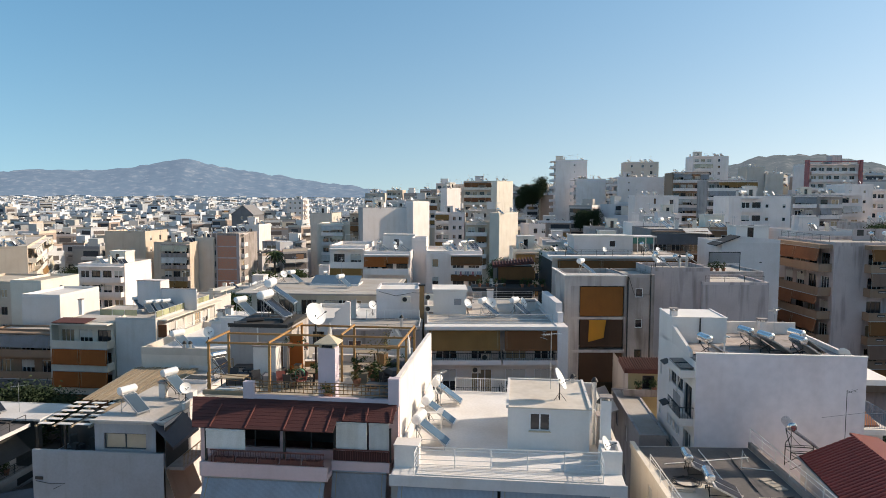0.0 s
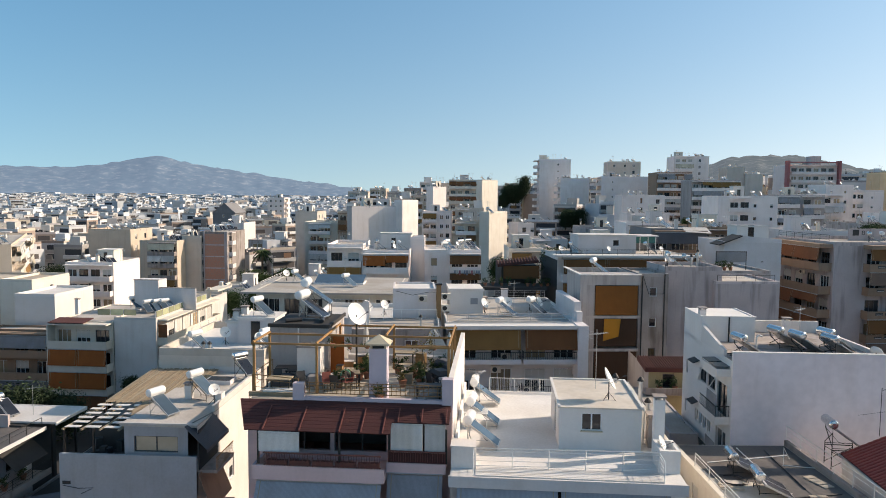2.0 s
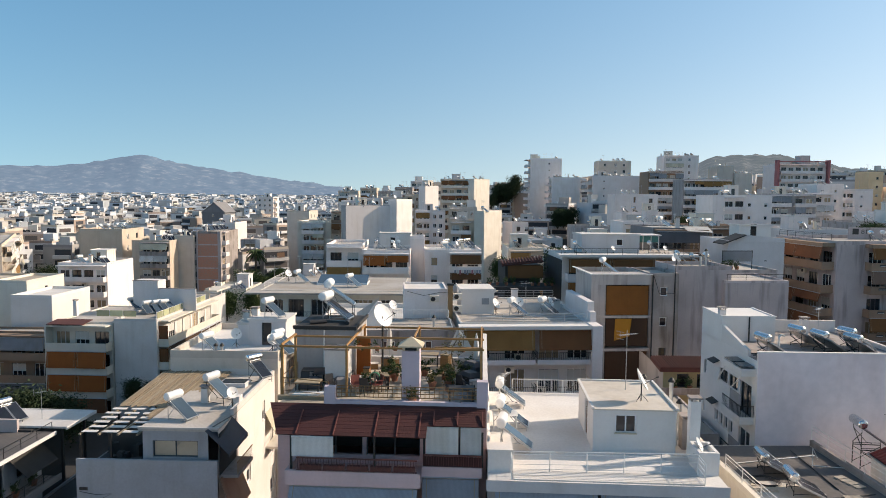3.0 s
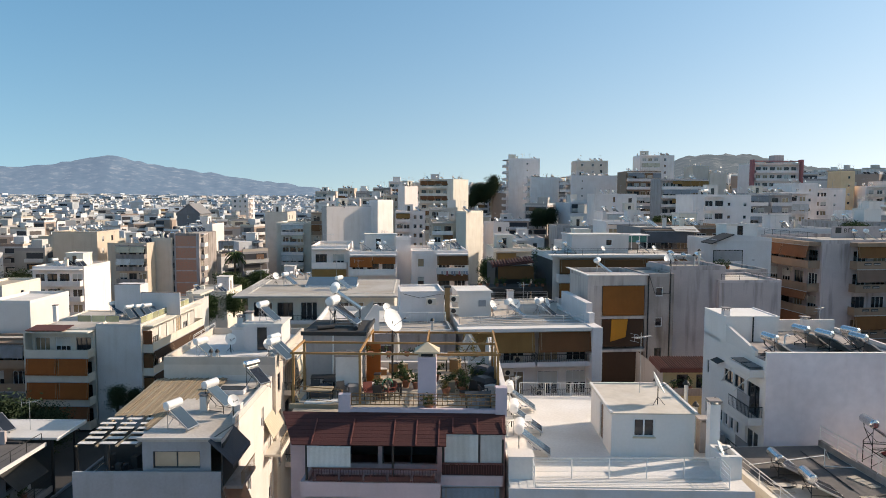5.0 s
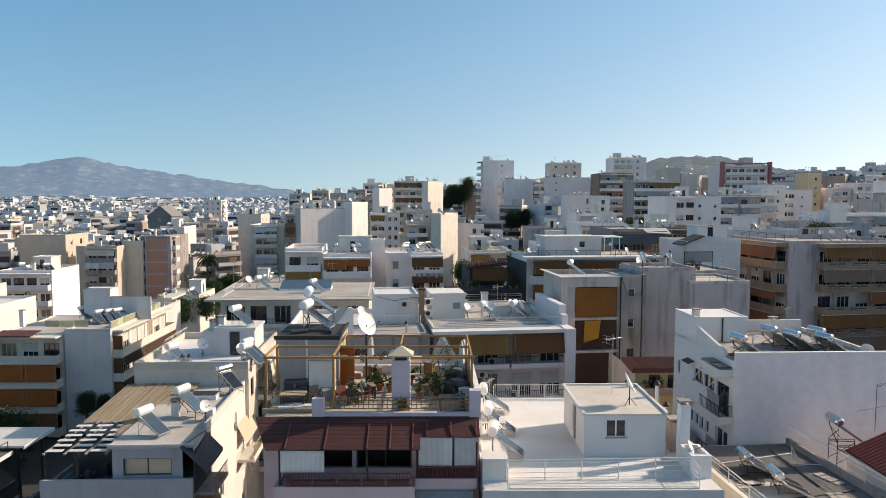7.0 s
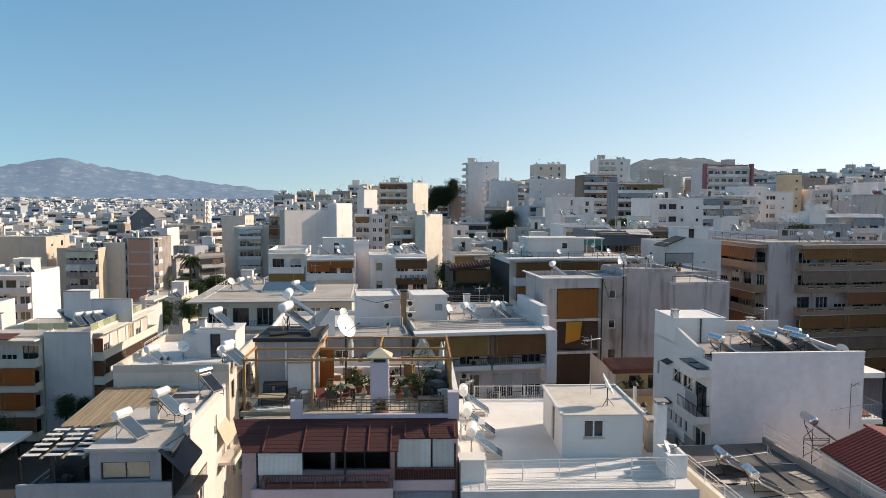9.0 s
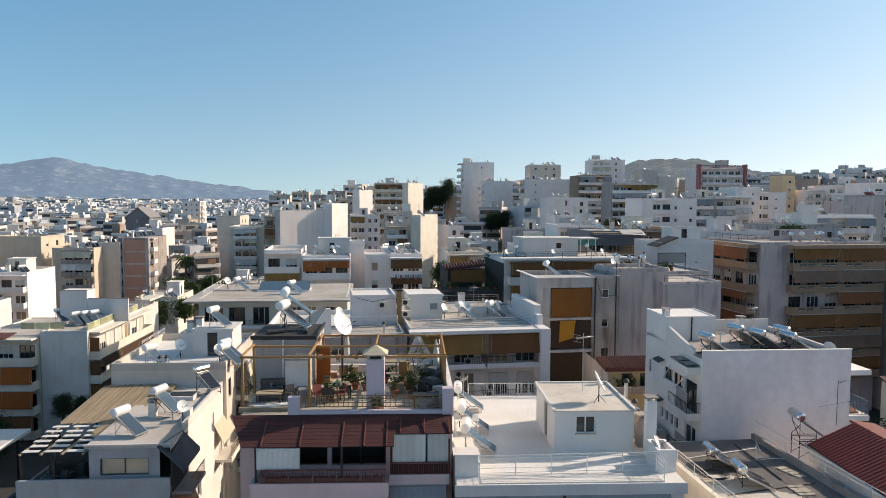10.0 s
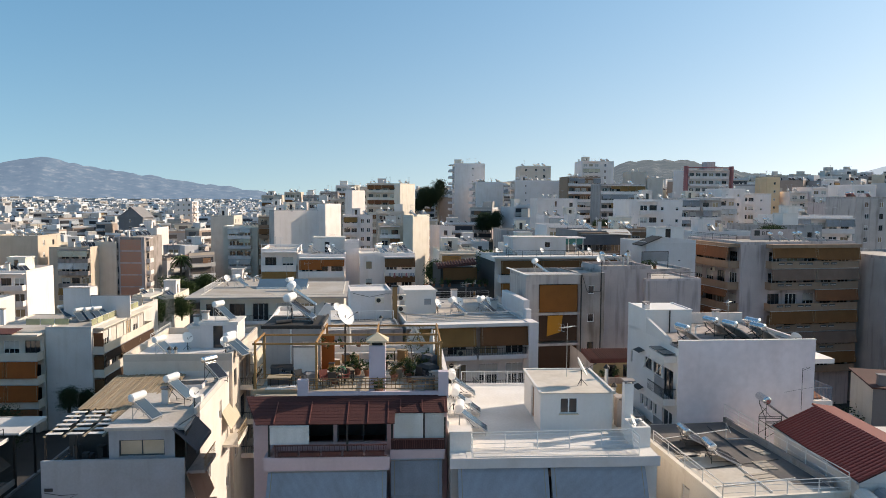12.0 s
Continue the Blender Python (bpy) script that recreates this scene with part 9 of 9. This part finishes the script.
def scatter(x0, x1, y0, y1, step, seed, lo, hi, keep=0.86, free=True):
    rnd = random.Random(seed)
    out = []
    y = y0
    while y < y1:
        x = x0(y)
        while x < x1(y):
            w, d = rnd.uniform(0.6, 0.92) * step, rnd.uniform(0.6, 0.92) * step
            px, py = x + rnd.uniform(-2, 2), y + rnd.uniform(-2, 2)
            clear = not free or not any(ax - w - 1 < px < ax + aw + 1 and ay - d - 1.5 < py < ay + ad + 1 for ax, ay, aw, ad in MIDDLE)
            if clear and rnd.random() < keep:
                g = rise(px, py)
                out.append((px, py, w, d, 0.0, g + rnd.uniform(lo, hi) * (1.25 if rnd.random() < 0.12 else 1.0), rnd.choice((-6, -6, -5, 20, -30, 38))))
            x += step * rnd.uniform(1.0, 1.25)
        y += step * rnd.uniform(1.0, 1.3)
    return out


far_city("city_blocks_near", scatter(lambda y: -0.62 * y - 20, lambda y: -0.18 * y - 8, 205, 480, 11.0, 1, 8, 17), "pale apartment blocks of the near plain", 11)
far_city("city_blocks_slope", scatter(lambda y: -0.16 * y, lambda y: 0.86 * y, 245, 520, 14, 2, 9, 17), "pale apartment blocks climbing the slope", 12)
far_city("city_blocks_left", scatter(lambda y: -0.72 * y - 12, lambda y: -0.60 * y, 110, 320, 13, 9, 9, 15), "pale apartment blocks at the side", 19)
far_city("city_blocks_right", scatter(lambda y: 0.72 * y, lambda y: 1.05 * y, 120, 420, 14, 8, 10, 19), "pale apartment blocks at the far side", 18)
# unseen blocks added around the view to bounce and block light
far_city("city_blocks_behind", scatter(lambda y: -170, lambda y: 170, -170, 8, 13, 21, 9, 15.5, 0.95), "unseen pale blocks added behind the shot", 21)
far_city("city_blocks_side_west", scatter(lambda y: -0.66 * y - 75, lambda y: -0.66 * y - 24, 8, 105, 13, 22, 9, 15, 0.95), "unseen pale blocks added beside the near houses", 22)
far_city("city_blocks_side_east", scatter(lambda y: 0.95 * y + 14, lambda y: 0.95 * y + 70, 8, 112, 13, 23, 12, 18, 0.95), "unseen pale blocks added on the sunny side", 23)
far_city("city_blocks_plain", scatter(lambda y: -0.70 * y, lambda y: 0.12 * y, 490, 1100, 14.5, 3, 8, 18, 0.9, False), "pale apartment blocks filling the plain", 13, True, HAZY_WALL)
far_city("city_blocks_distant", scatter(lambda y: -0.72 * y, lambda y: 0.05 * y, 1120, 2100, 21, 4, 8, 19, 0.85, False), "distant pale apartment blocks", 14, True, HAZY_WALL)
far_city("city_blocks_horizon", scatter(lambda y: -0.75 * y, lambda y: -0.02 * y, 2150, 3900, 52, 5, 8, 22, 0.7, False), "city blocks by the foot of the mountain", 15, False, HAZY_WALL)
far_city("city_blocks_ridge", scatter(lambda y: 0.0 * y - 60, lambda y: 0.95 * y, 530, 760, 18, 6, 9, 18, 0.8, False), "blocks along the crest of the slope", 16)


# ---- hills ----
def hill(name, profile, dist, depth, mat, label, seed, rough):
    """A ridge at a distance: profile of (bearing in degrees right of ahead, height)."""
    rnd = random.Random(seed)
    s = Shape()
    bear = [p[0] for p in profile]
    hts = [p[1] for p in profile]
    n, rows = 150, 9
    for j in range(rows + 1):
        q = j / rows
        for i in range(n + 1):
            a = bear[0] + (bear[-1] - bear[0]) * i / n
            h = float(np.interp(a, bear, hts))
            r = dist - depth * (1 - q)
            wob = noise.fractal(Vector((a * 0.9, q * 3.0, seed)), 1.0, 2.0, 5)
            z = h * q ** 0.8 + rough * wob * (0.25 + q) * (1 - 0.6 * q) + (rough * 0.16 * noise.noise(Vector((a * 6, 0, seed))) if j == rows else 0)
            s.v.append((r * math.sin(radians(a)), r * math.cos(radians(a)), z))
    for j in range(rows):
        for i in range(n):
            k = j * (n + 1) + i
            s.f.append((k, k + 1, k + n + 2, k + n + 1))
            s.m.append(0)
    ob = new(name, s.mesh(name, [mat], True))
    return tagged(ob, label, "hill", kind="structure")


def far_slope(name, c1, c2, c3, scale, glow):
    """A far hillside; the air's haze is painted in by base colour and emission."""
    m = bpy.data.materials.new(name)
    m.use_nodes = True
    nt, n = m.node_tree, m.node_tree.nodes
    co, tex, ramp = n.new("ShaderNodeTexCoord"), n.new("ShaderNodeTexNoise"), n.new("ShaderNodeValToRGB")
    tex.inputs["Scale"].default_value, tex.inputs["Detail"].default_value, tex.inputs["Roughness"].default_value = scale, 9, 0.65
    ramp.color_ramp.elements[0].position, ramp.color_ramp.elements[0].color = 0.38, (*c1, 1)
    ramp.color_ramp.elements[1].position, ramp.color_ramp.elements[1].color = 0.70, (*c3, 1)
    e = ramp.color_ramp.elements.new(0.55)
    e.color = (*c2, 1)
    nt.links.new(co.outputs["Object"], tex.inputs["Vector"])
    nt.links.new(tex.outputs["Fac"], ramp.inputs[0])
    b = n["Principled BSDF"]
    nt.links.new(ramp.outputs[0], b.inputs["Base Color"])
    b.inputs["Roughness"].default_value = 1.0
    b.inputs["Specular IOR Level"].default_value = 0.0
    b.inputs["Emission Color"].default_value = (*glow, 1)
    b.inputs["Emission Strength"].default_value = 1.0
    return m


# bluish colours and emission imitate the air in front of each hill
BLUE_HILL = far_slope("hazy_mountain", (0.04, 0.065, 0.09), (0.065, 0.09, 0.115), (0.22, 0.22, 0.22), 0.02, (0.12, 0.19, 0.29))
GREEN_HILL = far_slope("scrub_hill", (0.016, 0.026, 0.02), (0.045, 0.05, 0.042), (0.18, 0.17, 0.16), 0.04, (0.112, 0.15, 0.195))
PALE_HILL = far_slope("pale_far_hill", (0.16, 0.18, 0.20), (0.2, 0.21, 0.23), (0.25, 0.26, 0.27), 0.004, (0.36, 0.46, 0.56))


def ridge_from(rows, dist):
    return [(a, 30 + dist * e) for a, e in rows]


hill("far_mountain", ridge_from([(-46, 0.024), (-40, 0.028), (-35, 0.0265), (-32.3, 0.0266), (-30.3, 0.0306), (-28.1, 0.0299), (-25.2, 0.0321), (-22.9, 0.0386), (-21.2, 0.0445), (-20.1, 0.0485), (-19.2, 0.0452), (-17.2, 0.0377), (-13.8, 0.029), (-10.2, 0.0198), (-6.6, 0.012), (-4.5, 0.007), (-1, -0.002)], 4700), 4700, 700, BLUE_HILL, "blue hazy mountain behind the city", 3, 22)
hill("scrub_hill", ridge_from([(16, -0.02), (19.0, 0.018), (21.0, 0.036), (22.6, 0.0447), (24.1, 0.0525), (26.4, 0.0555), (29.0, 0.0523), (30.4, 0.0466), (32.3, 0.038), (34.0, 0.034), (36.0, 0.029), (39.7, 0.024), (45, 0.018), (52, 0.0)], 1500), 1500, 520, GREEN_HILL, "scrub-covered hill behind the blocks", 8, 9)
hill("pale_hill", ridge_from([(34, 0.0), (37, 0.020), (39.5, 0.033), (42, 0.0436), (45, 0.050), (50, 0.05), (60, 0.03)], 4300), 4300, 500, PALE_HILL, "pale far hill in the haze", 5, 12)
